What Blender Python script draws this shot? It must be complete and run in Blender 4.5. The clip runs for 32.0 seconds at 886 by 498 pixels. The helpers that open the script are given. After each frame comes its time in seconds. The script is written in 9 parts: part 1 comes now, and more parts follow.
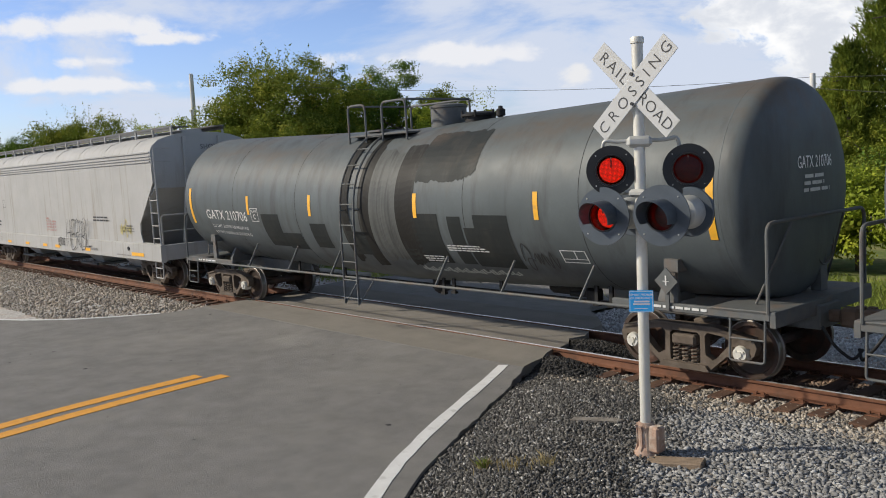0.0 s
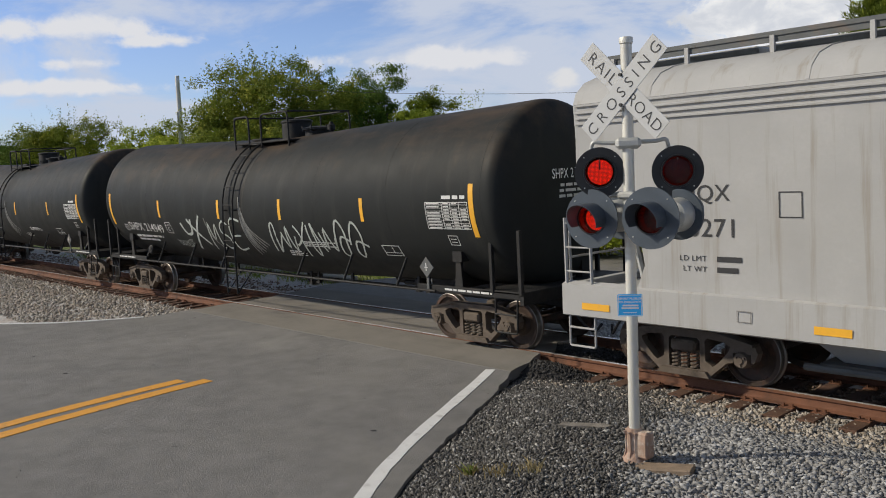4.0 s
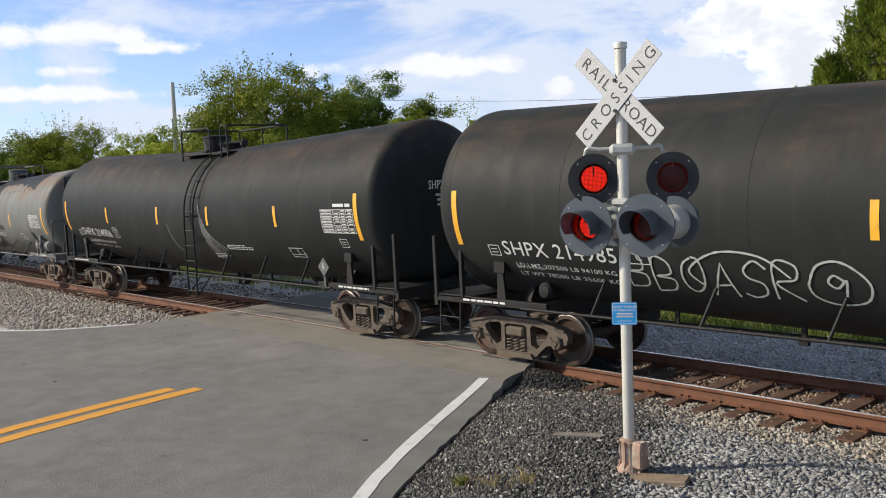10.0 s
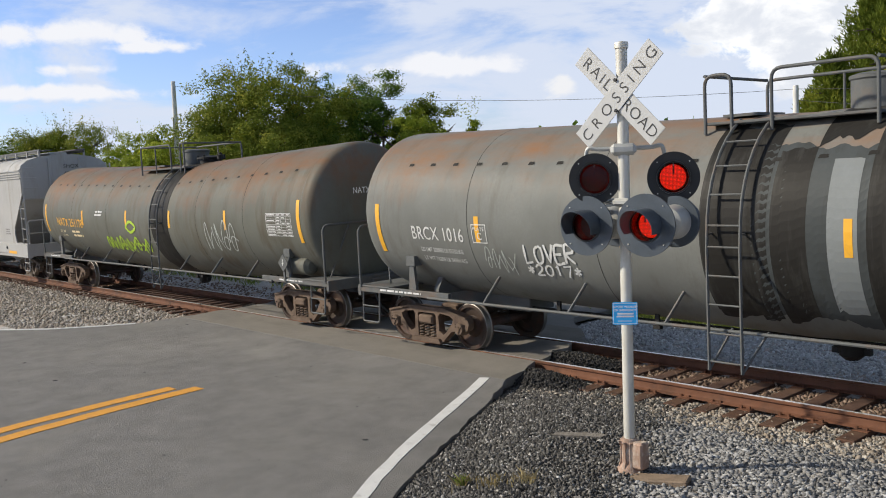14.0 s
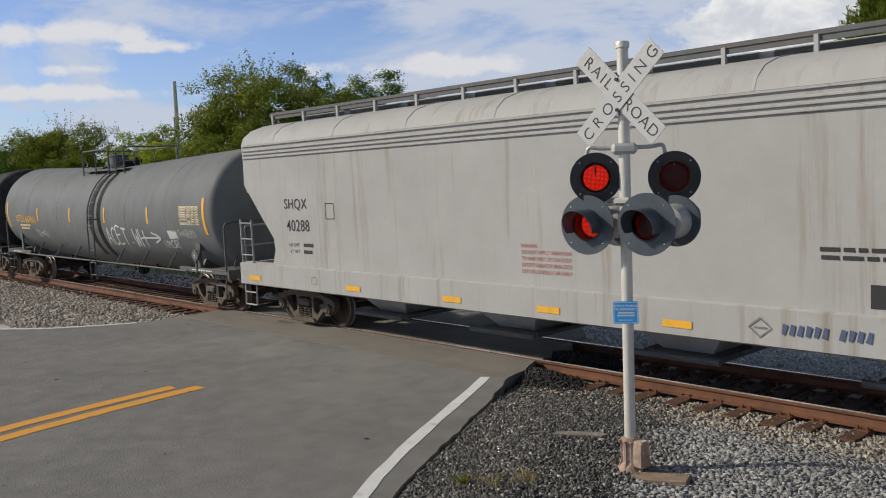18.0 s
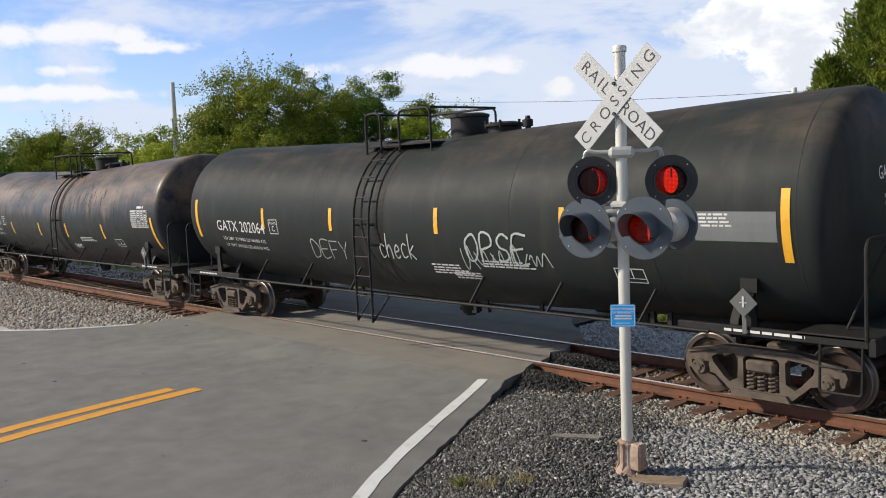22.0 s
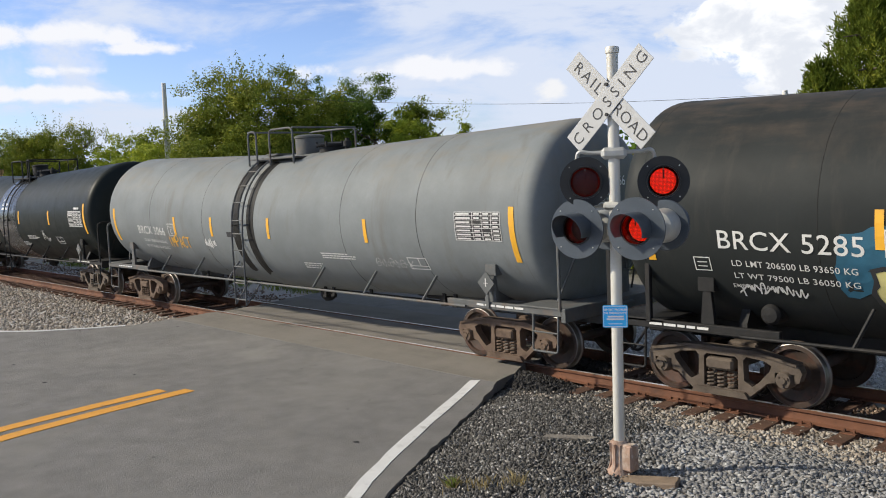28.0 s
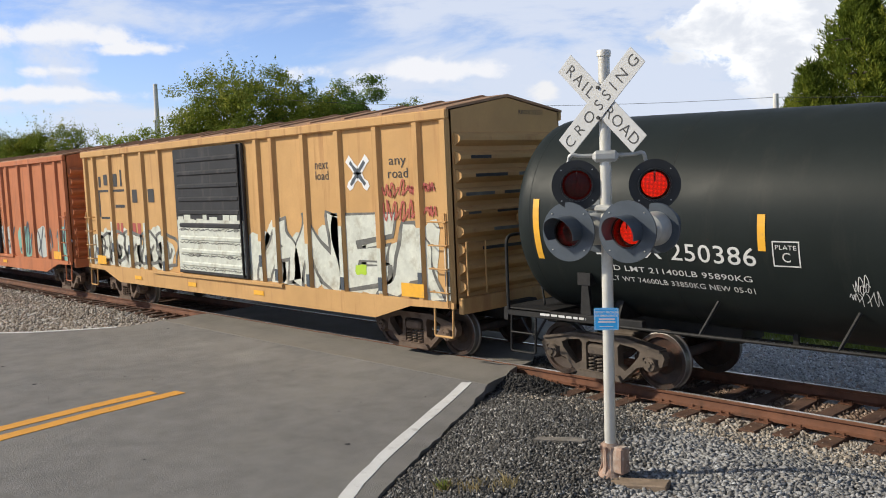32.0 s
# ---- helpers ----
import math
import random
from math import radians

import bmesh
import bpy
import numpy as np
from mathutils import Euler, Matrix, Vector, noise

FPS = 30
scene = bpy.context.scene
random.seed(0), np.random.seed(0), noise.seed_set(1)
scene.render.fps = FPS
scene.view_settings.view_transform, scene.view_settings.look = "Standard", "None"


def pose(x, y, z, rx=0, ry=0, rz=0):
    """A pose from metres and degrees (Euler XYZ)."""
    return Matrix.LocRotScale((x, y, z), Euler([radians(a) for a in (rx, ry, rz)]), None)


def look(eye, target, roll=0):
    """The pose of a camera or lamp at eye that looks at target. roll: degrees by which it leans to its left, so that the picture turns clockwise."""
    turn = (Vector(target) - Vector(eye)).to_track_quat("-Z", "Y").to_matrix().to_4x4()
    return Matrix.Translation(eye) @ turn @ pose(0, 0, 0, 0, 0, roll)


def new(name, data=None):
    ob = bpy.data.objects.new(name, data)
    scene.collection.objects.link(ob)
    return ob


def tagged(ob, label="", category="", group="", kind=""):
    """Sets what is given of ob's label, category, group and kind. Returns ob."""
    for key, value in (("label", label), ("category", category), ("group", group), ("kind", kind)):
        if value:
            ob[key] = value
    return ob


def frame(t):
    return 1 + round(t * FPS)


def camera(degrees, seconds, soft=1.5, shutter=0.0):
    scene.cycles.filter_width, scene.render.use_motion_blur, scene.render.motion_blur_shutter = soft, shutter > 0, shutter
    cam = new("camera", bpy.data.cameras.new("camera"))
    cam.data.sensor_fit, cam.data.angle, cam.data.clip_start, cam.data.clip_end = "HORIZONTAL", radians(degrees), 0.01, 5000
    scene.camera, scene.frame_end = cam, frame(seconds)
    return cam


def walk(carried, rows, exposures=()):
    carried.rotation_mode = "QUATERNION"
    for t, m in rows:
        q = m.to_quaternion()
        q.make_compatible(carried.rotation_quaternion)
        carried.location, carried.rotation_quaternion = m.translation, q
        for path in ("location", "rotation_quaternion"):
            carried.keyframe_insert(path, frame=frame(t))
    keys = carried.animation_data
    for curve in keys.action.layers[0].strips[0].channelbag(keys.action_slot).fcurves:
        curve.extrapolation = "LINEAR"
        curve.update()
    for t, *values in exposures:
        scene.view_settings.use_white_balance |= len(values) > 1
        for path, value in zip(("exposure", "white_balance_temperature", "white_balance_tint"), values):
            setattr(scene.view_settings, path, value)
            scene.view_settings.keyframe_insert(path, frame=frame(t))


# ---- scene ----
cam = camera(53.22, 32.0, 1.0)
walk(cam, [
    (0, look((0.146, -11.891, 3.277), (-7.356, -5.353, 2.286), -3.25)),
    (0.5, look((0.127, -11.892, 3.286), (-7.371, -5.349, 2.294), -3.30)),
    (1, look((0.127, -11.869, 3.277), (-7.368, -5.323, 2.287), -3.29)),
    (1.5, look((0.130, -11.876, 3.287), (-7.369, -5.337, 2.287), -3.28)),
    (2, look((0.125, -11.871, 3.286), (-7.373, -5.328, 2.295), -3.24)),
    (2.5, look((0.067, -11.854, 3.295), (-7.412, -5.290, 2.312), -3.30)),
    (3, look((0.026, -11.867, 3.300), (-7.398, -5.237, 2.334), -3.29)),
    (3.5, look((0.039, -11.831, 3.276), (-7.377, -5.192, 2.310), -3.15)),
    (5.5, look((0.010, -11.657, 3.238), (-7.393, -4.999, 2.303), -2.97)),
    (6, look((-0.029, -11.678, 3.250), (-7.441, -5.031, 2.307), -3.04)),
    (6.5, look((-0.039, -11.711, 3.243), (-7.452, -5.065, 2.304), -3.03)),
    (7, look((-0.023, -11.681, 3.239), (-7.435, -5.035, 2.298), -2.98)),
    (7.5, look((-0.023, -11.659, 3.245), (-7.438, -5.017, 2.299), -2.98)),
    (8, look((-0.027, -11.659, 3.240), (-7.438, -5.010, 2.313), -2.89)),
    (8.5, look((-0.005, -11.672, 3.249), (-7.416, -5.022, 2.324), -2.92)),
    (9, look((0.000, -11.686, 3.247), (-7.392, -5.009, 2.369), -2.91)),
    (9.5, look((-0.009, -11.666, 3.247), (-7.389, -4.976, 2.366), -3.01)),
    (10, look((-0.025, -11.662, 3.239), (-7.408, -4.974, 2.360), -2.97)),
    (10.5, look((-0.031, -11.659, 3.247), (-7.419, -4.979, 2.358), -2.99)),
    (11, look((-0.045, -11.650, 3.231), (-7.436, -4.974, 2.340), -3.01)),
    (11.5, look((-0.050, -11.644, 3.227), (-7.441, -4.968, 2.329), -3.00)),
    (12, look((-0.046, -11.652, 3.230), (-7.435, -4.975, 2.333), -2.97)),
    (12.5, look((-0.041, -11.650, 3.242), (-7.432, -4.973, 2.344), -2.98)),
    (13, look((-0.037, -11.640, 3.240), (-7.427, -4.962, 2.352), -2.96)),
    (13.5, look((-0.032, -11.649, 3.244), (-7.421, -4.969, 2.356), -2.94)),
    (14, look((-0.028, -11.658, 3.242), (-7.416, -4.977, 2.356), -2.90)),
    (14.5, look((-0.021, -11.668, 3.237), (-7.410, -4.987, 2.360), -2.94)),
    (16.5, look((-0.016, -11.675, 3.246), (-7.405, -4.994, 2.367), -2.93)),
    (17, look((-0.012, -11.682, 3.244), (-7.406, -5.008, 2.356), -2.94)),
    (17.5, look((-0.021, -11.671, 3.235), (-7.415, -4.995, 2.357), -2.90)),
    (18, look((-0.022, -11.669, 3.232), (-7.415, -4.994, 2.348), -2.86)),
    (18.5, look((-0.024, -11.668, 3.240), (-7.416, -4.992, 2.356), -2.87)),
    (19, look((-0.028, -11.656, 3.242), (-7.416, -4.975, 2.358), -2.91)),
    (19.5, look((-0.017, -11.645, 3.235), (-7.411, -4.970, 2.353), -2.85)),
    (20, look((0.018, -11.641, 3.223), (-7.385, -4.977, 2.342), -2.87)),
    (20.5, look((0.011, -11.667, 3.238), (-7.396, -5.008, 2.352), -2.89)),
    (21, look((-0.003, -11.680, 3.236), (-7.406, -5.015, 2.355), -2.85)),
    (21.5, look((0.003, -11.694, 3.248), (-7.392, -5.020, 2.374), -2.80)),
    (22, look((0.005, -11.688, 3.257), (-7.375, -4.996, 2.383), -2.80)),
    (22.5, look((-0.000, -11.696, 3.258), (-7.364, -4.985, 2.399), -2.78)),
    (23, look((-0.009, -11.686, 3.260), (-7.363, -4.963, 2.413), -2.76)),
    (23.5, look((-0.015, -11.694, 3.255), (-7.350, -4.950, 2.417), -2.78)),
    (24, look((-0.003, -11.692, 3.255), (-7.340, -4.950, 2.408), -2.78)),
    (24.5, look((0.001, -11.702, 3.242), (-7.340, -4.965, 2.396), -2.77)),
    (25, look((-0.014, -11.695, 3.234), (-7.355, -4.959, 2.382), -2.79)),
    (25.5, look((-0.017, -11.698, 3.238), (-7.364, -4.970, 2.373), -2.83)),
    (27.5, look((-0.004, -11.676, 3.244), (-7.340, -4.934, 2.387), -2.72)),
    (28, look((-0.008, -11.689, 3.241), (-7.324, -4.926, 2.385), -2.66)),
    (28.5, look((-0.009, -11.704, 3.227), (-7.313, -4.928, 2.377), -2.53)),
    (29, look((-0.023, -11.695, 3.243), (-7.329, -4.922, 2.382), -2.61)),
    (29.5, look((-0.020, -11.682, 3.245), (-7.328, -4.910, 2.381), -2.61)),
    (30, look((-0.020, -11.675, 3.243), (-7.331, -4.906, 2.382), -2.59)),
    (30.5, look((-0.014, -11.684, 3.233), (-7.310, -4.898, 2.386), -2.49)),
    (31, look((-0.006, -11.680, 3.246), (-7.279, -4.868, 2.410), -2.53)),
    (31.5, look((-0.008, -11.673, 3.243), (-7.273, -4.853, 2.404), -2.50)),
    (32, look((-0.003, -11.690, 3.250), (-7.257, -4.859, 2.408), -2.49)),
], [(0, -0.1, 6580, 9), (1, -0.12, 6580, 9), (2, -0.33, 6580, 9), (3, -0.5, 6580, 9), (3.5, -0.47, 6580, 9), (4.5, -0.15, 6580, 9), (5.5, 0.0, 6580, 9), (6, 0.08, 6580, 9), (8, 0.1, 6580, 9), (11, 0.12, 6580, 9), (13, 0.07, 6580, 9), (14, 0.0, 6580, 9), (15.5, -0.12, 6580, 9), (17, -0.34, 6580, 9), (18, -0.38, 6580, 9), (19, -0.18, 6580, 9), (20, -0.08, 6580, 9), (22, 0.05, 6580, 9), (24, 0.06, 6580, 9), (28, 0.04, 6580, 9), (30, 0.0, 6580, 9), (32, 0.0, 6580, 9)])

# ---- world, sun, exposure ----
SUN_TO = Vector((1.35, 1.3, -1.17)).normalized()   # the way the sunlight travels
scene.view_settings.exposure = 0.0
world = bpy.data.worlds.new("world")
scene.world = world
world.use_nodes = True
wn, wl = world.node_tree.nodes, world.node_tree.links
wn.clear()


def wnode(kind, **values):
    n = wn.new(kind)
    for k, v in values.items():
        n.inputs[k].default_value = v
    return n


def wmath(op, a, b=None):
    n = wn.new("ShaderNodeMath")
    n.operation = op
    for i, v in enumerate((a, b)):
        if v is None:
            continue
        if isinstance(v, (int, float)):
            n.inputs[i].default_value = v
        else:
            wl.new(v, n.inputs[i])
    return n.outputs[0]


sky = wn.new("ShaderNodeTexSky")
sky.sky_type, sky.sun_disc = "NISHITA", False
sky.sun_elevation, sky.sun_rotation = math.asin(-SUN_TO.z), math.atan2(-SUN_TO.x, -SUN_TO.y)
sky.air_density, sky.dust_density, sky.ozone_density = 1.0, 0.6, 1.5
coord = wn.new("ShaderNodeTexCoord")
split = wn.new("ShaderNodeSeparateXYZ")
wl.new(coord.outputs["Generated"], split.inputs[0])
# thin veils, a heap of cumulus and a few flat puffs low in the sky, deeper blue overhead
def wrange(src, a, b, c, d, smooth=True):
    n = wn.new("ShaderNodeMapRange")
    n.interpolation_type = "SMOOTHSTEP" if smooth else "LINEAR"
    for i, v in enumerate((a, b, c, d)):
        n.inputs[i + 1].default_value = v
    wl.new(src, n.inputs[0])
    return n.outputs[0]


def wvec(op, a, b):
    n = wn.new("ShaderNodeVectorMath")
    n.operation = op
    wl.new(a, n.inputs[0])
    n.inputs[1].default_value = b
    return n


def wmix(fac, a, b, kind="MIX"):
    n = wn.new("ShaderNodeMix")
    n.data_type, n.blend_type = "RGBA", kind
    for i, v in ((0, fac), (6, a), (7, b)):
        if isinstance(v, tuple):
            n.inputs[i].default_value = (*v, 1)
        elif isinstance(v, (int, float)):
            n.inputs[i].default_value = v
        else:
            wl.new(v, n.inputs[i])
    return n.outputs[2]


up = coord.outputs["Generated"]
flatter = wvec("MULTIPLY", up, (1.0, 1.0, 4.0)).outputs[0]
veil = wnode("ShaderNodeTexNoise", Scale=3.2, Detail=8.0, Roughness=0.6, Distortion=0.5)
wl.new(flatter, veil.inputs["Vector"])
puff = wnode("ShaderNodeTexNoise", Scale=17.0, Detail=8.0, Roughness=0.55, Distortion=0.2)
wl.new(wvec("MULTIPLY", up, (1.0, 1.0, 1.5)).outputs[0], puff.inputs["Vector"])
tint = wmix(wrange(split.outputs[2], 0.10, 0.55, 0.0, 1.0), (1.2, 1.34, 1.88), (0.76, 0.72, 0.67))
clear_sky = wmix(1.0, sky.outputs[0], tint, "MULTIPLY")
haze = wrange(wvec("DOT_PRODUCT", up, (-0.55, 0.83, 0.10)).outputs["Value"], 0.86, 0.985, 0.0, 0.10)
low = wrange(split.outputs[2], 0.22, 0.5, 1.0, 0.35)
cover = wmath("MULTIPLY", wrange(wmath("ADD", veil.outputs[0], haze), 0.45, 0.63, 0.05, 0.92), low)
sky_c = wmix(cover, clear_sky, (7.5, 8.2, 9.8))


def cloud(base, at, squash, size, rough, edge, colour):
    """A heap of cloud about one direction, its rim broken by noise."""
    off = wvec("MULTIPLY", wvec("SUBTRACT", up, at).outputs[0], squash)
    d = wn.new("ShaderNodeVectorMath")
    d.operation = "LENGTH"
    wl.new(off.outputs[0], d.inputs[0])
    ragged = wmath("ADD", d.outputs["Value"], wmath("MULTIPLY", wmath("SUBTRACT", puff.outputs[0], 0.5), rough))
    return wmix(wrange(ragged, size + edge, size - edge, 0.0, 1.0), base, colour)


white = wmix(wrange(puff.outputs[0], 0.36, 0.6, 0.0, 1.0), (8.2, 8.6, 9.5), (12.0, 12.0, 12.1))
sky_c = cloud(sky_c, (-0.40, 0.905, 0.17), (0.75, 0.75, 1.0), 0.105, 0.19, 0.010, white)
sky_c = cloud(sky_c, (-0.64, 0.765, 0.083), (1.0, 1.0, 1.4), 0.012, 0.085, 0.008, (9.4, 9.5, 9.9))
for at_, sq_, sz_ in (((-0.93, 0.335, 0.158), (0.30, 0.30, 1.8), 0.022), ((-0.925, 0.36, 0.122), (0.3, 0.3, 2.2), 0.010), ((-0.93, 0.36, 0.098), (0.18, 0.18, 2.0), 0.012), ((-0.905, 0.41, 0.143), (0.3, 0.3, 2.4), 0.013), ((-0.74, 0.665, 0.115), (0.2, 0.2, 2.0), 0.018)):
    sky_c = cloud(sky_c, at_, sq_, sz_, 0.075, 0.008, (9.6, 9.75, 10.4))
wbg = wnode("ShaderNodeBackground", Strength=0.094)
wl.new(sky_c, wbg.inputs["Color"])
wout = wn.new("ShaderNodeOutputWorld")
wl.new(wbg.outputs[0], wout.inputs["Surface"])

sun = new("sun", bpy.data.lights.new("sun", "SUN"))
sun.data.energy, sun.data.angle, sun.data.color = 4.4, radians(3.0), (1.0, 0.915, 0.77)
sun.matrix_world = look((0, 0, 30), Vector((0, 0, 30)) + SUN_TO)

# ---- materials ----
MATS = {}
PAINT = 1.0                         # one scale on all base colours; 1.0 leaves them as given


def material(name, color, rough=0.6, metal=0.0, vary=0.25, scale=3.0, fine=60.0, bump=0.15, dirt=None, dirt_amount=0.0,
             dirt_scale=1.2, dirt_stretch=(1, 1, 1), rust_or_sheen_top=None, spec=0.5, obj=True, wide=0.0):
    """Paint, metal, stone or soil: a base colour that varies at two scales, stains of another colour, and a fine relief."""
    if name in MATS:
        return MATS[name]
    color, dirt = tuple(c * PAINT for c in color), tuple(c * PAINT for c in dirt) if dirt else None
    rust_or_sheen_top = (tuple(c * PAINT for c in rust_or_sheen_top[0]), *rust_or_sheen_top[1:]) if rust_or_sheen_top else None
    m = bpy.data.materials.new(name)
    m.use_nodes = True
    n, l = m.node_tree.nodes, m.node_tree.links
    b = n["Principled BSDF"]
    b.inputs["Roughness"].default_value, b.inputs["Metallic"].default_value = rough, metal
    b.inputs["Specular IOR Level"].default_value = spec
    tc = n.new("ShaderNodeTexCoord")
    info = n.new("ShaderNodeObjectInfo")
    shift = n.new("ShaderNodeVectorMath")
    shift.operation = "MULTIPLY_ADD"
    comb = n.new("ShaderNodeCombineXYZ")
    for i in range(3):
        l.new(info.outputs["Random"], comb.inputs[i])
    l.new(comb.outputs[0], shift.inputs[0])
    shift.inputs[1].default_value = (37, 53, 71)
    l.new(tc.outputs["Object"], shift.inputs[2])
    p = shift.outputs[0]

    def tex(s, detail=6.0, r=0.6, stretch=None):
        t = n.new("ShaderNodeTexNoise")
        t.inputs["Scale"].default_value, t.inputs["Detail"].default_value, t.inputs["Roughness"].default_value = s, detail, r
        if stretch:
            mp = n.new("ShaderNodeMapping")
            mp.inputs["Scale"].default_value = stretch
            l.new(p, mp.inputs[0])
            l.new(mp.outputs[0], t.inputs["Vector"])
        else:
            l.new(p, t.inputs["Vector"])
        return t.outputs[0]

    def ramp(src, a, c):
        r = n.new("ShaderNodeMapRange")
        r.inputs[1].default_value, r.inputs[2].default_value = a, c
        l.new(src, r.inputs[0])
        return r.outputs[0]

    def mixc(fac, a, c):
        x = n.new("ShaderNodeMix")
        x.data_type = "RGBA"
        for i, v in ((0, fac), (6, a), (7, c)):
            if isinstance(v, (int, float)):
                x.inputs[i].default_value = v
            elif isinstance(v, tuple):
                x.inputs[i].default_value = (*v, 1)
            else:
                l.new(v, x.inputs[i])
        return x.outputs[2]

    lo, hi = tuple(c * (1 - vary) for c in color), tuple(min(1, c * (1 + vary)) for c in color)
    col = mixc(ramp(tex(scale), 0.3, 0.7), lo, hi)
    g = ramp(tex(fine, 3.0, 0.7), 0.25, 0.75)
    col = mixc(g, col, mixc(0.5, col, tuple(c * (1 - 0.8 * vary) for c in color)))
    if wide:
        col = mixc(ramp(tex(0.35, 3.0), 0.4, 0.62), col, mixc(wide, col, tuple(min(1, c * 1.6) for c in color)))
    if dirt:
        d = ramp(tex(dirt_scale, 8.0, 0.65, dirt_stretch), 0.62 - 0.25 * dirt_amount, 0.78 - 0.15 * dirt_amount)
        col = mixc(d, col, dirt)
    if rust_or_sheen_top:
        rc, z0, z1, amount = rust_or_sheen_top
        s = n.new("ShaderNodeSeparateXYZ")
        l.new(tc.outputs["Object"], s.inputs[0])
        runs = n.new("ShaderNodeMath")
        runs.operation = "MULTIPLY_ADD"
        l.new(tex(1.5, 7.0, 0.62, (1.5, 1.0, 0.2)), runs.inputs[0])
        runs.inputs[1].default_value = 2.2
        l.new(s.outputs[2], runs.inputs[2])
        hgt = ramp(runs.outputs[0], z0 + 1.1, z1 + 1.1)
        mul = n.new("ShaderNodeMath")
        mul.operation = "MULTIPLY"
        l.new(hgt, mul.inputs[0])
        l.new(ramp(tex(0.9, 7.0, 0.65, (0.5, 1.6, 1.6)), 0.62 - 0.3 * amount, 0.75 - 0.1 * amount), mul.inputs[1])
        col = mixc(mul.outputs[0], col, rc)
    l.new(col, b.inputs["Base Color"])
    rr = n.new("ShaderNodeMapRange")
    rr.inputs[3].default_value, rr.inputs[4].default_value = max(0.02, rough - 0.12), min(1, rough + 0.12)
    l.new(tex(scale * 2.3), rr.inputs[0])
    l.new(rr.outputs[0], b.inputs["Roughness"])
    if bump:
        bp = n.new("ShaderNodeBump")
        bp.inputs["Strength"].default_value, bp.inputs["Distance"].default_value = bump, 0.02
        l.new(tex(fine * 0.7, 4.0, 0.7), bp.inputs["Height"])
        l.new(bp.outputs[0], b.inputs["Normal"])
    MATS[name] = m
    return m


def leaf_material(name, color, warm):
    """Leaves that differ one from another and, more softly, from bough to bough."""
    if name in MATS:
        return MATS[name]
    m = bpy.data.materials.new(name)
    m.use_nodes = True
    n, l = m.node_tree.nodes, m.node_tree.links
    b = n["Principled BSDF"]
    b.inputs["Roughness"].default_value, b.inputs["Specular IOR Level"].default_value = 0.65, 0.15
    geo = n.new("ShaderNodeNewGeometry")
    r = n.new("ShaderNodeValToRGB")
    r.color_ramp.elements[0].color, r.color_ramp.elements[1].color = (*[c * 0.55 for c in color], 1), (*warm, 1)
    e = r.color_ramp.elements.new(0.55)
    e.color = (*color, 1)
    tc = n.new("ShaderNodeTexCoord")
    bough = n.new("ShaderNodeTexNoise")
    bough.inputs["Scale"].default_value, bough.inputs["Detail"].default_value = 0.9, 3.0
    l.new(tc.outputs["Object"], bough.inputs["Vector"])
    span = n.new("ShaderNodeMapRange")
    span.inputs[1].default_value, span.inputs[2].default_value = 0.3, 0.7
    l.new(bough.outputs[0], span.inputs[0])
    half = n.new("ShaderNodeMix")
    half.inputs[0].default_value = 0.72
    l.new(geo.outputs["Random Per Island"], half.inputs[2])
    l.new(span.outputs[0], half.inputs[3])
    l.new(half.outputs[0], r.inputs[0])
    l.new(r.outputs[0], b.inputs["Base Color"])
    t = n.new("ShaderNodeBsdfTranslucent")
    l.new(r.outputs[0], t.inputs["Color"])
    mix = n.new("ShaderNodeMixShader")
    mix.inputs[0].default_value = 0.3
    l.new(b.outputs[0], mix.inputs[1])
    l.new(t.outputs[0], mix.inputs[2])
    l.new(mix.outputs[0], n["Material Output"].inputs["Surface"])
    MATS[name] = m
    return m


def glow_material(name, color, strength, base):
    m = bpy.data.materials.new(name)
    m.use_nodes = True
    b = m.node_tree.nodes["Principled BSDF"]
    b.inputs["Base Color"].default_value = (*base, 1)
    b.inputs["Emission Color"].default_value = (*color, 1)
    b.inputs["Emission Strength"].default_value = strength
    return m


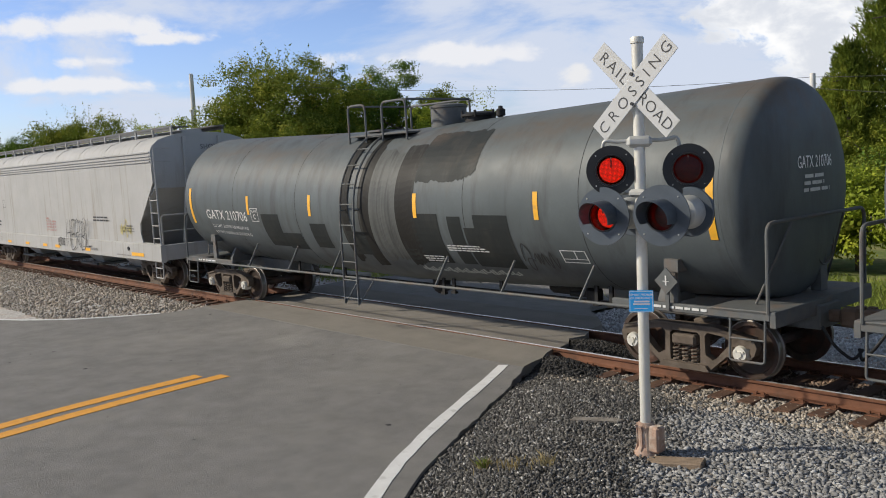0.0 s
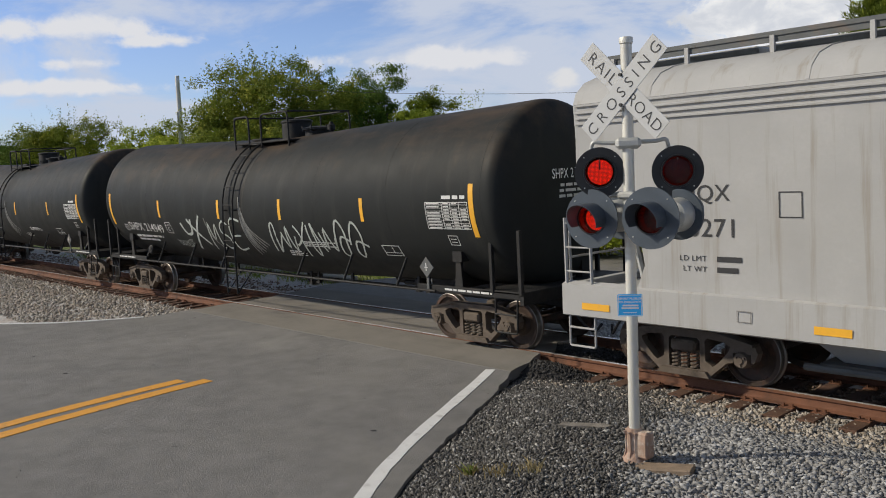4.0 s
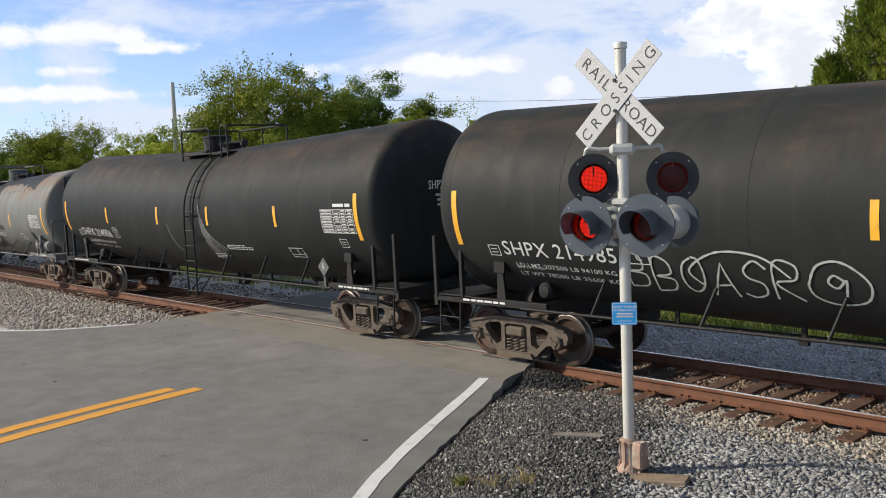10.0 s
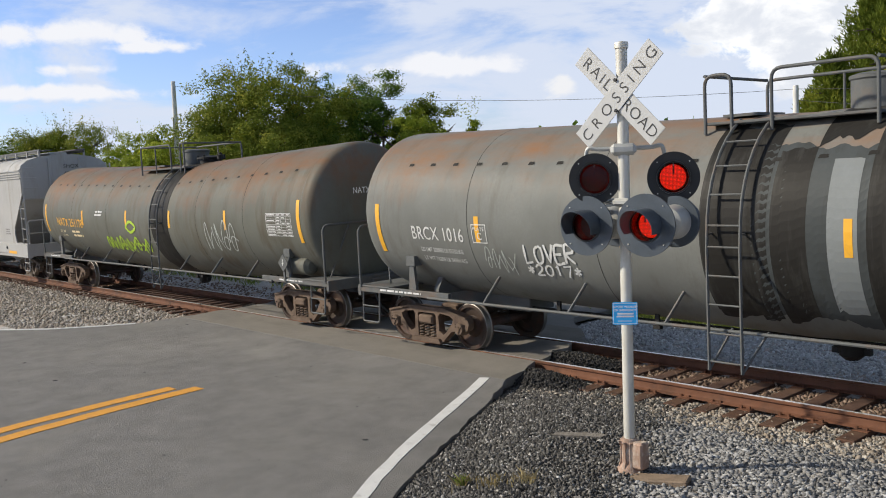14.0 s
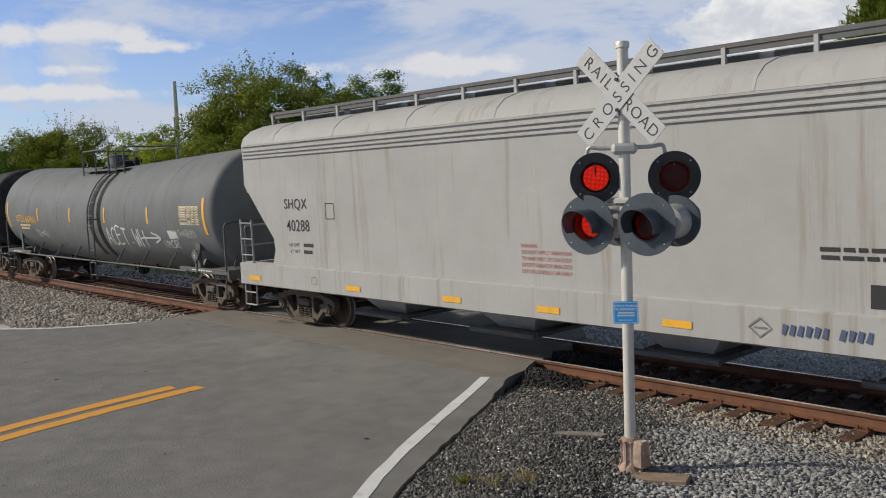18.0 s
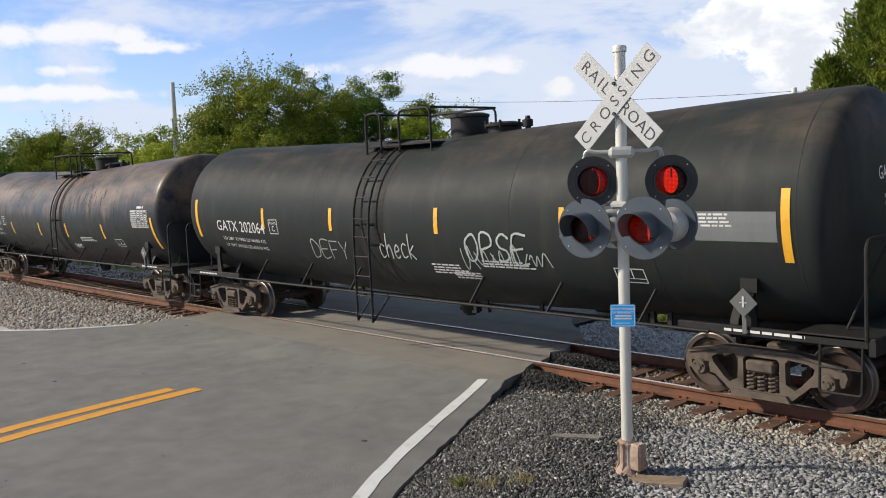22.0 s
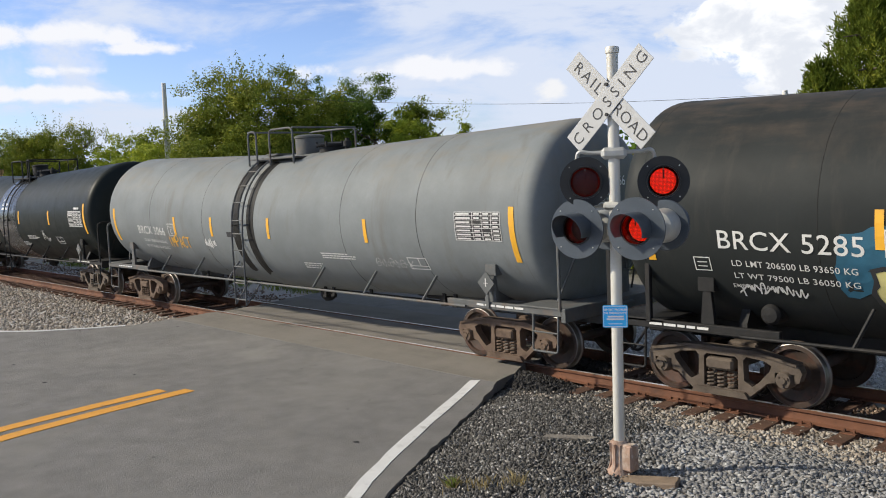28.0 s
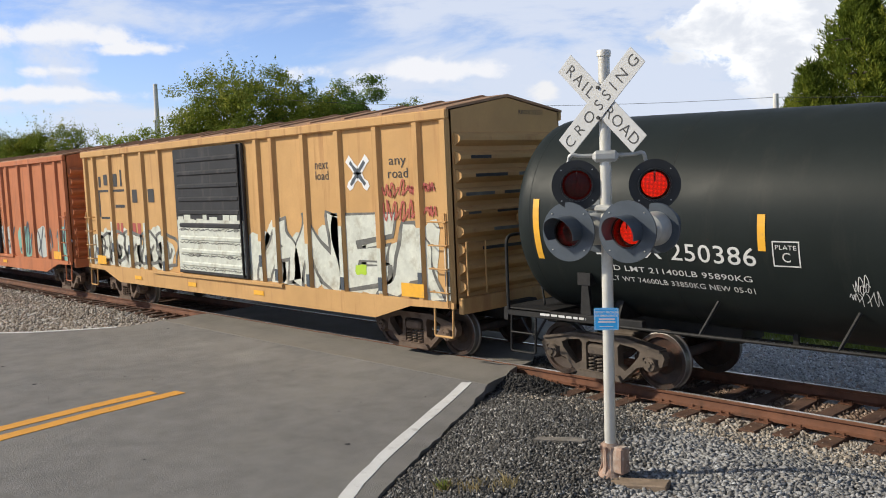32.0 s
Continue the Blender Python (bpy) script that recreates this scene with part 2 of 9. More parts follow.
def tinted_glass(name, color, rough=0.15):
    """Thin coloured glass moulded in fine ribs: what is behind shows through it, tinted, under a faint gloss."""
    m = bpy.data.materials.new(name)
    m.use_nodes = True
    n, l = m.node_tree.nodes, m.node_tree.links
    tc = n.new("ShaderNodeTexCoord")
    fac = None
    for axis, s_ in (("Z", 24.0), ("X", 24.0)):
        w = n.new("ShaderNodeTexWave")
        w.bands_direction = axis
        w.inputs["Scale"].default_value, w.inputs["Distortion"].default_value = s_, 0.2
        l.new(tc.outputs["Object"], w.inputs["Vector"])
        if fac is None:
            fac = w.outputs["Fac"]
        else:
            mm = n.new("ShaderNodeMath")
            mm.operation = "MULTIPLY"
            l.new(fac, mm.inputs[0])
            l.new(w.outputs["Fac"], mm.inputs[1])
            fac = mm.outputs[0]
    cm = n.new("ShaderNodeMix")
    cm.data_type = "RGBA"
    cm.inputs[6].default_value, cm.inputs[7].default_value = (*[c * 0.8 for c in color], 1), (*[min(1, c * 1.9) for c in color], 1)
    l.new(fac, cm.inputs[0])
    clear = n.new("ShaderNodeBsdfTransparent")
    l.new(cm.outputs[2], clear.inputs["Color"])
    gloss = n.new("ShaderNodeBsdfGlossy")
    gloss.inputs["Roughness"].default_value = rough
    bp = n.new("ShaderNodeBump")
    bp.inputs["Strength"].default_value, bp.inputs["Distance"].default_value = 0.5, 0.004
    l.new(fac, bp.inputs["Height"])
    l.new(bp.outputs[0], gloss.inputs["Normal"])
    mix = n.new("ShaderNodeMixShader")
    mix.inputs[0].default_value = 0.03
    l.new(clear.outputs[0], mix.inputs[1])
    l.new(gloss.outputs[0], mix.inputs[2])
    l.new(mix.outputs[0], n["Material Output"].inputs["Surface"])
    return m


SCUFFS = [(-14.88, -2.93, 0.7, 0.75), (-16.65, -2.61, 1.2, 0.40), (-12.57, -2.43, 1.0, 0.35), (-17.32, -4.41, 1.6, 0.35), (-11.51, -4.11, 1.3, 0.25)]
asphalt = material("asphalt", (0.2053, 0.1966, 0.1870), 0.80, vary=0.2, scale=2.2, fine=95, bump=0.8, dirt=(0.2373, 0.2257, 0.2063), dirt_amount=0.3, dirt_scale=0.42, wide=0.08, spec=0.45)


def scuffed(mat, spots):
    """Pale scuffs with soft, broken rims at places (x, y, radius) on a ground material."""
    n, l = mat.node_tree.nodes, mat.node_tree.links
    b = n["Principled BSDF"]
    col = b.inputs["Base Color"].links[0].from_socket
    tc = n.new("ShaderNodeTexCoord")
    rim = n.new("ShaderNodeTexNoise")
    rim.inputs["Scale"].default_value, rim.inputs["Detail"].default_value = 1.6, 6.0
    l.new(tc.outputs["Object"], rim.inputs["Vector"])
    for x, y, r, k in spots:
        off = n.new("ShaderNodeVectorMath")
        off.operation = "SUBTRACT"
        l.new(tc.outputs["Object"], off.inputs[0])
        off.inputs[1].default_value = (x, y, -0.1)
        d = n.new("ShaderNodeVectorMath")
        d.operation = "LENGTH"
        l.new(off.outputs[0], d.inputs[0])
        add = n.new("ShaderNodeMath")
        add.operation = "MULTIPLY_ADD"
        l.new(rim.outputs[0], add.inputs[0])
        add.inputs[1].default_value = 2.4 * r
        l.new(d.outputs["Value"], add.inputs[2])
        fac = n.new("ShaderNodeMapRange")
        fac.inputs[1].default_value, fac.inputs[2].default_value = 2.3 * r, 1.0 * r
        fac.inputs[3].default_value, fac.inputs[4].default_value = 0.0, k
        l.new(add.outputs[0], fac.inputs[0])
        mx = n.new("ShaderNodeMix")
        mx.data_type = "RGBA"
        l.new(fac.outputs[0], mx.inputs[0])
        l.new(col, mx.inputs[6])
        mx.inputs[7].default_value = (0.33, 0.312, 0.285, 1)
        col = mx.outputs[2]
    l.new(col, b.inputs["Base Color"])


scuffed(asphalt, SCUFFS)
asphalt_new = material("asphalt_crossing", (0.2106, 0.1922, 0.1674), 0.92, vary=0.22, scale=1.3, fine=140, bump=0.35, dirt=(0.2322, 0.2117, 0.1836), dirt_amount=0.6, dirt_scale=0.7, dirt_stretch=(0.3, 1.5, 1))
asphalt_chip = material("asphalt_chippings", (0.0352, 0.0343, 0.0352), 0.95, vary=0.4, scale=8, fine=120, bump=0.8)
ballast_mat = material("ballast_bed", (0.5346, 0.5115, 0.4873), 0.95, vary=0.45, scale=14, fine=40, bump=1.0, dirt=(0.3641, 0.2431, 0.1705), dirt_amount=0.45)
grass_mat = material("grass_field", (0.15, 0.20, 0.055), 0.95, vary=0.35, scale=2.0, fine=35, bump=0.9, dirt=(0.27, 0.25, 0.10), dirt_amount=0.5, dirt_scale=0.6)
white_paint = material("road_paint_white", (0.69, 0.69, 0.68), 0.75, vary=0.08, scale=5, fine=90, bump=0.2, dirt=(0.432, 0.420, 0.408), dirt_amount=0.25, dirt_scale=6)
yellow_paint = material("road_paint_yellow", (0.75, 0.35, 0.045), 0.75, vary=0.12, scale=5, fine=90, bump=0.2, dirt=(0.385, 0.228, 0.096), dirt_amount=0.35, dirt_scale=5)
rail_rust = material("rail_rust", (0.165, 0.068, 0.035), 0.85, vary=0.28, scale=4, fine=70, bump=0.3, dirt=(0.070, 0.036, 0.022), dirt_amount=0.5, dirt_scale=3)
rail_top = material("rail_running_steel", (0.85, 0.82, 0.79), 0.3, 0.6, vary=0.12, scale=3, fine=60, bump=0.05)
tie_wood = material("tie_wood", (0.105, 0.054, 0.034), 0.92, vary=0.4, scale=5, fine=50, bump=0.6, dirt=(0.120, 0.066, 0.040), dirt_amount=0.6, dirt_scale=3)
galvanized = material("mast_aluminium", (0.6723, 0.6503, 0.5862), 0.5, 0.25, vary=0.1, scale=3, fine=60, bump=0.08, dirt=(0.4704, 0.4229, 0.3431), dirt_amount=0.3)
cast_grey = material("cast_grey", (0.5040, 0.5040, 0.4800), 0.55, 0.4, vary=0.12, scale=8, fine=70, bump=0.15)
lamp_black = material("lamp_black", (0.0151, 0.0159, 0.0177), 0.5, vary=0.2, scale=5, fine=60, bump=0.06)
lamp_grey = material("lamp_weathered_grey", (0.068, 0.084, 0.104), 0.45, vary=0.2, scale=5, fine=60, bump=0.06, dirt=(0.085, 0.095, 0.11), dirt_amount=0.3, dirt_scale=4)
board_white = material("crossbuck_sheeting", (0.5280, 0.5320, 0.5280), 0.5, vary=0.05, scale=4, fine=80, bump=0.05, dirt=(0.4530, 0.4454, 0.4284), dirt_amount=0.2, dirt_scale=5)
board_black = material("sign_black", (0.035, 0.035, 0.037), 0.5, vary=0.1)
sign_blue = material("sign_blue", (0.06, 0.48, 0.95), 0.6, vary=0.06, bump=0.02, spec=0.12)
sign_white = material("sign_white", (0.8, 0.8, 0.8), 0.45, vary=0.04, bump=0.02)
base_rust = material("worn_base_casting", (0.3900, 0.2600, 0.1950), 0.8, 0.0, vary=0.35, scale=7, fine=60, bump=0.4, dirt=(0.5980, 0.5200, 0.4420), dirt_amount=0.6, dirt_scale=6)
grey_wood = material("grey_driftwood", (0.24, 0.215, 0.185), 0.95, vary=0.35, scale=9, fine=60, bump=0.6)
old_board = material("old_board", (0.27, 0.20, 0.14), 0.9, vary=0.3, scale=6, fine=60, bump=0.5)
concrete = material("concrete", (0.34, 0.31, 0.26), 0.9, vary=0.2, scale=5, fine=60, bump=0.4)
bulb_red = glow_material("lit_bulb", (1.0, 0.46, 0.27), 1.0, (0.8, 0.1, 0.05))
bulb_dark = material("unlit_reflector", (0.16, 0.09, 0.06), 0.3, 0.6, vary=0.4, scale=30, bump=0.3)
bowl_dark = material("bowl_dark", (0.20, 0.14, 0.12), 0.28, 0.85, vary=0.35, scale=25, fine=80, bump=0.35)
lens_red = tinted_glass("red_lens", (0.80, 0.14, 0.075), 0.12)
wheel_steel = material("wheel_steel", (0.0618, 0.0403, 0.0292), 0.7, 0.1, vary=0.35, scale=6, fine=50, bump=0.25, dirt=(0.1040, 0.0455, 0.0292), dirt_amount=0.5, dirt_scale=4)
wheel_tread = material("wheel_tread", (0.24, 0.22, 0.20), 0.45, 0.7, vary=0.15, bump=0.03)
truck_iron = material("truck_dusty_iron", (0.125, 0.097, 0.074), 0.85, vary=0.3, scale=5, fine=60, bump=0.35, dirt=(0.05, 0.036, 0.027), dirt_amount=0.4, dirt_scale=3)
truck_rusty = material("truck_rusty_iron", (0.150, 0.102, 0.072), 0.88, vary=0.3, scale=5, fine=60, bump=0.35, dirt=(0.06, 0.036, 0.025), dirt_amount=0.4, dirt_scale=3)
black_iron = material("underframe_black", (0.0063, 0.0059, 0.0059), 0.7, vary=0.35, scale=5, fine=60, bump=0.25, dirt=(0.0210, 0.0167, 0.0140), dirt_amount=0.4, dirt_scale=2.5)
grey_iron = material("underframe_grey", (0.1140, 0.1200, 0.1200), 0.7, vary=0.2, scale=5, fine=60, bump=0.2, dirt=(0.1440, 0.1080, 0.0840), dirt_amount=0.45, dirt_scale=2.5)
decal_white = material("stencil_white", (0.6885, 0.6885, 0.6698), 0.6, vary=0.08, scale=6, fine=90, bump=0.0, dirt=(0.3827, 0.3734, 0.3640), dirt_amount=0.25, dirt_scale=9)
# head lettering, coloured brighter than the other stencils to offset the heads' shade
head_white = material("stencil_clean_white", (1.1, 1.1, 1.09), 0.6, vary=0.04, bump=0.0)
decal_orange = material("reflector_orange", (0.8800, 0.4500, 0.0338), 0.5, vary=0.08, scale=6, fine=90, bump=0.0, dirt=(0.6188, 0.3150, 0.0675), dirt_amount=0.3, dirt_scale=5)
decal_pale = material("reflector_faded", (0.8280, 0.6900, 0.4370), 0.6, vary=0.08, bump=0.0)
decal_black = material("stencil_black", (0.03, 0.03, 0.032), 0.6, vary=0.1, bump=0.0)
decal_red = material("stencil_red", (0.42, 0.08, 0.06), 0.6, vary=0.1, bump=0.0)
paint_lime = material("spray_lime", (0.42, 0.62, 0.04), 0.5, vary=0.1, bump=0.0)
paint_pale = material("spray_pale", (0.4809, 0.5130, 0.4809), 0.55, vary=0.12, scale=5, bump=0.0)
paint_worn = material("spray_worn_grey", (0.62, 0.64, 0.56), 0.6, vary=0.2, scale=5, bump=0.0, dirt=(0.33, 0.30, 0.22), dirt_amount=0.4, dirt_scale=3)
paint_cream = material("spray_cream", (0.6440, 0.5796, 0.2415), 0.55, vary=0.15, scale=4, bump=0.0)
paint_cyan = material("spray_cyan", (0.0262, 0.1155, 0.1890), 0.55, vary=0.3, scale=3, bump=0.0)
paint_teal = material("spray_teal", (0.2016, 0.4320, 0.3600), 0.55, vary=0.15, scale=4, bump=0.0)
wood_pole = material("utility_pole_wood", (0.78, 0.76, 0.73), 0.9, vary=0.2, scale=3, fine=40, bump=0.5, dirt=(0.58, 0.56, 0.53), dirt_amount=0.4, dirt_stretch=(1, 1, 0.1))
bark = material("bark", (0.14, 0.11, 0.085), 0.95, vary=0.35, scale=6, fine=30, bump=0.8)
leaf_oak = leaf_material("leaves_broad", (0.1898, 0.2357, 0.0299), (0.4830, 0.4485, 0.0690))
leaf_dark = leaf_material("leaves_dark", (0.1207, 0.2012, 0.0322), (0.2990, 0.3795, 0.0575))
leaf_light = leaf_material("leaves_light", (0.2910, 0.3605, 0.0380), (0.6325, 0.6325, 0.0759))
needle = leaf_material("pine_needles", (0.1620, 0.2100, 0.0300), (0.4320, 0.4320, 0.0600))
grass_leaf = leaf_material("grass_blades", (0.23, 0.29, 0.06), (0.50, 0.48, 0.15))
dry_leaf = leaf_material("dry_weeds", (0.30, 0.24, 0.12), (0.48, 0.40, 0.22))

# ---- mesh helpers ----
MESHES = {}


class Geo:
    """A mesh in the making."""

    def __init__(self):
        self.v, self.f = [], []

    def add(self, verts, faces):
        k = len(self.v)
        self.v += [tuple(p) for p in verts]
        self.f += [tuple(i + k for i in f) for f in faces]
        return self

    def box(self, x0, x1, y0, y1, z0, z1, c=0.0):
        if c <= 0:
            vs = [(x, y, z) for x in (x0, x1) for y in (y0, y1) for z in (z0, z1)]
            return self.add(vs, [(0, 1, 3, 2), (4, 6, 7, 5), (0, 4, 5, 1), (2, 3, 7, 6), (0, 2, 6, 4), (1, 5, 7, 3)])
        b = bmesh.new()
        bmesh.ops.create_cube(b, size=1)
        for q in b.verts:
            q.co = ((x0 + x1) / 2 + q.co.x * (x1 - x0), (y0 + y1) / 2 + q.co.y * (y1 - y0), (z0 + z1) / 2 + q.co.z * (z1 - z0))
        bmesh.ops.bevel(b, geom=b.edges[:], offset=c, segments=1, affect="EDGES")
        return self.take(b)

    def take(self, b):
        b.verts.index_update()
        self.add([q.co[:] for q in b.verts], [[q.index for q in f.verts] for f in b.faces])
        b.free()
        return self

    def ring(self, p0, p1, r0, r1=None, n=12, cap=True):
        """A round bar or cone from p0 to p1."""
        r1 = r0 if r1 is None else r1
        a, d = Vector(p0), Vector(p1) - Vector(p0)
        q = d.to_track_quat("Z", "Y")
        vs = []
        for k, (h, r) in enumerate(((0, r0), (d.length, r1))):
            vs += [a + q @ Vector((r * math.cos(2 * math.pi * i / n), r * math.sin(2 * math.pi * i / n), h)) for i in range(n)]
        fs = [(i, (i + 1) % n, n + (i + 1) % n, n + i) for i in range(n)]
        if cap:
            fs += [tuple(range(n - 1, -1, -1)), tuple(range(n, 2 * n))]
        return self.add(vs, fs)

    def pipe(self, pts, r, n=8, bend=0.0):
        """A bent pipe through pts, its corners rounded by bend."""
        pts = [Vector(p) for p in pts]
        if bend > 0 and len(pts) > 2:
            out = [pts[0]]
            for a, b, c in zip(pts, pts[1:], pts[2:]):
                u, w = (a - b), (c - b)
                e = min(bend, u.length * 0.45, w.length * 0.45)
                s, t = b + u.normalized() * e, b + w.normalized() * e
                out += [(1 - k) ** 2 * s + 2 * k * (1 - k) * b + k * k * t for k in (0, 0.25, 0.5, 0.75, 1)]
            pts = out + [pts[-1]]
        vs, up = [], None
        for i, p in enumerate(pts):
            d = (pts[min(i + 1, len(pts) - 1)] - pts[max(i - 1, 0)]).normalized()
            if up is None:
                up = d.orthogonal().normalized()
            up = (up - d * up.dot(d)).normalized()
            s = d.cross(up)
            vs += [p + r * (math.cos(2 * math.pi * k / n) * up + math.sin(2 * math.pi * k / n) * s) for k in range(n)]
        m = len(pts)
        fs = [(i * n + k, i * n + (k + 1) % n, (i + 1) * n + (k + 1) % n, (i + 1) * n + k) for i in range(m - 1) for k in range(n)]
        fs += [tuple(range(n - 1, -1, -1)), tuple((m - 1) * n + k for k in range(n))]
        return self.add(vs, fs)

    def lathe(self, profile, axis="x", at=(0, 0, 0), n=32, closed=False, caps=True):
        """Turns a profile of (along, radius) about an axis through at."""
        vs = []
        for a, r in profile:
            for i in range(n):
                c, s = r * math.cos(2 * math.pi * i / n), r * math.sin(2 * math.pi * i / n)
                p = {"x": (a, c, s), "y": (s, a, c), "z": (c, s, a)}[axis]
                vs.append((p[0] + at[0], p[1] + at[1], p[2] + at[2]))
        m = len(profile)
        fs = [(j * n + i, j * n + (i + 1) % n, (j + 1) * n + (i + 1) % n, (j + 1) * n + i) for j in range(m - 1) for i in range(n)]
        if closed:
            fs += [((m - 1) * n + i, (m - 1) * n + (i + 1) % n, (i + 1) % n, i) for i in range(n)]
        elif caps:
            fs += [tuple(range(n - 1, -1, -1)), tuple((m - 1) * n + i for i in range(n))]
        return self.add(vs, fs)

    def prism(self, poly, axis, a, b, holes=()):
        """A flat outline, with holes if any, given thickness from a to b along an axis ("y": outline in x, z; "x": y, z; "z": x, y)."""
        put = {"y": lambda p, k: (p[0], k, p[1]), "x": lambda p, k: (k, p[0], p[1]), "z": lambda p, k: (p[0], p[1], k)}[axis]
        m = bmesh.new()
        for loop in (poly, *holes):
            vs = [m.verts.new(put(p, a)) for p in loop]
            for i in range(len(vs)):
                m.edges.new((vs[i], vs[(i + 1) % len(vs)]))
        if holes:
            bmesh.ops.triangle_fill(m, use_beauty=True, edges=m.edges[:])
        else:
            m.faces.new(m.verts[:])
        got = bmesh.ops.extrude_face_region(m, geom=m.faces[:])
        d = Vector(put((0, 0), b)) - Vector(put((0, 0), a))
        for q in got["geom"]:
            if isinstance(q, bmesh.types.BMVert):
                q.co += d
        bmesh.ops.recalc_face_normals(m, faces=m.faces[:])
        return self.take(m)

    def mesh(self, name, smooth=35, recalc=True):
        me = bpy.data.meshes.new(name)
        me.from_pydata(self.v, [], self.f)
        if recalc and len(self.f) < 6000:
            b = bmesh.new()
            b.from_mesh(me)
            bmesh.ops.recalc_face_normals(b, faces=b.faces[:])
            b.to_mesh(me)
            b.free()
        if smooth:
            me.shade_smooth()
            me.set_sharp_from_angle(angle=radians(smooth))
        me.update()
        return me


def cached(key, make):
    """The mesh that make() gives, built once for each key."""
    if key not in MESHES:
        g = make()
        MESHES[key] = g.mesh(str(key[0] if isinstance(key, tuple) else key)) if isinstance(g, Geo) else g
    return MESHES[key]


def part(name, data, mat, parent=None, label="", at=None):
    """One mesh object, under a thing or a part."""
    me = data.mesh(name) if isinstance(data, Geo) else data
    ob = new(name, me)
    if mat is not None:
        if not me.materials:
            me.materials.append(mat)
        elif me.materials[0] != mat:
            ob.material_slots[0].link = "OBJECT"
            ob.material_slots[0].material = mat
    if parent is not None:
        ob.parent = parent
    if at is not None:
        ob.matrix_basis = at
    if label:
        ob["label"] = label
    return ob


def thing(name, label, category, at=None, group="", kind=""):
    """An Empty at the base of a thing of several parts."""
    ob = new(name)
    ob.empty_display_size = 0.3
    if at is not None:
        ob.matrix_basis = at
    return tagged(ob, label, category, group, kind)


def text_mesh(words, size, bold=0.0, spacing=1.0, narrow=1.0):
    """Lettering as flat triangles (x to the right, y up), from the built-in font; its left end at 0."""
    key = ("text", words, size, bold, spacing, narrow)
    if key in MESHES:
        return MESHES[key]
    cu_ = bpy.data.curves.new("text", "FONT")
    cu_.body, cu_.size, cu_.space_character, cu_.resolution_u = words, size, spacing, 3
    cu_.offset = bold
    ob = bpy.data.objects.new("text", cu_)
    scene.collection.objects.link(ob)
    dg = bpy.context.evaluated_depsgraph_get()
    me = bpy.data.meshes.new_from_object(ob.evaluated_get(dg))
    bpy.data.objects.remove(ob)
    vs = [(p.co.x * narrow, p.co.y) for p in me.vertices]
    fs = [tuple(p.vertices) for p in me.polygons]
    bpy.data.meshes.remove(me)
    MESHES[key] = (vs, fs)
    return MESHES[key]


def smooth(a, b, x):
    k = min(1.0, max(0.0, (x - a) / (b - a)))
    return k * k * (3 - 2 * k)


def along(points, y):
    """x on a line of (x, y) points, at y."""
    ps = sorted(points, key=lambda p: p[1])
    if y <= ps[0][1]:
        return ps[0][0]
    for p, q in zip(ps, ps[1:]):
        if y <= q[1]:
            return p[0] + (q[0] - p[0]) * (y - p[1]) / (q[1] - p[1])
    return ps[-1][0]


# ---- ground, road, crossing ----
RIGHT_EDGE = [(-9.95, -0.4), (-9.47, -1.9), (-9.2, -2.4), (-8.79, -3.1), (-8.42, -3.8), (-8.02, -4.5), (-7.54, -5.4), (-7.18, -6.0), (-5.9, -7.8), (-3.9, -9.8), (-1.2, -11.6), (4, -13.2), (60, -16)]
LEFT_EDGE = [(-20.3, -0.4), (-20.45, -1.6), (-20.9, -3.0), (-22.3, -4.5), (-23.9, -5.8), (-27.5, -7.3), (-36, -8.8), (-90, -11)]
FAR_RIGHT = [(-10.15, 0.4), (-10.7, 1.6), (-12.3, 3.0), (-12.9, 6), (-13.6, 20), (-14, 70)]
FAR_LEFT = [(-20.4, 0.4), (-20.8, 1.6), (-21.6, 3.4), (-22.0, 8), (-23, 20), (-24, 70)]


def road_z(y):
    if y < 0:
        return -0.015 - 0.085 * smooth(1.0, 3.2, -y)
    return -0.015 - 0.28 * smooth(1.0, 7.0, y)


def ground_z(x, y):
    bump_ = 0.02 * noise.noise(Vector((x * 0.8, y * 0.8, 0)))
    if y < 0:
        right = -0.16 + 0.18 * smooth(0.0, 1.6, x - along(RIGHT_EDGE, y)) if x > -14 else -0.17
        return -0.243 + (right + 0.243) * smooth(1.4, 3.2, -y) + bump_
    return -0.243 - 0.207 * smooth(1.4, 7, y) + bump_ + 0.25 * smooth(25, 80, y)


def stations(fine, coarse):
    return sorted(set(fine) | set(coarse))


xs = stations([-60 + 0.5 * i for i in range(92)] + [-14 + 0.25 * i for i in range(64)], [-3000, -1200, -500, -250, -140, -90, -70, 2, 4, 8, 14, 25, 45, 90, 200, 500, 1200, 3000])
ys = stations([-9 + 0.25 * i for i in range(78)], [-3000, -1000, -300, -120, -60, -35, -22, -15, -12, -10, 11.5, 13, 15, 18, 22, 28, 36, 50, 80, 140, 300, 1000, 3000])
g = Geo()
g.v = [(x, y, ground_z(x, y) - (0.08 if along(LEFT_EDGE, y) < x < along(RIGHT_EDGE, y) else 0)) for y in ys for x in xs]
nx = len(xs)
near_f, grass_f = [], []
for j in range(len(ys) - 1):
    for i in range(nx - 1):
        (grass_f if ys[j] > 5.2 - 0.12 * max(0, xs[i] + 9) else near_f).append((j * nx + i, j * nx + i + 1, (j + 1) * nx + i + 1, (j + 1) * nx + i))
g.f = near_f + grass_f
me = g.mesh("ground", recalc=False)
me.materials.append(ballast_mat)
me.materials.append(grass_mat)
for p in me.polygons[len(near_f):]:
    p.material_index = 1
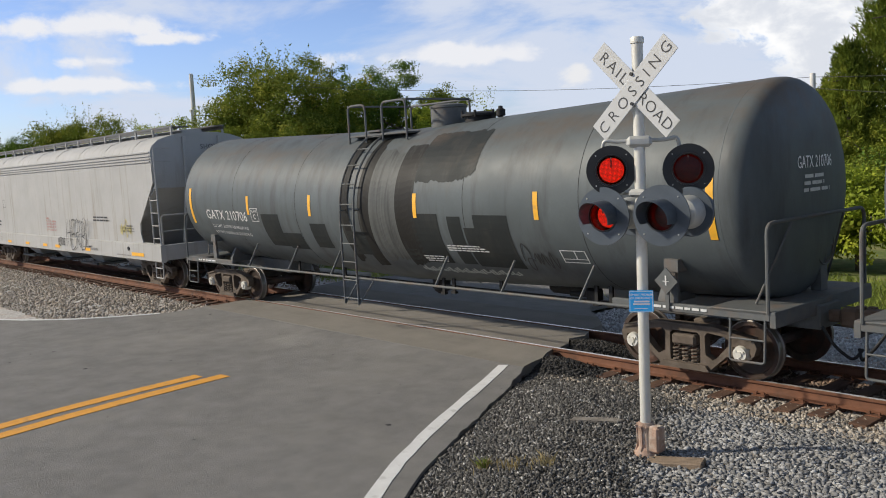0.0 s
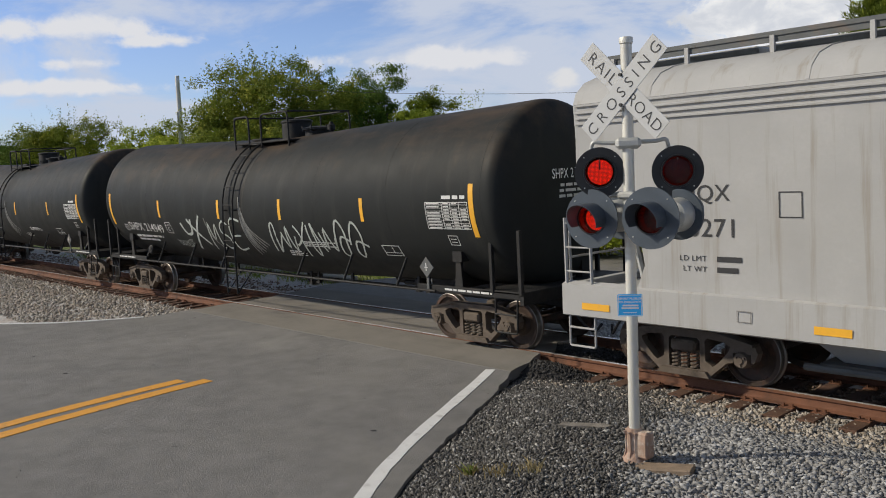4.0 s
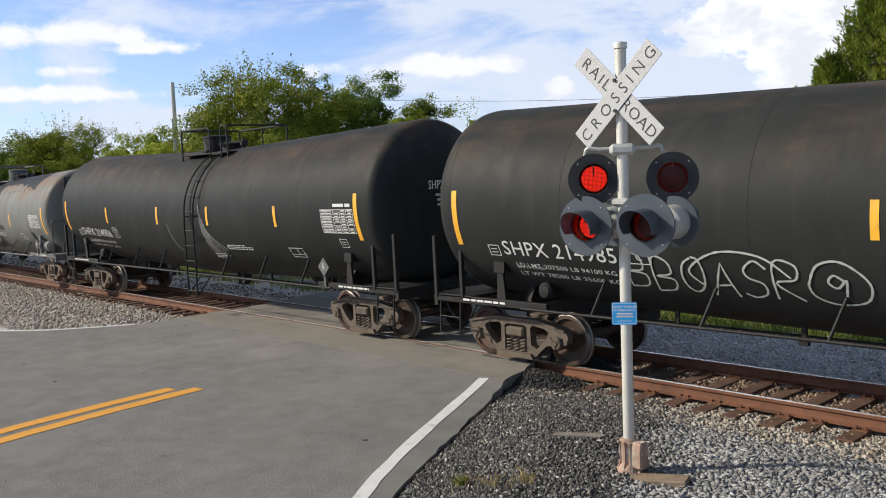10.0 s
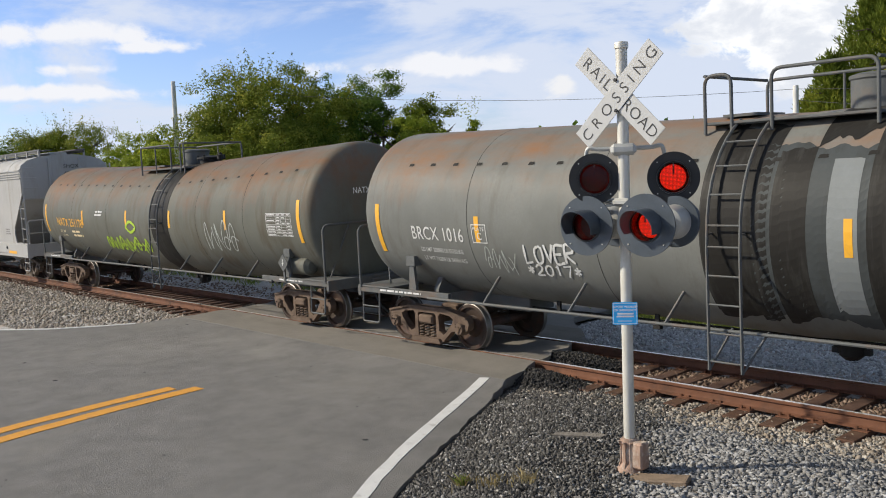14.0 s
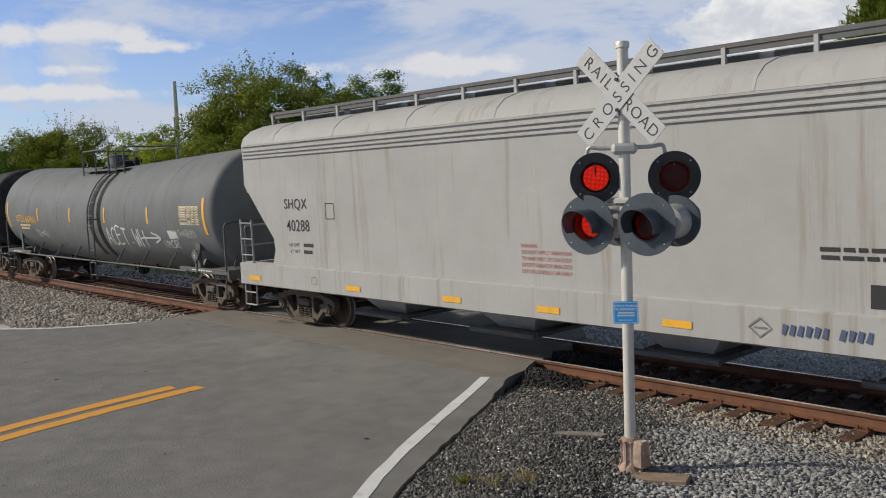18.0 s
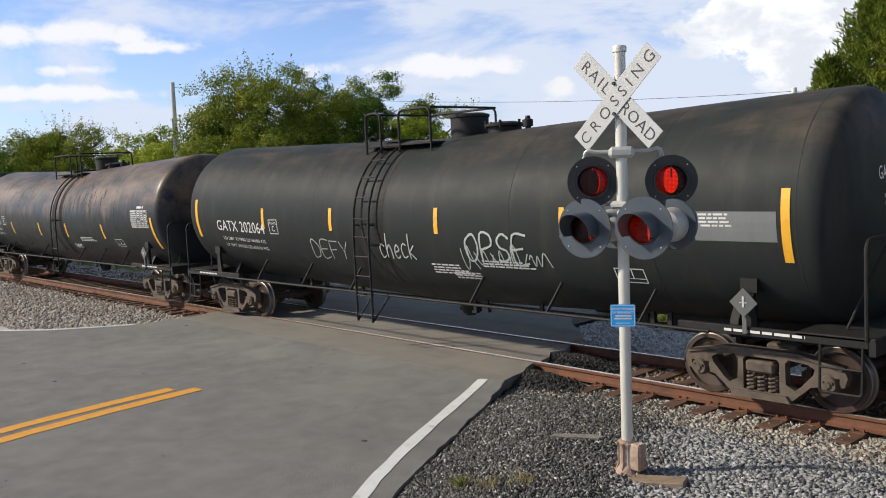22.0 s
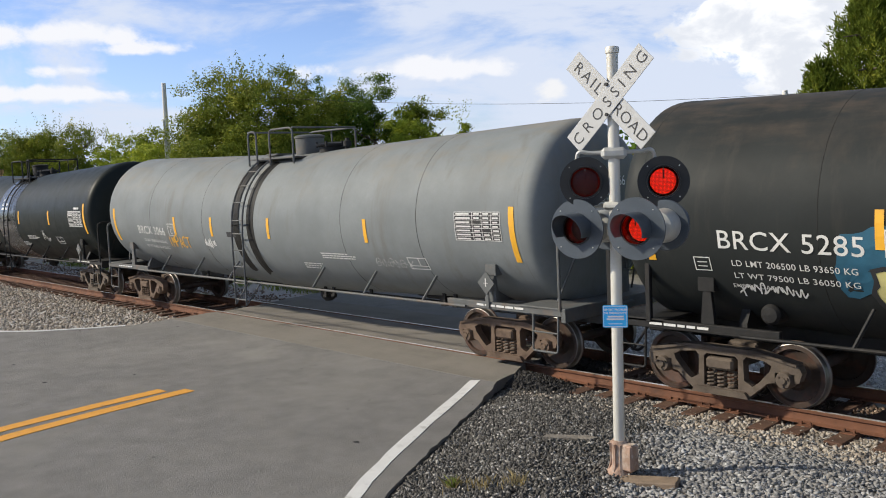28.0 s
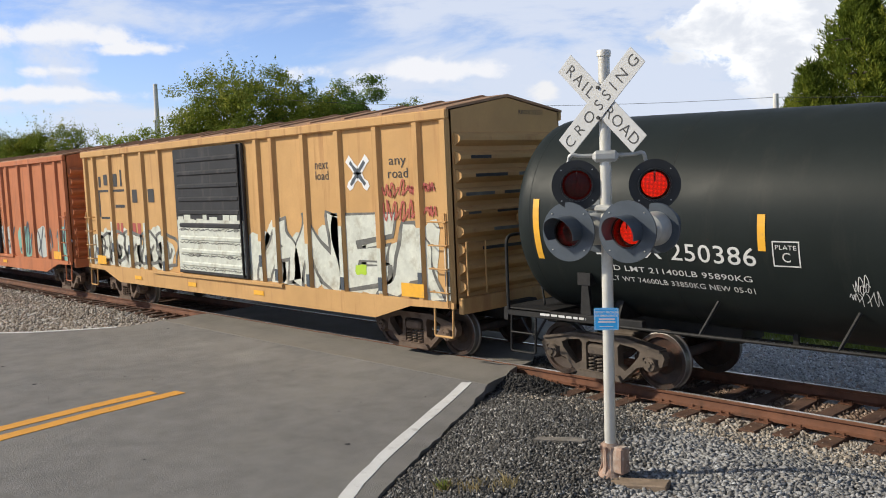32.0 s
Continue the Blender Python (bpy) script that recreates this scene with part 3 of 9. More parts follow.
ground = tagged(new("ground", me), "grey crushed-stone ballast beside the track and green grass beyond", "ground", kind="structure")


def strip(name, left, right, ys_, mat, label, lift=0.0, cols=10, thick=0.12):
    gg = Geo()
    n = cols + 1
    for y in ys_:
        a, b = along(left, y) + 0.05 * noise.noise(Vector((0, y * 3.1, 1))), along(right, y) + 0.07 * noise.noise(Vector((0, y * 3.7, 2)))
        gg.v += [(a + (b - a) * i / cols, y, road_z(y) + lift + 0.003 * noise.noise(Vector((a * 0.3 + i * 0.5, y * 0.4, 3)))) for i in range(n)]
    m = len(ys_)
    gg.f = [(j * n + i, j * n + i + 1, (j + 1) * n + i + 1, (j + 1) * n + i) for j in range(m - 1) for i in range(cols)]
    top = len(gg.v)
    rim = [j * n for j in range(m)] + [(m - 1) * n + i for i in range(1, n)] + [j * n + cols for j in range(m - 2, -1, -1)] + [i for i in range(cols - 1, 0, -1)]
    gg.v += [(gg.v[k][0], gg.v[k][1], gg.v[k][2] - thick) for k in rim]
    r = len(rim)
    gg.f += [(rim[i], rim[(i + 1) % r], top + (i + 1) % r, top + i) for i in range(r)]
    return tagged(part(name, gg, mat), label, "road", kind="structure")


road = strip("road", LEFT_EDGE, RIGHT_EDGE, [-40, -25, -18, -14, -12, -10.5] + [-9.6 + 0.18 * k for k in range(43)] + [-1.95], asphalt,
             "worn grey asphalt road approaching the railroad crossing", cols=24)
SHOULDER = [(x + 1.5 + 0.5 * math.sin(1.9 * y), y) for x, y in [(along(RIGHT_EDGE, -1.2 - 0.4 * k), -1.2 - 0.4 * k) for k in range(16)]]
gg = Geo()
for k, (x1, y) in enumerate(SHOULDER):
    x0 = along(RIGHT_EDGE, y) - 0.04
    gg.v += [(x0 + (x1 - x0) * i / 8, y, max(ground_z(x0 + (x1 - x0) * i / 8, y), -0.3) + 0.016 - (0.05 if i == 8 else 0)) for i in range(9)]
gg.f = [(j * 9 + i, j * 9 + i + 1, (j + 1) * 9 + i + 1, (j + 1) * 9 + i) for j in range(15) for i in range(8)]
tagged(part("road_shoulder", gg, asphalt_chip), "black crumbled asphalt shoulder beside the road", "road shoulder", kind="structure")
road_far = strip("road_far", FAR_LEFT, FAR_RIGHT, [1.95, 2.6, 3.2, 4, 5, 6, 8, 12, 20, 35, 60], asphalt, "grey asphalt road continuing beyond the track", cols=8)
crossing = tagged(thing("crossing_surface", "", "", kind="structure"), "brownish worn asphalt laid between and beside the rails", "crossing", kind="structure")
for nm, a, b in (("near_slab", -1.95, -0.84), ("middle_slab", -0.66, 0.66), ("far_slab", 0.84, 1.95)):
    def both(pts_n, pts_f, y):
        return along(pts_n if y < 0 else pts_f, y)
    gg = Geo()
    for k in range(5):
        y = a + (b - a) * k / 4
        x0, x1 = both(LEFT_EDGE, FAR_LEFT, y), both(RIGHT_EDGE, FAR_RIGHT, y)
        gg.v += [(x0 + (x1 - x0) * i / 24 + 0.05 * math.sin(7 * y + i), y, (-0.008 if nm == "middle_slab" else road_z(y) + 0.004 + 0.006 * smooth(1.5, 0.9, abs(y))) - (0.006 if 0 < k < 4 else 0) + 0.003 * noise.noise(Vector((i * 1.3, y * 3, 7)))) for i in range(25)]
    gg.f = [(j * 25 + i, j * 25 + i + 1, (j + 1) * 25 + i + 1, (j + 1) * 25 + i) for j in range(4) for i in range(24)]
    rim = [i for i in range(25)] + [j * 25 + 24 for j in range(1, 5)] + [100 + i for i in range(23, -1, -1)] + [j * 25 for j in range(3, 0, -1)]
    top = len(gg.v)
    gg.v += [(gg.v[k][0], gg.v[k][1], gg.v[k][2] - 0.16) for k in rim]
    gg.f += [(rim[i], rim[(i + 1) % len(rim)], top + (i + 1) % len(rim), top + i) for i in range(len(rim))]
    part(nm, gg, asphalt_new, crossing)


def road_line(name, pts, width, mat, label):
    gg = Geo()
    pts = [Vector((*p, 0)) for p in pts]
    dense = []
    for a, b in zip(pts, pts[1:]):
        k = max(2, int((b - a).length / 0.25))
        dense += [a.lerp(b, i / k) for i in range(k)]
    dense.append(pts[-1])
    for i, p in enumerate(dense):
        d = (dense[min(i + 1, len(dense) - 1)] - dense[max(i - 1, 0)]).normalized()
        s = Vector((-d.y, d.x, 0)) * width / 2
        for q, e in ((p + s, 0), (p - s, 1)):
            j = 0.012 * noise.noise(Vector((q.x * 9, q.y * 9, e)))
            gg.v.append((q.x + j, q.y + j, road_z(q.y) + 0.007))
            gg.v.append((q.x + j, q.y + j, road_z(q.y) - 0.01))
    for i in range(len(dense) - 1):
        a = 4 * i
        gg.f += [(a, a + 2, a + 6, a + 4), (a, a + 4, a + 5, a + 1), (a + 2, a + 3, a + 7, a + 6)]
    gg.f += [(0, 1, 3, 2), (len(gg.v) - 4, len(gg.v) - 2, len(gg.v) - 1, len(gg.v) - 3)]
    return tagged(part(name, gg, mat), label, "road marking", kind="structure")


road_line("edge_line", [(-9.84, -2.04), (-9.43, -2.84), (-8.73, -4.13), (-8.14, -5.15), (-7.62, -5.97), (-7.31, -6.41), (-6.6, -7.3), (-5.8, -8.2), (-4.4, -9.6)], 0.17, white_paint, "solid white edge line curving round the road shoulder")
road_line("edge_line", [(-20.95, -2.95), (-21.5, -3.75), (-22.2, -4.6), (-23.35, -5.45), (-25.6, -6.5), (-29, -7.5), (-40, -9.2)], 0.13, white_paint, "solid white edge line curving away from the crossing")
road_line("centre_line", [(-13.33, -5.15), (-13.17, -6.6), (-12.95, -7.9), (-12.2, -11.2), (-11, -15), (-9, -20)], 0.27, yellow_paint, "double yellow centre line on asphalt")
road_line("centre_line", [(-13.7, -5.45), (-13.6, -6.6), (-13.42, -7.9), (-12.7, -11.2), (-11.5, -15), (-9.5, -20)], 0.27, yellow_paint, "double yellow centre line on asphalt")

# ---- track ----
track = thing("track", "rusty steel rails spiked to dark wooden ties", "railroad track", kind="structure")
RAIL = [(-0.076, -0.178), (-0.076, -0.166), (-0.02, -0.148), (-0.009, -0.13), (-0.009, -0.055), (-0.035, -0.042), (-0.036, -0.010), (-0.026, -0.001),
        (0.026, -0.001), (0.036, -0.010), (0.035, -0.042), (0.009, -0.055), (0.009, -0.13), (0.02, -0.148), (0.076, -0.166), (0.076, -0.178)]
for y in (-0.755, 0.755):
    gg = Geo()
    gg.prism([(p[0] + y, p[1]) for p in RAIL], "x", -260, 90)
    r_ = part("rail", gg, rail_rust, track)
    part("running_surface", Geo().box(-260, 90, y - 0.027, y + 0.027, -0.004, 0.0), rail_top, r_, "worn bright running surface")

# ---- crossing signal ----
MX, MY = -5.44, -4.30
signal = thing("crossing_signal", "aluminium railroad crossing mast with crossbuck and red flashing lamps", "crossing signal", pose(MX, MY, 0.03, -0.36, 0.5, 0))
part("mast", Geo().lathe([(0.0, 0.058), (4.34, 0.058)], "z", n=24), galvanized, signal, "weathered white-grey tubular mast")
part("mast_cap", Geo().lathe([(4.325, 0.062), (4.33, 0.069), (4.375, 0.071), (4.39, 0.066), (4.395, 0.04)], "z", n=20), galvanized, signal)
gg = Geo()
gg.lathe([(-0.02, 0.14), (0.03, 0.135), (0.1, 0.085), (0.34, 0.085), (0.36, 0.075)], "z", n=16)
casting = part("base_casting", gg, base_rust, signal, "rusty ribbed cast base with flaking paint")
for k in range(8):
    part("rib", cached("base_rib", lambda: Geo().prism([(0.07, 0.0), (0.128, 0.0), (0.12, 0.05), (0.098, 0.12), (0.098, 0.28), (0.115, 0.33), (0.07, 0.33)], "x", -0.015, 0.015)), base_rust, casting, at=pose(0, 0, 0, 0, 0, 45 * k))
part("junction_box", Geo().box(0.07, 0.2, -0.07, 0.07, 0.06, 0.34, 0.02), base_rust, signal)
part("foundation", Geo().box(-0.17, 0.36, -0.2, 0.2, -0.12, 0.0, 0.02), concrete, signal, "concrete footing half buried in gravel")

# crossbuck: two boards at right angles, facing down the road
def board(name, turn, words_a, words_b, y):
    ob = part(name, Geo().box(-0.61, 0.61, -0.004, 0.004, -0.114, 0.114, 0.003), board_white, signal, at=pose(0.02, y, 3.865, 0, -turn, 4))
    return ob


def letters_on(parent, words, size, x, z, mat, bold=0.008, spacing=1.12):
    vs, fs = text_mesh(words, size, bold, spacing)
    w = max(p[0] for p in vs)
    gg = Geo()
    gg.v = [(p[0] - w / 2 + x, -0.0065, p[1] + z) for p in vs]
    gg.f = fs
    return part("lettering", gg.mesh("lettering", smooth=0, recalc=False), mat, parent)


b1 = board("crossbuck_board", -45, "RAIL", "ROAD", -0.085)
letters_on(b1, "RAIL", 0.168, -0.335, -0.06, board_black, -0.0012, 1.3)
letters_on(b1, "ROAD", 0.168, 0.335, -0.06, board_black, -0.0012, 1.08)
b2 = board("crossbuck_board", 45, "CROSSING", "", -0.097)
letters_on(b2, "CROSSING", 0.168, 0.0, -0.06, board_black, -0.0012, spacing=1.62)
for x, z in ((0.0, 0.15), (0.0, -0.15)):
    part("bolt", Geo().ring((x, -0.12, 3.865 + z), (x, -0.06, 3.865 + z), 0.018, n=8), lamp_black, signal)
part("clamp_band", Geo().lathe([(3.93, 0.0585), (3.93, 0.062), (3.97, 0.062), (3.97, 0.0585)], "z", n=20), galvanized, signal)


def lamp(at, facing, disc_r, disc_mat, hood, flash_left):
    """A flashing lamp: background disc, housing, lens, visor, and inside it a bulb carrier that turns to and fro."""
    root = part("lamp", Geo().lathe([(-0.012, disc_r * 0.96), (-0.012, disc_r), (0.004, disc_r), (0.012, disc_r * 0.97), (0.012, 0.168), (-0.012, 0.168)], "y", n=40, closed=True),
                disc_mat, signal, "round signal lamp with a wide background disc", at=Matrix.Translation(at) @ pose(0, 0, 0, 0, 0, facing))
    part("housing", Geo().lathe([(0.008, 0.175), (0.10, 0.172), (0.19, 0.15), (0.225, 0.09), (0.23, 0.0), (0.22, 0.0), (0.21, 0.085), (0.18, 0.14), (0.10, 0.162), (0.008, 0.165)], "y", n=28, closed=True), cast_grey, root)
    part("reflector_bowl", Geo().lathe([(0.002, 0.155), (0.09, 0.152), (0.16, 0.132), (0.2, 0.08), (0.205, 0.0)], "y", n=28, caps=False), bowl_dark, root)
    gg = Geo()
    n = 36
    for i in range(n + 1):
        a = math.radians(-118 + 236 * i / n)
        reach = hood * (0.42 + 0.58 * math.cos(a / 2) ** 2) if hood > 0.12 else hood
        for r, d in ((0.168, 0.0), (0.164, -reach), (0.159, -reach), (0.162, 0.0)):
            gg.v.append((r * math.sin(a), d, r * math.cos(a)))
    for i in range(n):
        for k in range(4):
            gg.f.append((4 * i + k, 4 * i + (k + 1) % 4, 4 * i + 4 + (k + 1) % 4, 4 * i + 4 + k))
    gg.f += [(0, 1, 2, 3), (4 * n + 3, 4 * n + 2, 4 * n + 1, 4 * n)]
    part("visor", gg, disc_mat, root)
    part("lens_ring", Geo().lathe([(-0.02, 0.150), (-0.02, 0.166), (0.01, 0.166), (0.01, 0.150)], "y", n=32, closed=True), lamp_black, root)
    lens = part("lens", Geo().lathe([(-0.03, 0.0), (-0.03, 0.05), (-0.022, 0.11), (-0.006, 0.149), (-0.002, 0.149), (-0.017, 0.11), (-0.025, 0.05), (-0.025, 0.0)], "y", n=32), lens_red, root, "red glass lens")
    lens.visible_shadow = False
    part("bulb_holder", Geo().box(-0.008, 0.008, -0.02, -0.012, 0.03, 0.14, 0.003), bowl_dark, root)
    carrier = part("bulb_carrier", Geo().lathe([(0.004, 0.0), (0.004, 0.1), (0.0, 0.118), (-0.004, 0.1), (-0.004, 0.0)], "y", n=24), bulb_dark, root, at=pose(0, 0.105, 0))
    lit = MESHES.get("lit_carrier")
    if lit is None:
        me_ = Geo().lathe([(0.0075, 0.0), (0.0075, 0.126), (0.0055, 0.128), (0.004, 0.12), (0.0, 0.13), (-0.004, 0.12), (-0.004, 0.0)], "y", n=24).mesh("bulb_carrier")
        me_.materials.append(bulb_red)
        me_.materials.append(bulb_dark)
        for p_ in me_.polygons:
            if p_.center.y < 0.0015:
                p_.material_index = 1
        lit = MESHES["lit_carrier"] = me_
    carrier.data = lit
    for k in range(4):
        a = math.radians(45 + 90 * k)
        part("screw", cached("screw", lambda: Geo().ring((0, -0.02, 0), (0, 0, 0), 0.007, n=8)), cast_grey, root, at=pose(disc_r * 0.86 * math.cos(a), 0, disc_r * 0.86 * math.sin(a)))
    return carrier, flash_left


CARRIERS = []
LZ = -0.03
CARRIERS.append(lamp((-0.235, -0.173, 3.075 + LZ), 36, 0.258, lamp_black, 0.05, True))
CARRIERS.append(lamp((0.393, 0.283, 3.06 + LZ), 36, 0.258, lamp_black, 0.05, False))
CARRIERS.append(lamp((-0.30, -0.24, 2.60 + LZ), 8, 0.305, lamp_grey, 0.30, True))
CARRIERS.append(lamp((0.42, -0.24, 2.62 + LZ), 8, 0.305, lamp_grey, 0.30, False))
CARRIERS.append(lamp((0.42, 0.26, 2.62 + LZ), 188, 0.258, lamp_grey, 0.30, True))
CARRIERS.append(lamp((-0.30, 0.26, 2.60 + LZ), 188, 0.258, lamp_grey, 0.30, False))
part("arm_bracket", Geo().box(-0.13, 0.13, -0.085, 0.085, 3.30, 3.42, 0.035), cast_grey, signal, at=pose(0, 0, LZ, 0, 0, 36))
for s in (-1, 1):
    part("lamp_arm", Geo().pipe([(0.1 * s, 0, 3.37), (0.27 * s, 0, 3.37), (0.37 * s, 0.0, 3.395), (0.40 * s, 0.04, 3.25)], 0.021, bend=0.06), cast_grey, signal, at=pose(0, 0.02, LZ, 0, 0, 36))
part("crossarm_bracket", Geo().box(-0.1, 0.1, -0.09, 0.09, 2.79, 2.87, 0.025), cast_grey, signal, at=pose(0, 0, LZ, 0, 0, 8))
part("crossarm", Geo().pipe([(-0.30, -0.06, 2.60), (-0.30, -0.06, 2.83), (0.42, -0.06, 2.83), (0.42, -0.06, 2.60)], 0.024, bend=0.08), cast_grey, signal, at=pose(0, 0.06, LZ))
# blue notice
notice = part("notice_plate", Geo().prism([(-0.115, -0.105), (-0.125, -0.095), (-0.125, 0.115), (-0.115, 0.125), (0.115, 0.125), (0.125, 0.115), (0.125, -0.095), (0.115, -0.105)], "y", -0.002, 0.002),
              sign_blue, signal, "small blue notice with white lettering", at=pose(0.04, -0.085, 1.665, 0, 0, 36))
gg = Geo()
for x0, x1, z0, z1 in ((-0.118, 0.118, 0.112, 0.117), (-0.118, 0.118, -0.097, -0.092), (-0.118, -0.113, -0.092, 0.112), (0.113, 0.118, -0.092, 0.112),
                       (-0.075, 0.085, 0.0, 0.017), (-0.085, 0.09, -0.028, -0.011), (-0.07, 0.07, -0.07, -0.063)):
    gg.box(x0, x1, -0.0052, -0.0045, z0, z1)
part("notice_border", gg, sign_white, notice)
letters_on(notice, "REPORT PROBLEM", 0.030, 0, 0.07, sign_white, 0.0006, 1.0)
letters_on(notice, "OR EMERGENCY", 0.030, 0, 0.035, sign_white, 0.0006, 1.0)


def tar_spot(x, y, r, seed):
    g_ = Geo()
    n = 12
    ring_ = [(x + r * (1 + 0.5 * noise.noise(Vector((math.cos(2 * math.pi * i / n) * 1.4, math.sin(2 * math.pi * i / n) * 1.4, seed)))) * math.cos(2 * math.pi * i / n),
              y + 0.8 * r * (1 + 0.5 * noise.noise(Vector((math.cos(2 * math.pi * i / n) * 1.4, math.sin(2 * math.pi * i / n) * 1.4, seed + 3)))) * math.sin(2 * math.pi * i / n)) for i in range(n)]
    g_.v = [(x, y, road_z(y) + 0.009)] + [(u, v, road_z(v) + 0.007) for u, v in ring_]
    g_.f = [(0, 1 + i, 1 + (i + 1) % n) for i in range(n)]
    part("tar_spot", g_, asphalt_chip, road)


rng_ = random.Random(31)
for k in range(13):
    y_ = rng_.uniform(-8.6, -2.3)
    lo_, hi_ = max(along(LEFT_EDGE, y_) + 1, -21), along(RIGHT_EDGE, y_) - 0.6
    tar_spot(rng_.uniform(lo_, hi_), y_, rng_.uniform(0.015, 0.05), k * 1.7)

# ---- freight train: pieces shared by all cars ----
WHEEL_R = 0.42
TRUCK_X = 6.91


def wheelset_geo():
    g_ = Geo()
    g_.ring((0, -0.93, 0), (0, 0.93, 0), 0.075, n=14)
    for s in (-1, 1):
        prof = [(0.665, 0.10), (0.665, 0.15), (0.70, 0.19), (0.735, 0.33), (0.665, 0.345), (0.662, 0.44), (0.68, 0.447), (0.70, 0.43), (0.712, WHEEL_R),
                (0.80, WHEEL_R - 0.004), (0.805, 0.35), (0.765, 0.335), (0.735, 0.2), (0.80, 0.15), (0.80, 0.10)]
        g_.lathe([(a * s, r) for a, r in prof], "y", n=40)
    return g_


def tread_geo():
    g_ = Geo()
    for s in (-1, 1):
        g_.lathe([(0.69 * s, WHEEL_R + 0.0215), (0.71 * s, WHEEL_R + 0.002), (0.80 * s, WHEEL_R - 0.001), (0.8065 * s, WHEEL_R - 0.012)], "y", n=40, caps=False)
    return g_


def side_frame_geo(s):
    """A cast truck side frame: top chord, spring window, two triangular windows and pedestals over the journals."""
    half = [(0.0, 0.73), (0.45, 0.715), (0.80, 0.655), (1.08, 0.61), (1.12, 0.52), (1.08, 0.40), (1.02, 0.38), (1.02, 0.50), (0.76, 0.50), (0.76, 0.36), (0.66, 0.34), (0.42, 0.13), (0.30, 0.10), (0.0, 0.10)]
    outer = half + [(-x, z) for x, z in half[-2:0:-1]]
    win = [(-0.25, 0.20), (0.25, 0.20), (0.25, 0.60), (0.21, 0.64), (-0.21, 0.64), (-0.25, 0.60)]
    tri = [(0.325, 0.60), (0.37, 0.655), (0.62, 0.625), (0.715, 0.575), (0.69, 0.50), (0.53, 0.325), (0.45, 0.265), (0.335, 0.33)]
    g_ = Geo()
    g_.prism(outer, "y", s * 0.93, s * 1.07, holes=(win, tri, [(-x, z) for x, z in tri]))
    g_.prism([(-0.42, 0.10), (0.42, 0.10), (0.36, 0.185), (-0.36, 0.185)], "y", s * 0.90, s * 1.13)
    g_.prism([(-1.06, 0.605), (-0.5, 0.715), (0.5, 0.715), (1.06, 0.605), (1.06, 0.64), (0.5, 0.755), (-0.5, 0.755), (-1.06, 0.64)], "y", s * 0.91, s * 1.10)
    return g_


def coil_geo():
    pts = [(0.055 * math.cos(a), 0.055 * math.sin(a), 0.185 + 0.235 * a / (2 * math.pi * 4.5)) for a in [i * 2 * math.pi / 8 for i in range(37)]]
    return Geo().pipe(pts, 0.018, n=6)


def bearing_geo(s):
    g_ = Geo().lathe([(s * 0.95, 0.125), (s * 1.04, 0.125), (s * 1.10, 0.105), (s * 1.12, 0.10), (s * 1.12, 0.045), (s * 1.14, 0.04), (s * 1.14, 0.0)], "y", n=18)
    for k in range(3):
        a = 2 * math.pi * k / 3 + 0.5
        g_.ring((0.065 * math.cos(a), s * 1.11, 0.065 * math.sin(a)), (0.065 * math.cos(a), s * 1.14, 0.065 * math.sin(a)), 0.016, n=6)
    return g_


WHEELSETS = []   # (wheelset, car's place at the start, place in its truck)


def truck(car, at_x, x0, mat, cap_mat=None):
    t_ = part("truck", cached("side_frame_near", lambda: side_frame_geo(-1)), mat, car, "cast-iron freight truck caked in dust", at=pose(at_x, 0, 0))
    part("side_frame", cached("side_frame_far", lambda: side_frame_geo(1)), mat, t_)
    part("bolster", cached("bolster", lambda: Geo().box(-0.2, 0.2, -1.12, 1.12, 0.44, 0.60, 0.03).box(-0.23, 0.23, -0.5, 0.5, 0.56, 0.72, 0.03)), mat, t_)
    for k in (-0.39, 0.39):
        part("brake_beam", cached("brake_beam", lambda: Geo().box(-0.03, 0.03, -0.7, 0.7, 0.36, 0.44, 0.01)), truck_rusty, t_, at=pose(k, 0, 0))
    for s in (-1, 1):
        for k in (-0.15, 0, 0.15):
            part("spring", cached("spring", coil_geo), mat, t_, at=pose(k, s * 1.03, 0.0))
        for k in (-0.89, 0.89):
            part("bearing_cap", cached(("bearing", s), lambda: bearing_geo(s)), cap_mat or mat, t_, at=pose(k, 0, WHEEL_R))
    for k in (-0.89, 0.89):
        w = part("wheelset", cached("wheelset", wheelset_geo), wheel_steel, t_, "steel wheels with bright worn treads", at=pose(k, 0, WHEEL_R))
        mt = cached("tread", tread_geo)
        me_ = MESHES.get("wheelset_full")
        if me_ is None:
            b = bmesh.new()
            b.from_mesh(MESHES["wheelset"])
            k0 = len(b.faces)
            b.from_mesh(mt)
            for i, f_ in enumerate(b.faces):
                f_.material_index = 0 if i < k0 else 1
            me_ = bpy.data.meshes.new("wheelset")
            b.to_mesh(me_)
            b.free()
            me_.materials.append(wheel_steel)
            me_.materials.append(wheel_tread)
            me_.shade_smooth()
            me_.set_sharp_from_angle(angle=radians(35))
            MESHES["wheelset_full"] = me_
        w.data = me_
        WHEELSETS.append((w, x0, k))
    return t_


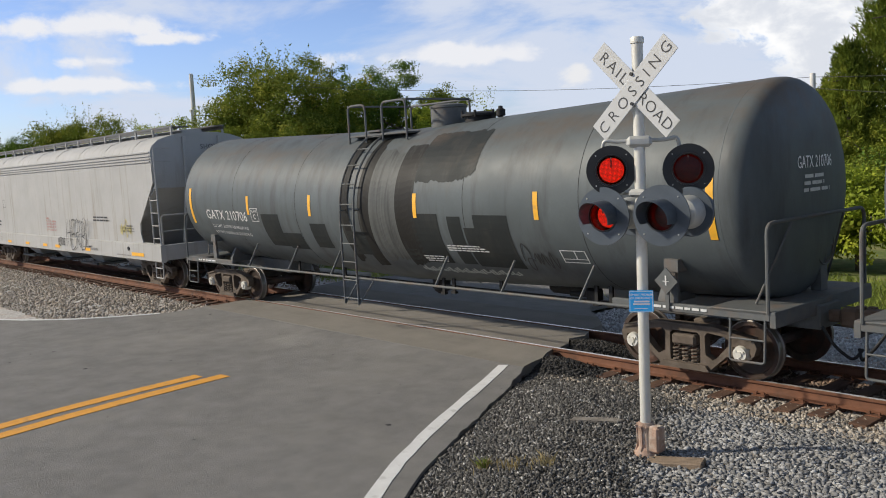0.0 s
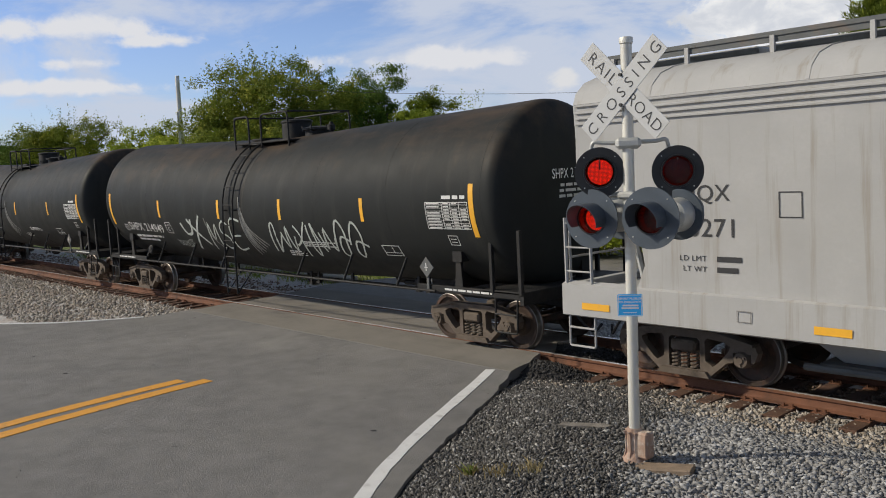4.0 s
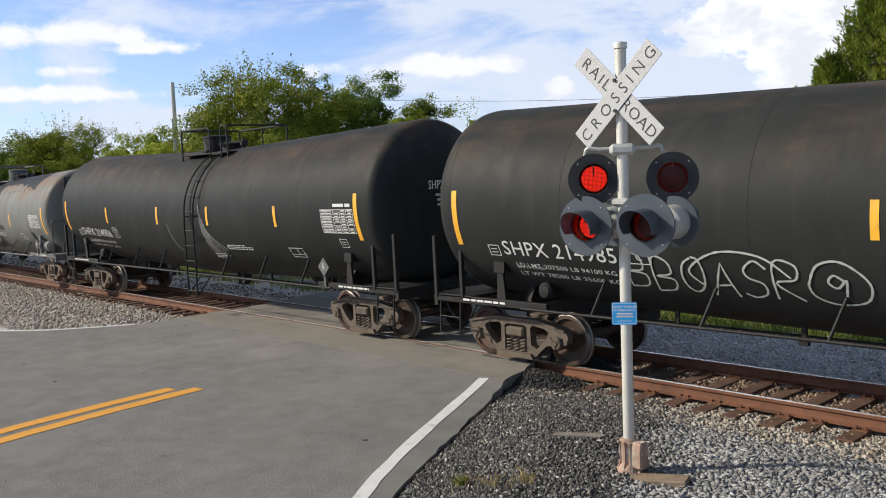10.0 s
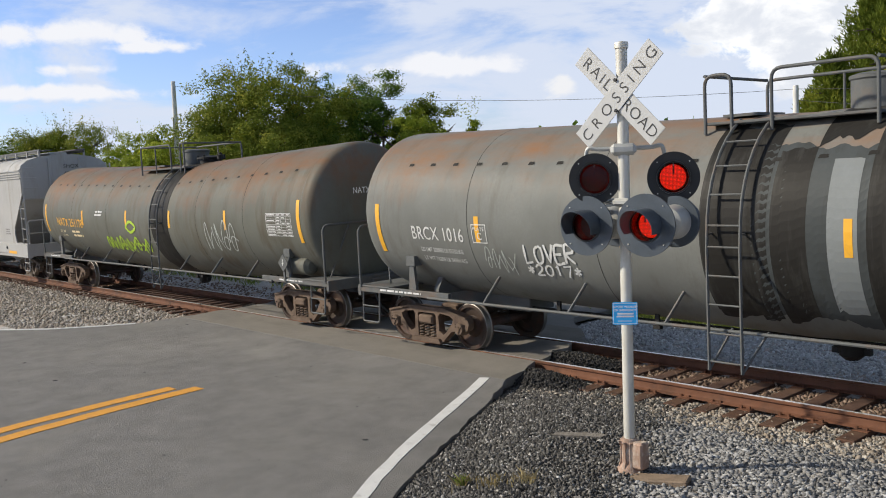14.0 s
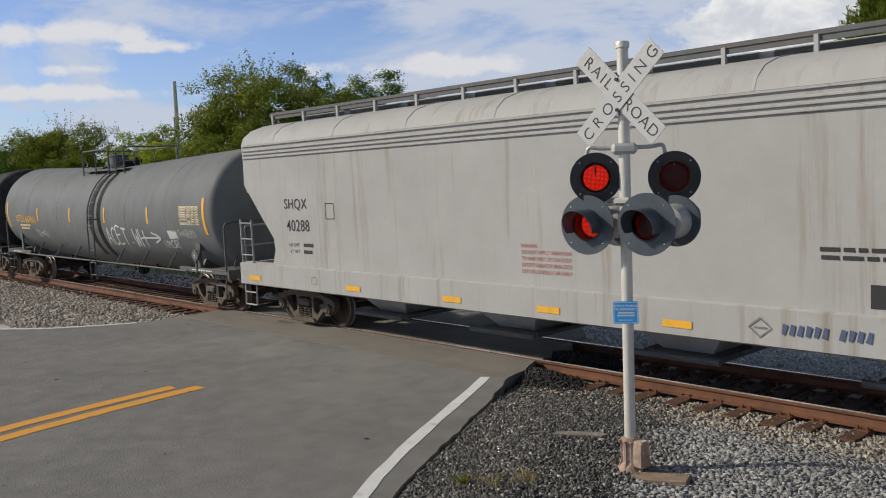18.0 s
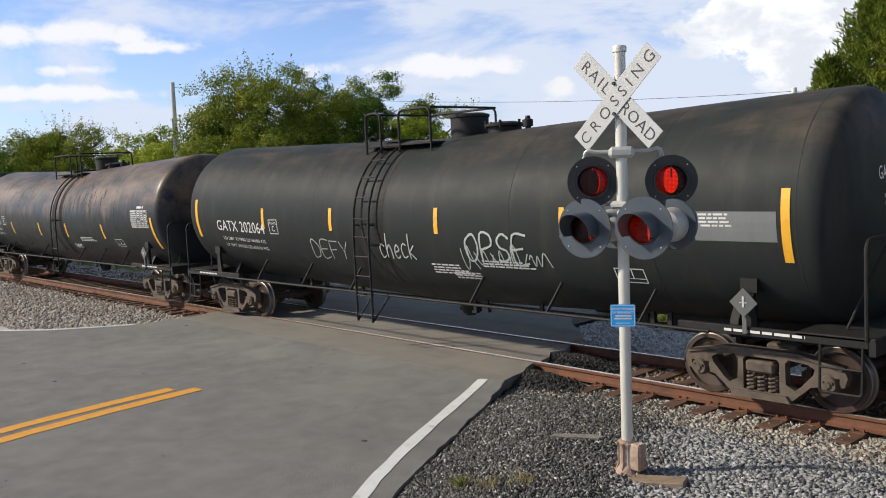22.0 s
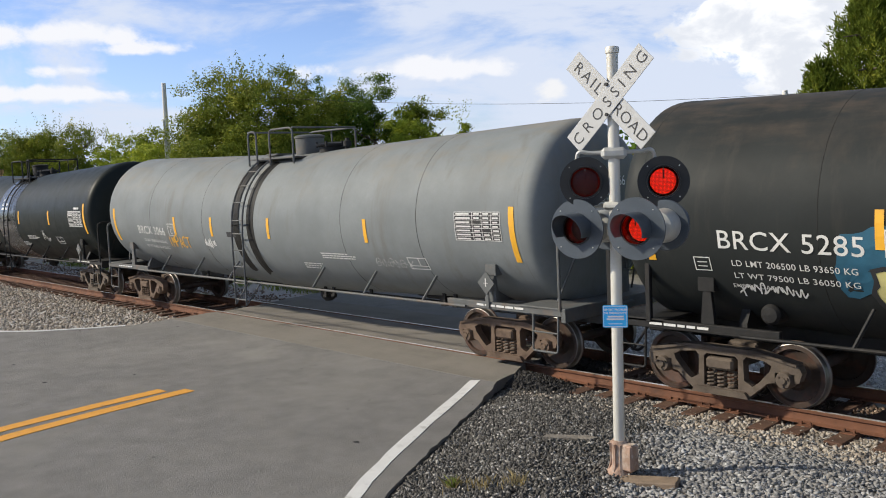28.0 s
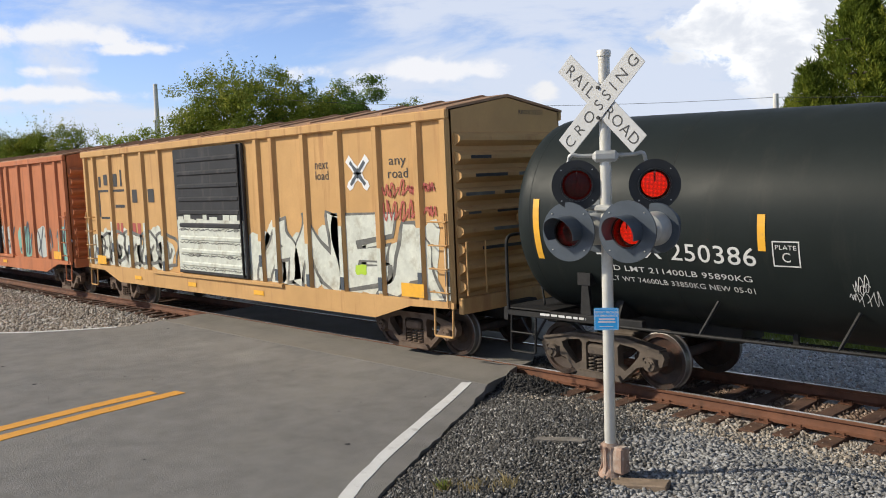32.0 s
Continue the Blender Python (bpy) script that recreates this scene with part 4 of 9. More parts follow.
def coupler(car, x, s, mat):
    g_ = Geo().box(min(x - s * 0.5, x), max(x - s * 0.5, x), -0.07, 0.07, 0.78, 0.94, 0.02)
    g_.box(min(x, x + s * 0.26), max(x, x + s * 0.26), -0.14, 0.10, 0.73, 0.99, 0.04)
    g_.ring((x + s * 0.2, 0.1, 0.72), (x + s * 0.2, 0.1, 1.0), 0.07, n=10)
    part("coupler", g_, truck_rusty, car)
    part("air_hose", Geo().pipe([(x - s * 0.15, -0.3, 0.75), (x + s * 0.02, -0.32, 0.5), (x + s * 0.22, -0.2, 0.3), (x + s * 0.3, -0.08, 0.45)], 0.022, bend=0.15), lamp_black, car)


# ---- lettering, stripes and paint laid on a car's skin ----
def on_tank(r, h, lift=0.008, slope=0.0):
    """On the flank of a tank whose axis lies at h amidships and rises by slope towards both ends."""
    def place(u, v):
        axis = h + slope * abs(u)
        a = (v - axis) / r
        return (u, -(r + lift) * math.cos(a), axis + (r + lift) * math.sin(a))
    return place


def on_wall(y, lift=0.006):
    return lambda u, v: (u, y - lift, v)


def on_head(r, h, x, depth, lift=0.01):
    def place(u, v):
        return (x + head_bulge(math.hypot(u, v - h) / r) + lift, u, v)
    return place


def bars(rects, place):
    g_ = Geo()
    for u0, u1, v0, v1 in rects:
        n = max(1, int(abs(v1 - v0) / 0.12))
        k = len(g_.v)
        for i in range(n + 1):
            v = v0 + (v1 - v0) * i / n
            g_.v += [place(u0, v), place(u1, v)]
        g_.f += [(k + 2 * i, k + 2 * i + 1, k + 2 * i + 3, k + 2 * i + 2) for i in range(n)]
    return g_.mesh("marking", smooth=0, recalc=False)


def words(text, u0, u1, v, cap, place, bold=0.004, rise=0.0):
    """Lettering from u0 to u1 on a skin, its capitals cap high, standing on v; rise: how the line climbs along it."""
    vs, fs = text_mesh(text, 1.0, bold, 1.05)
    a, b = min(p[0] for p in vs), max(p[0] for p in vs)
    low, high = min(p[1] for p in vs), max(p[1] for p in vs)
    g_ = Geo()
    g_.v = [place(u0 + (p[0] - a) / (b - a) * (u1 - u0), v + (p[1] - low) / (high - low) * cap + rise * ((p[0] - a) / (b - a) - 0.5) * (u1 - u0)) for p in vs]
    g_.f = fs
    return g_.mesh("lettering", smooth=0, recalc=False)


def frame_rects(u0, u1, v0, v1, w):
    return [(u0, u1, v0, v0 + w), (u0, u1, v1 - w, v1), (u0, u0 + w, v0 + w, v1 - w), (u1 - w, u1, v0 + w, v1 - w)]


def small_print(u0, u1, v, rows, size, rng):
    """Illegible stencilled lines as plain bars."""
    out = []
    for r in range(rows):
        z = v - r * size * 1.9
        u = u0 + rng.uniform(0, 0.06)
        end = u1 - rng.uniform(0, 0.3) * (u1 - u0)
        while u < end:
            w = rng.uniform(2, 6) * size
            out.append((u, min(u + w, end), z, z + size))
            u += w + size * 0.8
    return out


def table_rects(u0, u1, v0, v1, rows, rng):
    out = frame_rects(u0, u1, v0, v1, 0.012)
    cols = [u0 + (u1 - u0) * k for k in (0.40, 0.60, 0.80)]
    out += [(c, c + 0.012, v0, v1) for c in cols]
    hgt = (v1 - v0) / rows
    for r in range(rows):
        z = v0 + r * hgt
        if r:
            out.append((u0, u1, z, z + 0.008))
        for a, b in zip([u0] + cols, cols + [u1]):
            if rng.random() < 0.85:
                out.append((a + 0.04, b - 0.03 - rng.uniform(0, 0.1) * (b - a), z + hgt * 0.3, z + hgt * 0.68))
    return out


def ribbon(strokes, width, place):
    """Sprayed strokes as flat ribbons on a skin."""
    g_ = Geo()
    for line in strokes:
        pts = [line[0]]
        for p, q in zip(line, line[1:]):
            n = max(1, int(math.hypot(q[0] - p[0], q[1] - p[1]) / 0.1))
            pts += [(p[0] + (q[0] - p[0]) * i / n, p[1] + (q[1] - p[1]) * i / n) for i in range(1, n + 1)]
        k = len(g_.v)
        for i, p in enumerate(pts):
            a, b = pts[max(i - 1, 0)], pts[min(i + 1, len(pts) - 1)]
            dx, dz = b[0] - a[0], b[1] - a[1]
            m = math.hypot(dx, dz) or 1
            w = width * (0.75 + 0.5 * abs(math.sin(1.7 * i + k)))
            g_.v += [place(p[0] - dz / m * w / 2, p[1] + dx / m * w / 2), place(p[0] + dz / m * w / 2, p[1] - dx / m * w / 2)]
        g_.f += [(k + 2 * i, k + 2 * i + 2, k + 2 * i + 3, k + 2 * i + 1) for i in range(len(pts) - 1)]
    return g_.mesh("sprayed_paint", smooth=0, recalc=False)


def curve_through(pts, n=6):
    out = []
    for i in range(len(pts) - 1):
        p0, p1, p2, p3 = pts[max(i - 1, 0)], pts[i], pts[i + 1], pts[min(i + 2, len(pts) - 1)]
        for k in range(n):
            t = k / n
            out.append(tuple(0.5 * (2 * p1[a] + (p2[a] - p0[a]) * t + (2 * p0[a] - 5 * p1[a] + 4 * p2[a] - p3[a]) * t * t + (3 * p1[a] - p0[a] - 3 * p2[a] + p3[a]) * t ** 3) for a in (0, 1)))
    return out + [tuple(pts[-1])]


SIGNS = [[[(0, 0.1), (0.2, 0.9), (0.45, 0.95), (0.5, 0.4), (0.35, 0.1), (0.6, 0.25), (1.05, 0.7)]], [[(0, 0.7), (0.3, 0.2), (0.55, 0.85), (0.8, 0.15), (1.1, 0.6)]],
         [[(-0.1, 0.4), (0.3, 1.1), (0.8, 0.75), (0.55, 0.1), (0.15, 0.2), (0.4, 0.6), (1.1, 0.45)]], [[(0, 0.9), (0.15, 0.3), (0.4, 0.0), (0.5, 0.5), (0.45, 1.0), (0.75, 0.6), (1.05, 0.1)]],
         [[(0.0, 0.2), (0.5, 0.45), (1.1, 0.95)], [(0.1, 0.8), (0.45, 0.55), (0.5, -0.1)]], [[(-0.05, 0.55), (0.2, 0.75), (0.3, 0.35), (0.5, 0.75), (0.6, 0.3), (0.85, 0.8), (1.1, 0.3)]]]


def tag_strokes(u0, u1, v0, v1, letters, rng):
    """Loose sprayed strokes for a tag that cannot be read."""
    out, w, h = [], (u1 - u0) / letters, v1 - v0
    for k in range(letters):
        a, lean, up_ = u0 + k * w, rng.uniform(-0.1, 0.25), rng.uniform(-0.08, 0.08)
        for line in rng.choice(SIGNS):
            pts = [(a + (x * 0.92 + lean * z + rng.uniform(-0.05, 0.05)) * w, v0 + (z + up_ + rng.uniform(-0.05, 0.05)) * h) for x, z in line]
            out.append(curve_through(pts, 5) if len(pts) > 2 else pts)
    return out


def bubble(u0, u1, v0, v1, seed, n=26):
    """The outline of one swollen graffiti letter."""
    cx, cz, rx, rz = (u0 + u1) / 2, (v0 + v1) / 2, (u1 - u0) / 2, (v1 - v0) / 2
    out = []
    for i in range(n + 1):
        a = 2 * math.pi * (i % n) / n
        k = (1 + 0.32 * noise.noise(Vector((math.cos(a) * 1.6 + seed * 5.3, math.sin(a) * 1.6, seed)))) / max(abs(math.cos(a)), abs(math.sin(a))) ** 0.7
        out.append((cx + rx * k * math.cos(a) + 0.12 * rz * k * math.sin(a), cz + rz * k * math.sin(a)))
    return out


def filled(outline, place):
    g_ = Geo()
    n = len(outline) - 1
    cx, cz = sum(p[0] for p in outline[:n]) / n, sum(p[1] for p in outline[:n]) / n
    g_.v = [place(cx, cz)] + [place((p[0] + cx) / 2, (p[1] + cz) / 2) for p in outline[:n]] + [place(*p) for p in outline[:n]]
    g_.f = [(0, 1 + i, 1 + (i + 1) % n) for i in range(n)] + [(1 + i, 1 + n + i, 1 + n + (i + 1) % n, 1 + (i + 1) % n) for i in range(n)]
    return g_.mesh("sprayed_paint", smooth=0, recalc=False)


def graffiti_piece(car, u0, u1, v0, v1, letters, fill, line, place_a, place_b, rng, width=0.06, inner=True, label="swollen sprayed graffiti letter"):
    """A row of swollen letters, each filled and outlined."""
    w = (u1 - u0) / letters
    for k in range(letters):
        a = u0 + k * w
        ring_ = bubble(a - 0.06 * w, a + 1.06 * w, v0 + rng.uniform(-0.05, 0.1) * (v1 - v0), v1 + rng.uniform(-0.12, 0.08) * (v1 - v0), rng.uniform(0, 90))
        if fill:
            part("sprayed_letter", filled(ring_, place_a), fill, car, label)
        strokes = [ring_]
        if inner:
            strokes += tag_strokes(a + 0.2 * w, a + 0.75 * w, v0 + 0.2 * (v1 - v0), v1 - 0.15 * (v1 - v0), 1, rng)
        part("sprayed_outline", ribbon(strokes, width, place_b), line, car)


GLYPHS = {
    "A": "0,0 .5,1 1,0|.2,.38 .82,.38", "B": "0,0 0,1 .7,.95 .75,.6 .1,.52 .85,.42 .8,.05 0,0", "C": "1,.85 .6,1 .15,.8 0,.45 .2,.1 .6,0 1,.15", "D": "0,0 0,1 .7,.85 1,.5 .7,.1 0,0",
    "E": "1,1 0,1 0,0 1,.05|0,.52 .8,.55", "F": "1,1 0,1 0,0|0,.52 .8,.55", "H": "0,0 0,1|1,0 1,1|0,.5 1,.55", "I": ".5,0 .5,1", "K": "0,0 0,1|1,1 .05,.45 1,0", "L": "0,1 0,0 .9,.05", "M": "0,0 .15,1 .5,.4 .85,1 1,0",
    "O": ".5,1 .1,.8 0,.45 .2,.08 .55,0 .9,.2 1,.6 .8,.92 .5,1", "P": "0,0 0,1 .8,.95 .85,.6 .05,.45", "R": "0,0 0,1 .8,.92 .8,.6 .05,.48 1,0", "S": "1,.85 .5,1 .1,.8 .25,.55 .8,.42 .9,.15 .45,0 0,.12", "T": "0,1 1,.97|.5,1 .45,0",
    "V": "0,1 .5,0 1,1", "W": "0,1 .25,0 .5,.7 .75,0 1,1", "X": "0,0 1,1|0,1 1,0", "Y": "0,1 .5,.5 1,1|.5,.5 .4,0", "0": ".5,1 .1,.75 .1,.2 .5,0 .9,.25 .9,.8 .5,1", "1": ".2,.8 .5,1 .5,0", "2": ".05,.8 .4,1 .85,.8 .7,.45 0,0 1,.03", "7": "0,1 1,1 .4,0",
    "*": ".1,.3 .9,.7|.1,.7 .9,.3|.5,.1 .5,.9", ".": ".4,.05 .6,.1", ">": "-.9,.5 1,.5|.45,.85 1,.5 .45,.15",
    "c": ".9,.55 .5,.65 .1,.4 .3,.05 .95,.1", "h": "0,0 .1,1.1|.05,.4 .5,.65 .8,.4 .85,0", "e": ".1,.3 .85,.4 .6,.65 .2,.5 .1,.2 .5,0 .95,.12", "k": "0,0 .1,1.1|.9,.65 .1,.3 .9,0", "y": "0,.65 .4,.1|1,.7 .1,-.4"}


def scrawl(text, u0, u1, v0, v1, rng, lean=0.12):
    """A word sprayed by hand, letter by letter, in single strokes."""
    out, w, h = [], (u1 - u0) / len(text), v1 - v0
    for k, ch in enumerate(text):
        up_ = rng.uniform(-0.07, 0.07)
        for line in GLYPHS.get(ch, "").split("|"):
            pts = [tuple(float(c) for c in p.split(",")) for p in line.split()]
            pts = [(u0 + (k + 0.1 + 0.78 * x + lean * z + rng.uniform(-0.03, 0.03)) * w, v0 + (z + up_ + rng.uniform(-0.03, 0.03)) * h) for x, z in pts]
            if len(pts) > 1:
                out.append(curve_through(pts, 4) if len(pts) > 3 else pts)
    return out


def sliced(vs, fs, step=0.07):
    """A flat shape cut into level strips, so that it can follow a curved skin."""
    b = bmesh.new()
    made = [b.verts.new((p[0], p[1], 0)) for p in vs]
    for f_ in fs:
        if len(set(f_)) > 2 and b.faces.get([made[i] for i in f_]) is None:
            b.faces.new([made[i] for i in f_])
    z, top_ = min(p[1] for p in vs) + step, max(p[1] for p in vs)
    while z < top_:
        bmesh.ops.bisect_plane(b, geom=b.verts[:] + b.edges[:] + b.faces[:], dist=1e-5, plane_co=(0, z, 0), plane_no=(0, 1, 0))
        z += step
    b.verts.index_update()
    out = [(q.co.x, q.co.y) for q in b.verts], [[q.index for q in f_.verts] for f_ in b.faces]
    b.free()
    return out


def fat_letters(parent, text, u0, u1, v0, v1, fill, line, low, high, rng, label, lean=0.12, edge=0.055):
    """Swollen sprayed capitals, each a filled body over a wider dark body that shows as its outline."""
    w = (u1 - u0) / len(text)
    for k, ch in enumerate(text):
        vs, fs = text_mesh(ch, 1.0, 0.05)
        a, b = min(p[0] for p in vs), max(p[0] for p in vs)
        lo_, hi_ = min(p[1] for p in vs), max(p[1] for p in vs)
        top_, foot, seed = v1 + rng.uniform(-0.10, 0.10) * (v1 - v0), v0 + rng.uniform(-0.08, 0.08) * (v1 - v0), rng.uniform(0, 60)
        for bold, mat, place, name in ((0.05 + edge, line, low, "sprayed_outline"), (0.05, fill, high, "sprayed_letter")):
            ws, wf = sliced(*text_mesh(ch, 1.0, bold))
            g_ = Geo()
            for p in ws:
                x, z = (p[0] - a) / (b - a), (p[1] - lo_) / (hi_ - lo_)
                x += lean * (z - 0.5) + 0.26 * noise.noise(Vector((x * 1.6 + seed, z * 1.6, 1)))
                z += 0.2 * noise.noise(Vector((x * 1.6, z * 1.6 + seed, 5)))
                g_.v.append(place(u0 + (k - 0.06 + 1.1 * x) * w, foot + z * (top_ - foot)))
            g_.f = wf
            part(name, g_.mesh(name, smooth=0, recalc=False), mat, parent, label if mat is fill else "")


def blob(cx, cz, rx, rz, place, seed, n=22):
    """A filled sprayed letter body with an uneven outline."""
    g_ = Geo()
    g_.v = [place(cx, cz)]
    for i in range(n):
        a = 2 * math.pi * i / n
        k = 1 + 0.28 * noise.noise(Vector((math.cos(a) * 1.3 + seed * 7.1, math.sin(a) * 1.3, seed)))
        sq = 1 / max(abs(math.cos(a)), abs(math.sin(a))) ** 0.6
        g_.v.append(place(cx + rx * k * sq * math.cos(a), cz + rz * k * sq * math.sin(a)))
    g_.f = [(0, 1 + i, 1 + (i + 1) % n) for i in range(n)]
    return g_


# ---- tank cars ----
HEAD = 0.46
HEAD_N = 3.4                         # flat-crowned heads with a tight knuckle


def head_bulge(k):
    """How far a head stands out, at k of its radius."""
    return HEAD * max(0.0, 1 - min(1.0, k) ** HEAD_N) ** (1 / HEAD_N)



def sheared(g_, slope):
    """Raises a tank's pieces towards both ends, so that the tank drains to its middle."""
    g_.v = [(x, y, z + slope * abs(x)) for x, y, z in g_.v]
    return g_


SLOPE = 0.028


def shell_geo(r, h, half):
    ks = [0.001, 0.2, 0.4, 0.55, 0.68, 0.78, 0.86, 0.92, 0.955, 0.98, 0.993, 0.999]
    prof = [(-half - head_bulge(k), r * k) for k in ks]
    xs_ = [-half + 2 * half * k / 16 for k in range(17)]
    prof += [(x, r) for x in xs_]
    prof += [(half + head_bulge(k), r * k) for k in reversed(ks)]
    return sheared(Geo().lathe(prof, "x", (0, 0, h), n=72), SLOPE)


def ladder_path(r, h, x):
    pts = [(x, -(r + 0.13), 0.50), (x, -(r + 0.13), h - 0.2)]
    pts += [(x, -(r + 0.115) * math.cos(a), h + (r + 0.115) * math.sin(a)) for a in [math.radians(d) for d in range(0, 72, 8)]]
    return pts


def tank_car(x0, r, h, body, iron, marks, label, style="pipe", ladder=-0.45, plat=(-1.65, 2.05), dome=0.05, dome_r=0.36, trucks=None, stripe=None, stripe_low=0.0,
             caps=None, seed=1, extras=None, reservoir=None, half=7.82, stripes=(-4.48, -1.2, 1.55, 4.5), wrap=None, diamond=6.9, drop=0.14):
    rng = random.Random(seed)
    trucks = trucks or truck_iron
    stripe = stripe or decal_orange
    car = thing("tank_car", label, "tank car", pose(x0, 0, 0), "freight train")
    mark_h, h = h, h - drop
    head_h = h + SLOPE * half

    def lay(lift=0.008):
        return on_tank(r, h, lift, SLOPE)

    skin = lay()
    shell = part("tank", cached(("tank", r, h, half), lambda: shell_geo(r, h, half)), body, car)
    for x in (-half + 0.02, half - 0.02):
        part("head_seam", cached(("seam", r, h), lambda: Geo().lathe([(-0.010, r + 0.001), (-0.004, r + 0.003), (0.004, r + 0.003), (0.010, r + 0.001)], "x", (0, 0, h), n=64, closed=True)), body, shell, at=pose(x, 0, SLOPE * abs(x)))
    for x in (-5.3, -2.6, 2.9, 5.4):
        x += rng.uniform(-0.2, 0.2)
        part("weld_seam", cached(("weld", r, h), lambda: Geo().lathe([(-0.006, r + 0.001), (0, r + 0.003), (0.006, r + 0.001)], "x", (0, 0, h), n=64, closed=True)), seam_dark, shell, at=pose(x, 0, SLOPE * abs(x)))
    # underframe
    for s in (-1, 1):
        part("stub_sill", cached(("stub", s), lambda: Geo().box(min(s * 5.0, s * 8.55), max(s * 5.0, s * 8.55), -0.32, 0.32, 0.70, 1.04, 0.02)), iron, car)
        part("end_platform", cached(("platform", s), lambda: Geo().box(min(s * 7.55, s * 8.5), max(s * 7.55, s * 8.5), -1.42, 1.42, 1.06, 1.11, 0.01)
                                    .box(min(s * 8.42, s * 8.5), max(s * 8.42, s * 8.5), -1.42, 1.42, 0.90, 1.07)), iron, car, "slatted end platform")
        for y in (-1, 1):
            sill = part("side_sill", cached(("side_sill", s, y), lambda: Geo().box(min(s * 5.9, s * 8.42), max(s * 5.9, s * 8.42), y * 1.38 - 0.04, y * 1.38 + 0.04, 0.98, 1.10, 0.01)), iron, car)
            part("saddle_post", cached(("saddle", r, h, s, y), lambda: Geo().prism([(s * 6.82, 1.08), (s * 7.02, 1.08), (s * 6.98, 1.56), (s * 6.87, 1.56)], "y", y * 1.30, y * 1.36)
                                       .prism([(s * 6.81, 1.54), (s * 7.04, 1.54), (s * 7.04, 1.72), (s * 6.81, 1.72)], "y", y * 1.16, y * 1.38)), iron, car)
            part("step", cached(("step", s, y), lambda: Geo().pipe([(s * 7.85, y * 1.4, 1.06), (s * 7.85, y * 1.44, 0.42), (s * 8.35, y * 1.44, 0.42), (s * 8.35, y * 1.4, 1.06)], 0.018, bend=0.05)
                                .ring((s * 7.85, y * 1.43, 0.72), (s * 8.35, y * 1.43, 0.72), 0.014, n=6)), iron, car)
        part("bolster_web", cached(("bolster_web", r, h, s), lambda: Geo().prism([(-1.1, 1.0), (1.1, 1.0), (1.1, 1.1), (0.95, 1.36), (0.7, 1.12), (-0.7, 1.12), (-0.95, 1.36), (-1.1, 1.1)], "x", s * 6.5, s * 6.62)), iron, car)
        if style == "pipe":
            part("end_handrail", cached(("end_rail", s), lambda: Geo().pipe([(s * 8.4, -1.42, 1.08), (s * 8.4, -1.42, 2.25), (s * 8.4, 1.42, 2.25), (s * 8.4, 1.42, 1.08)], 0.026, bend=0.16)
                                        .pipe([(s * 8.4, -0.75, 2.22), (s * 8.0, -1.0, 1.12)], 0.018).pipe([(s * 8.4, 0.75, 2.22), (s * 8.0, 1.0, 1.12)], 0.018)), iron, car)
        else:
            for y in (-1, 1):
                for x in (7.75, 8.4):
                    part("corner_post", cached(("post", s, y, x), lambda: Geo().box(min(s * x, s * (x + 0.08)), max(s * x, s * (x + 0.08)), y * 1.40 - 0.035, y * 1.40 + 0.035, 1.05, 2.12 if x > 8 else 2.3, 0.01)), iron, car)
            part("end_handrail", cached(("end_bar", s), lambda: Geo().pipe([(s * 7.8, -1.40, 2.28), (s * 7.8, 1.40, 2.28)], 0.016)), iron, car)
        coupler(car, s * 8.72, s, iron)
        truck(car, s * TRUCK_X, x0, trucks, caps)
    # the pipe that runs along the tank's belly, on struts
    for y in (-1, 1):
        part("running_pipe", cached(("running_pipe", y), lambda: Geo().ring((-6.4, y * 1.46, 1.0), (6.4, y * 1.46, 1.0), 0.024, n=8)), iron, car)
        for x in (-5.0, -3.2, -1.5, 1.9, 3.6, 5.3):
            part("strut", cached(("strut", r, h, y), lambda: Geo().pipe([(0, y * 1.46, 1.0), (0.16, y * r * 0.80, h + 0.1 - r * 0.615)], 0.025, n=6)), iron, car, at=pose(x, 0, 0))
    part("brake_rod", cached("brake_rod", lambda: Geo().ring((-6, -0.25, 0.78), (6, -0.25, 0.78), 0.018, n=6)), black_iron, car)
    part("bottom_outlet", cached(("outlet", r, h), lambda: Geo().lathe([(h - r - 0.28, 0.09), (h - r - 0.22, 0.16), (h - r + 0.06, 0.2)], "z", (0.4, 0, 0), n=14)
                                 .box(0.15, 0.65, -0.05, 0.05, h - r - 0.2, h - r - 0.12)), black_iron, car)
    if reservoir is not None:
        part("air_reservoir", Geo().lathe([(-0.55, 0.0), (-0.53, 0.12), (-0.45, 0.2), (0.45, 0.2), (0.53, 0.12), (0.55, 0.0)], "x", (reservoir, -1.12, 1.34), n=20), body if style == "pipe" else iron, car, "cylindrical air reservoir")
    else:
        part("air_reservoir", cached("under_reservoir", lambda: Geo().lathe([(-0.5, 0.0), (-0.47, 0.08), (-0.4, 0.12), (0.4, 0.12), (0.47, 0.08), (0.5, 0.0)], "x", (3.6, 0.35, 0.84), n=18)), black_iron, car)
        part("brake_valve", cached("brake_valve", lambda: Geo().box(4.5, 4.72, -0.35, -0.12, 0.74, 0.98, 0.03).ring((4.1, -0.24, 0.86), (4.55, -0.24, 0.86), 0.05, n=10)), black_iron, car)
    for x, low_ in ((-4.1, 0.82), (-2.2, 0.76), (1.15, 0.70), (1.45, 0.74), (2.75, 0.82), (4.95, 0.80), (5.25, 0.80)):
        part("hanger", cached(("hanger", low_), lambda: Geo().box(-0.035, 0.035, -0.62, -0.58, low_, 1.12).box(-0.06, 0.06, -0.64, -0.56, low_ - 0.03, low_ + 0.02)), black_iron, car, at=pose(x, 0, 0))
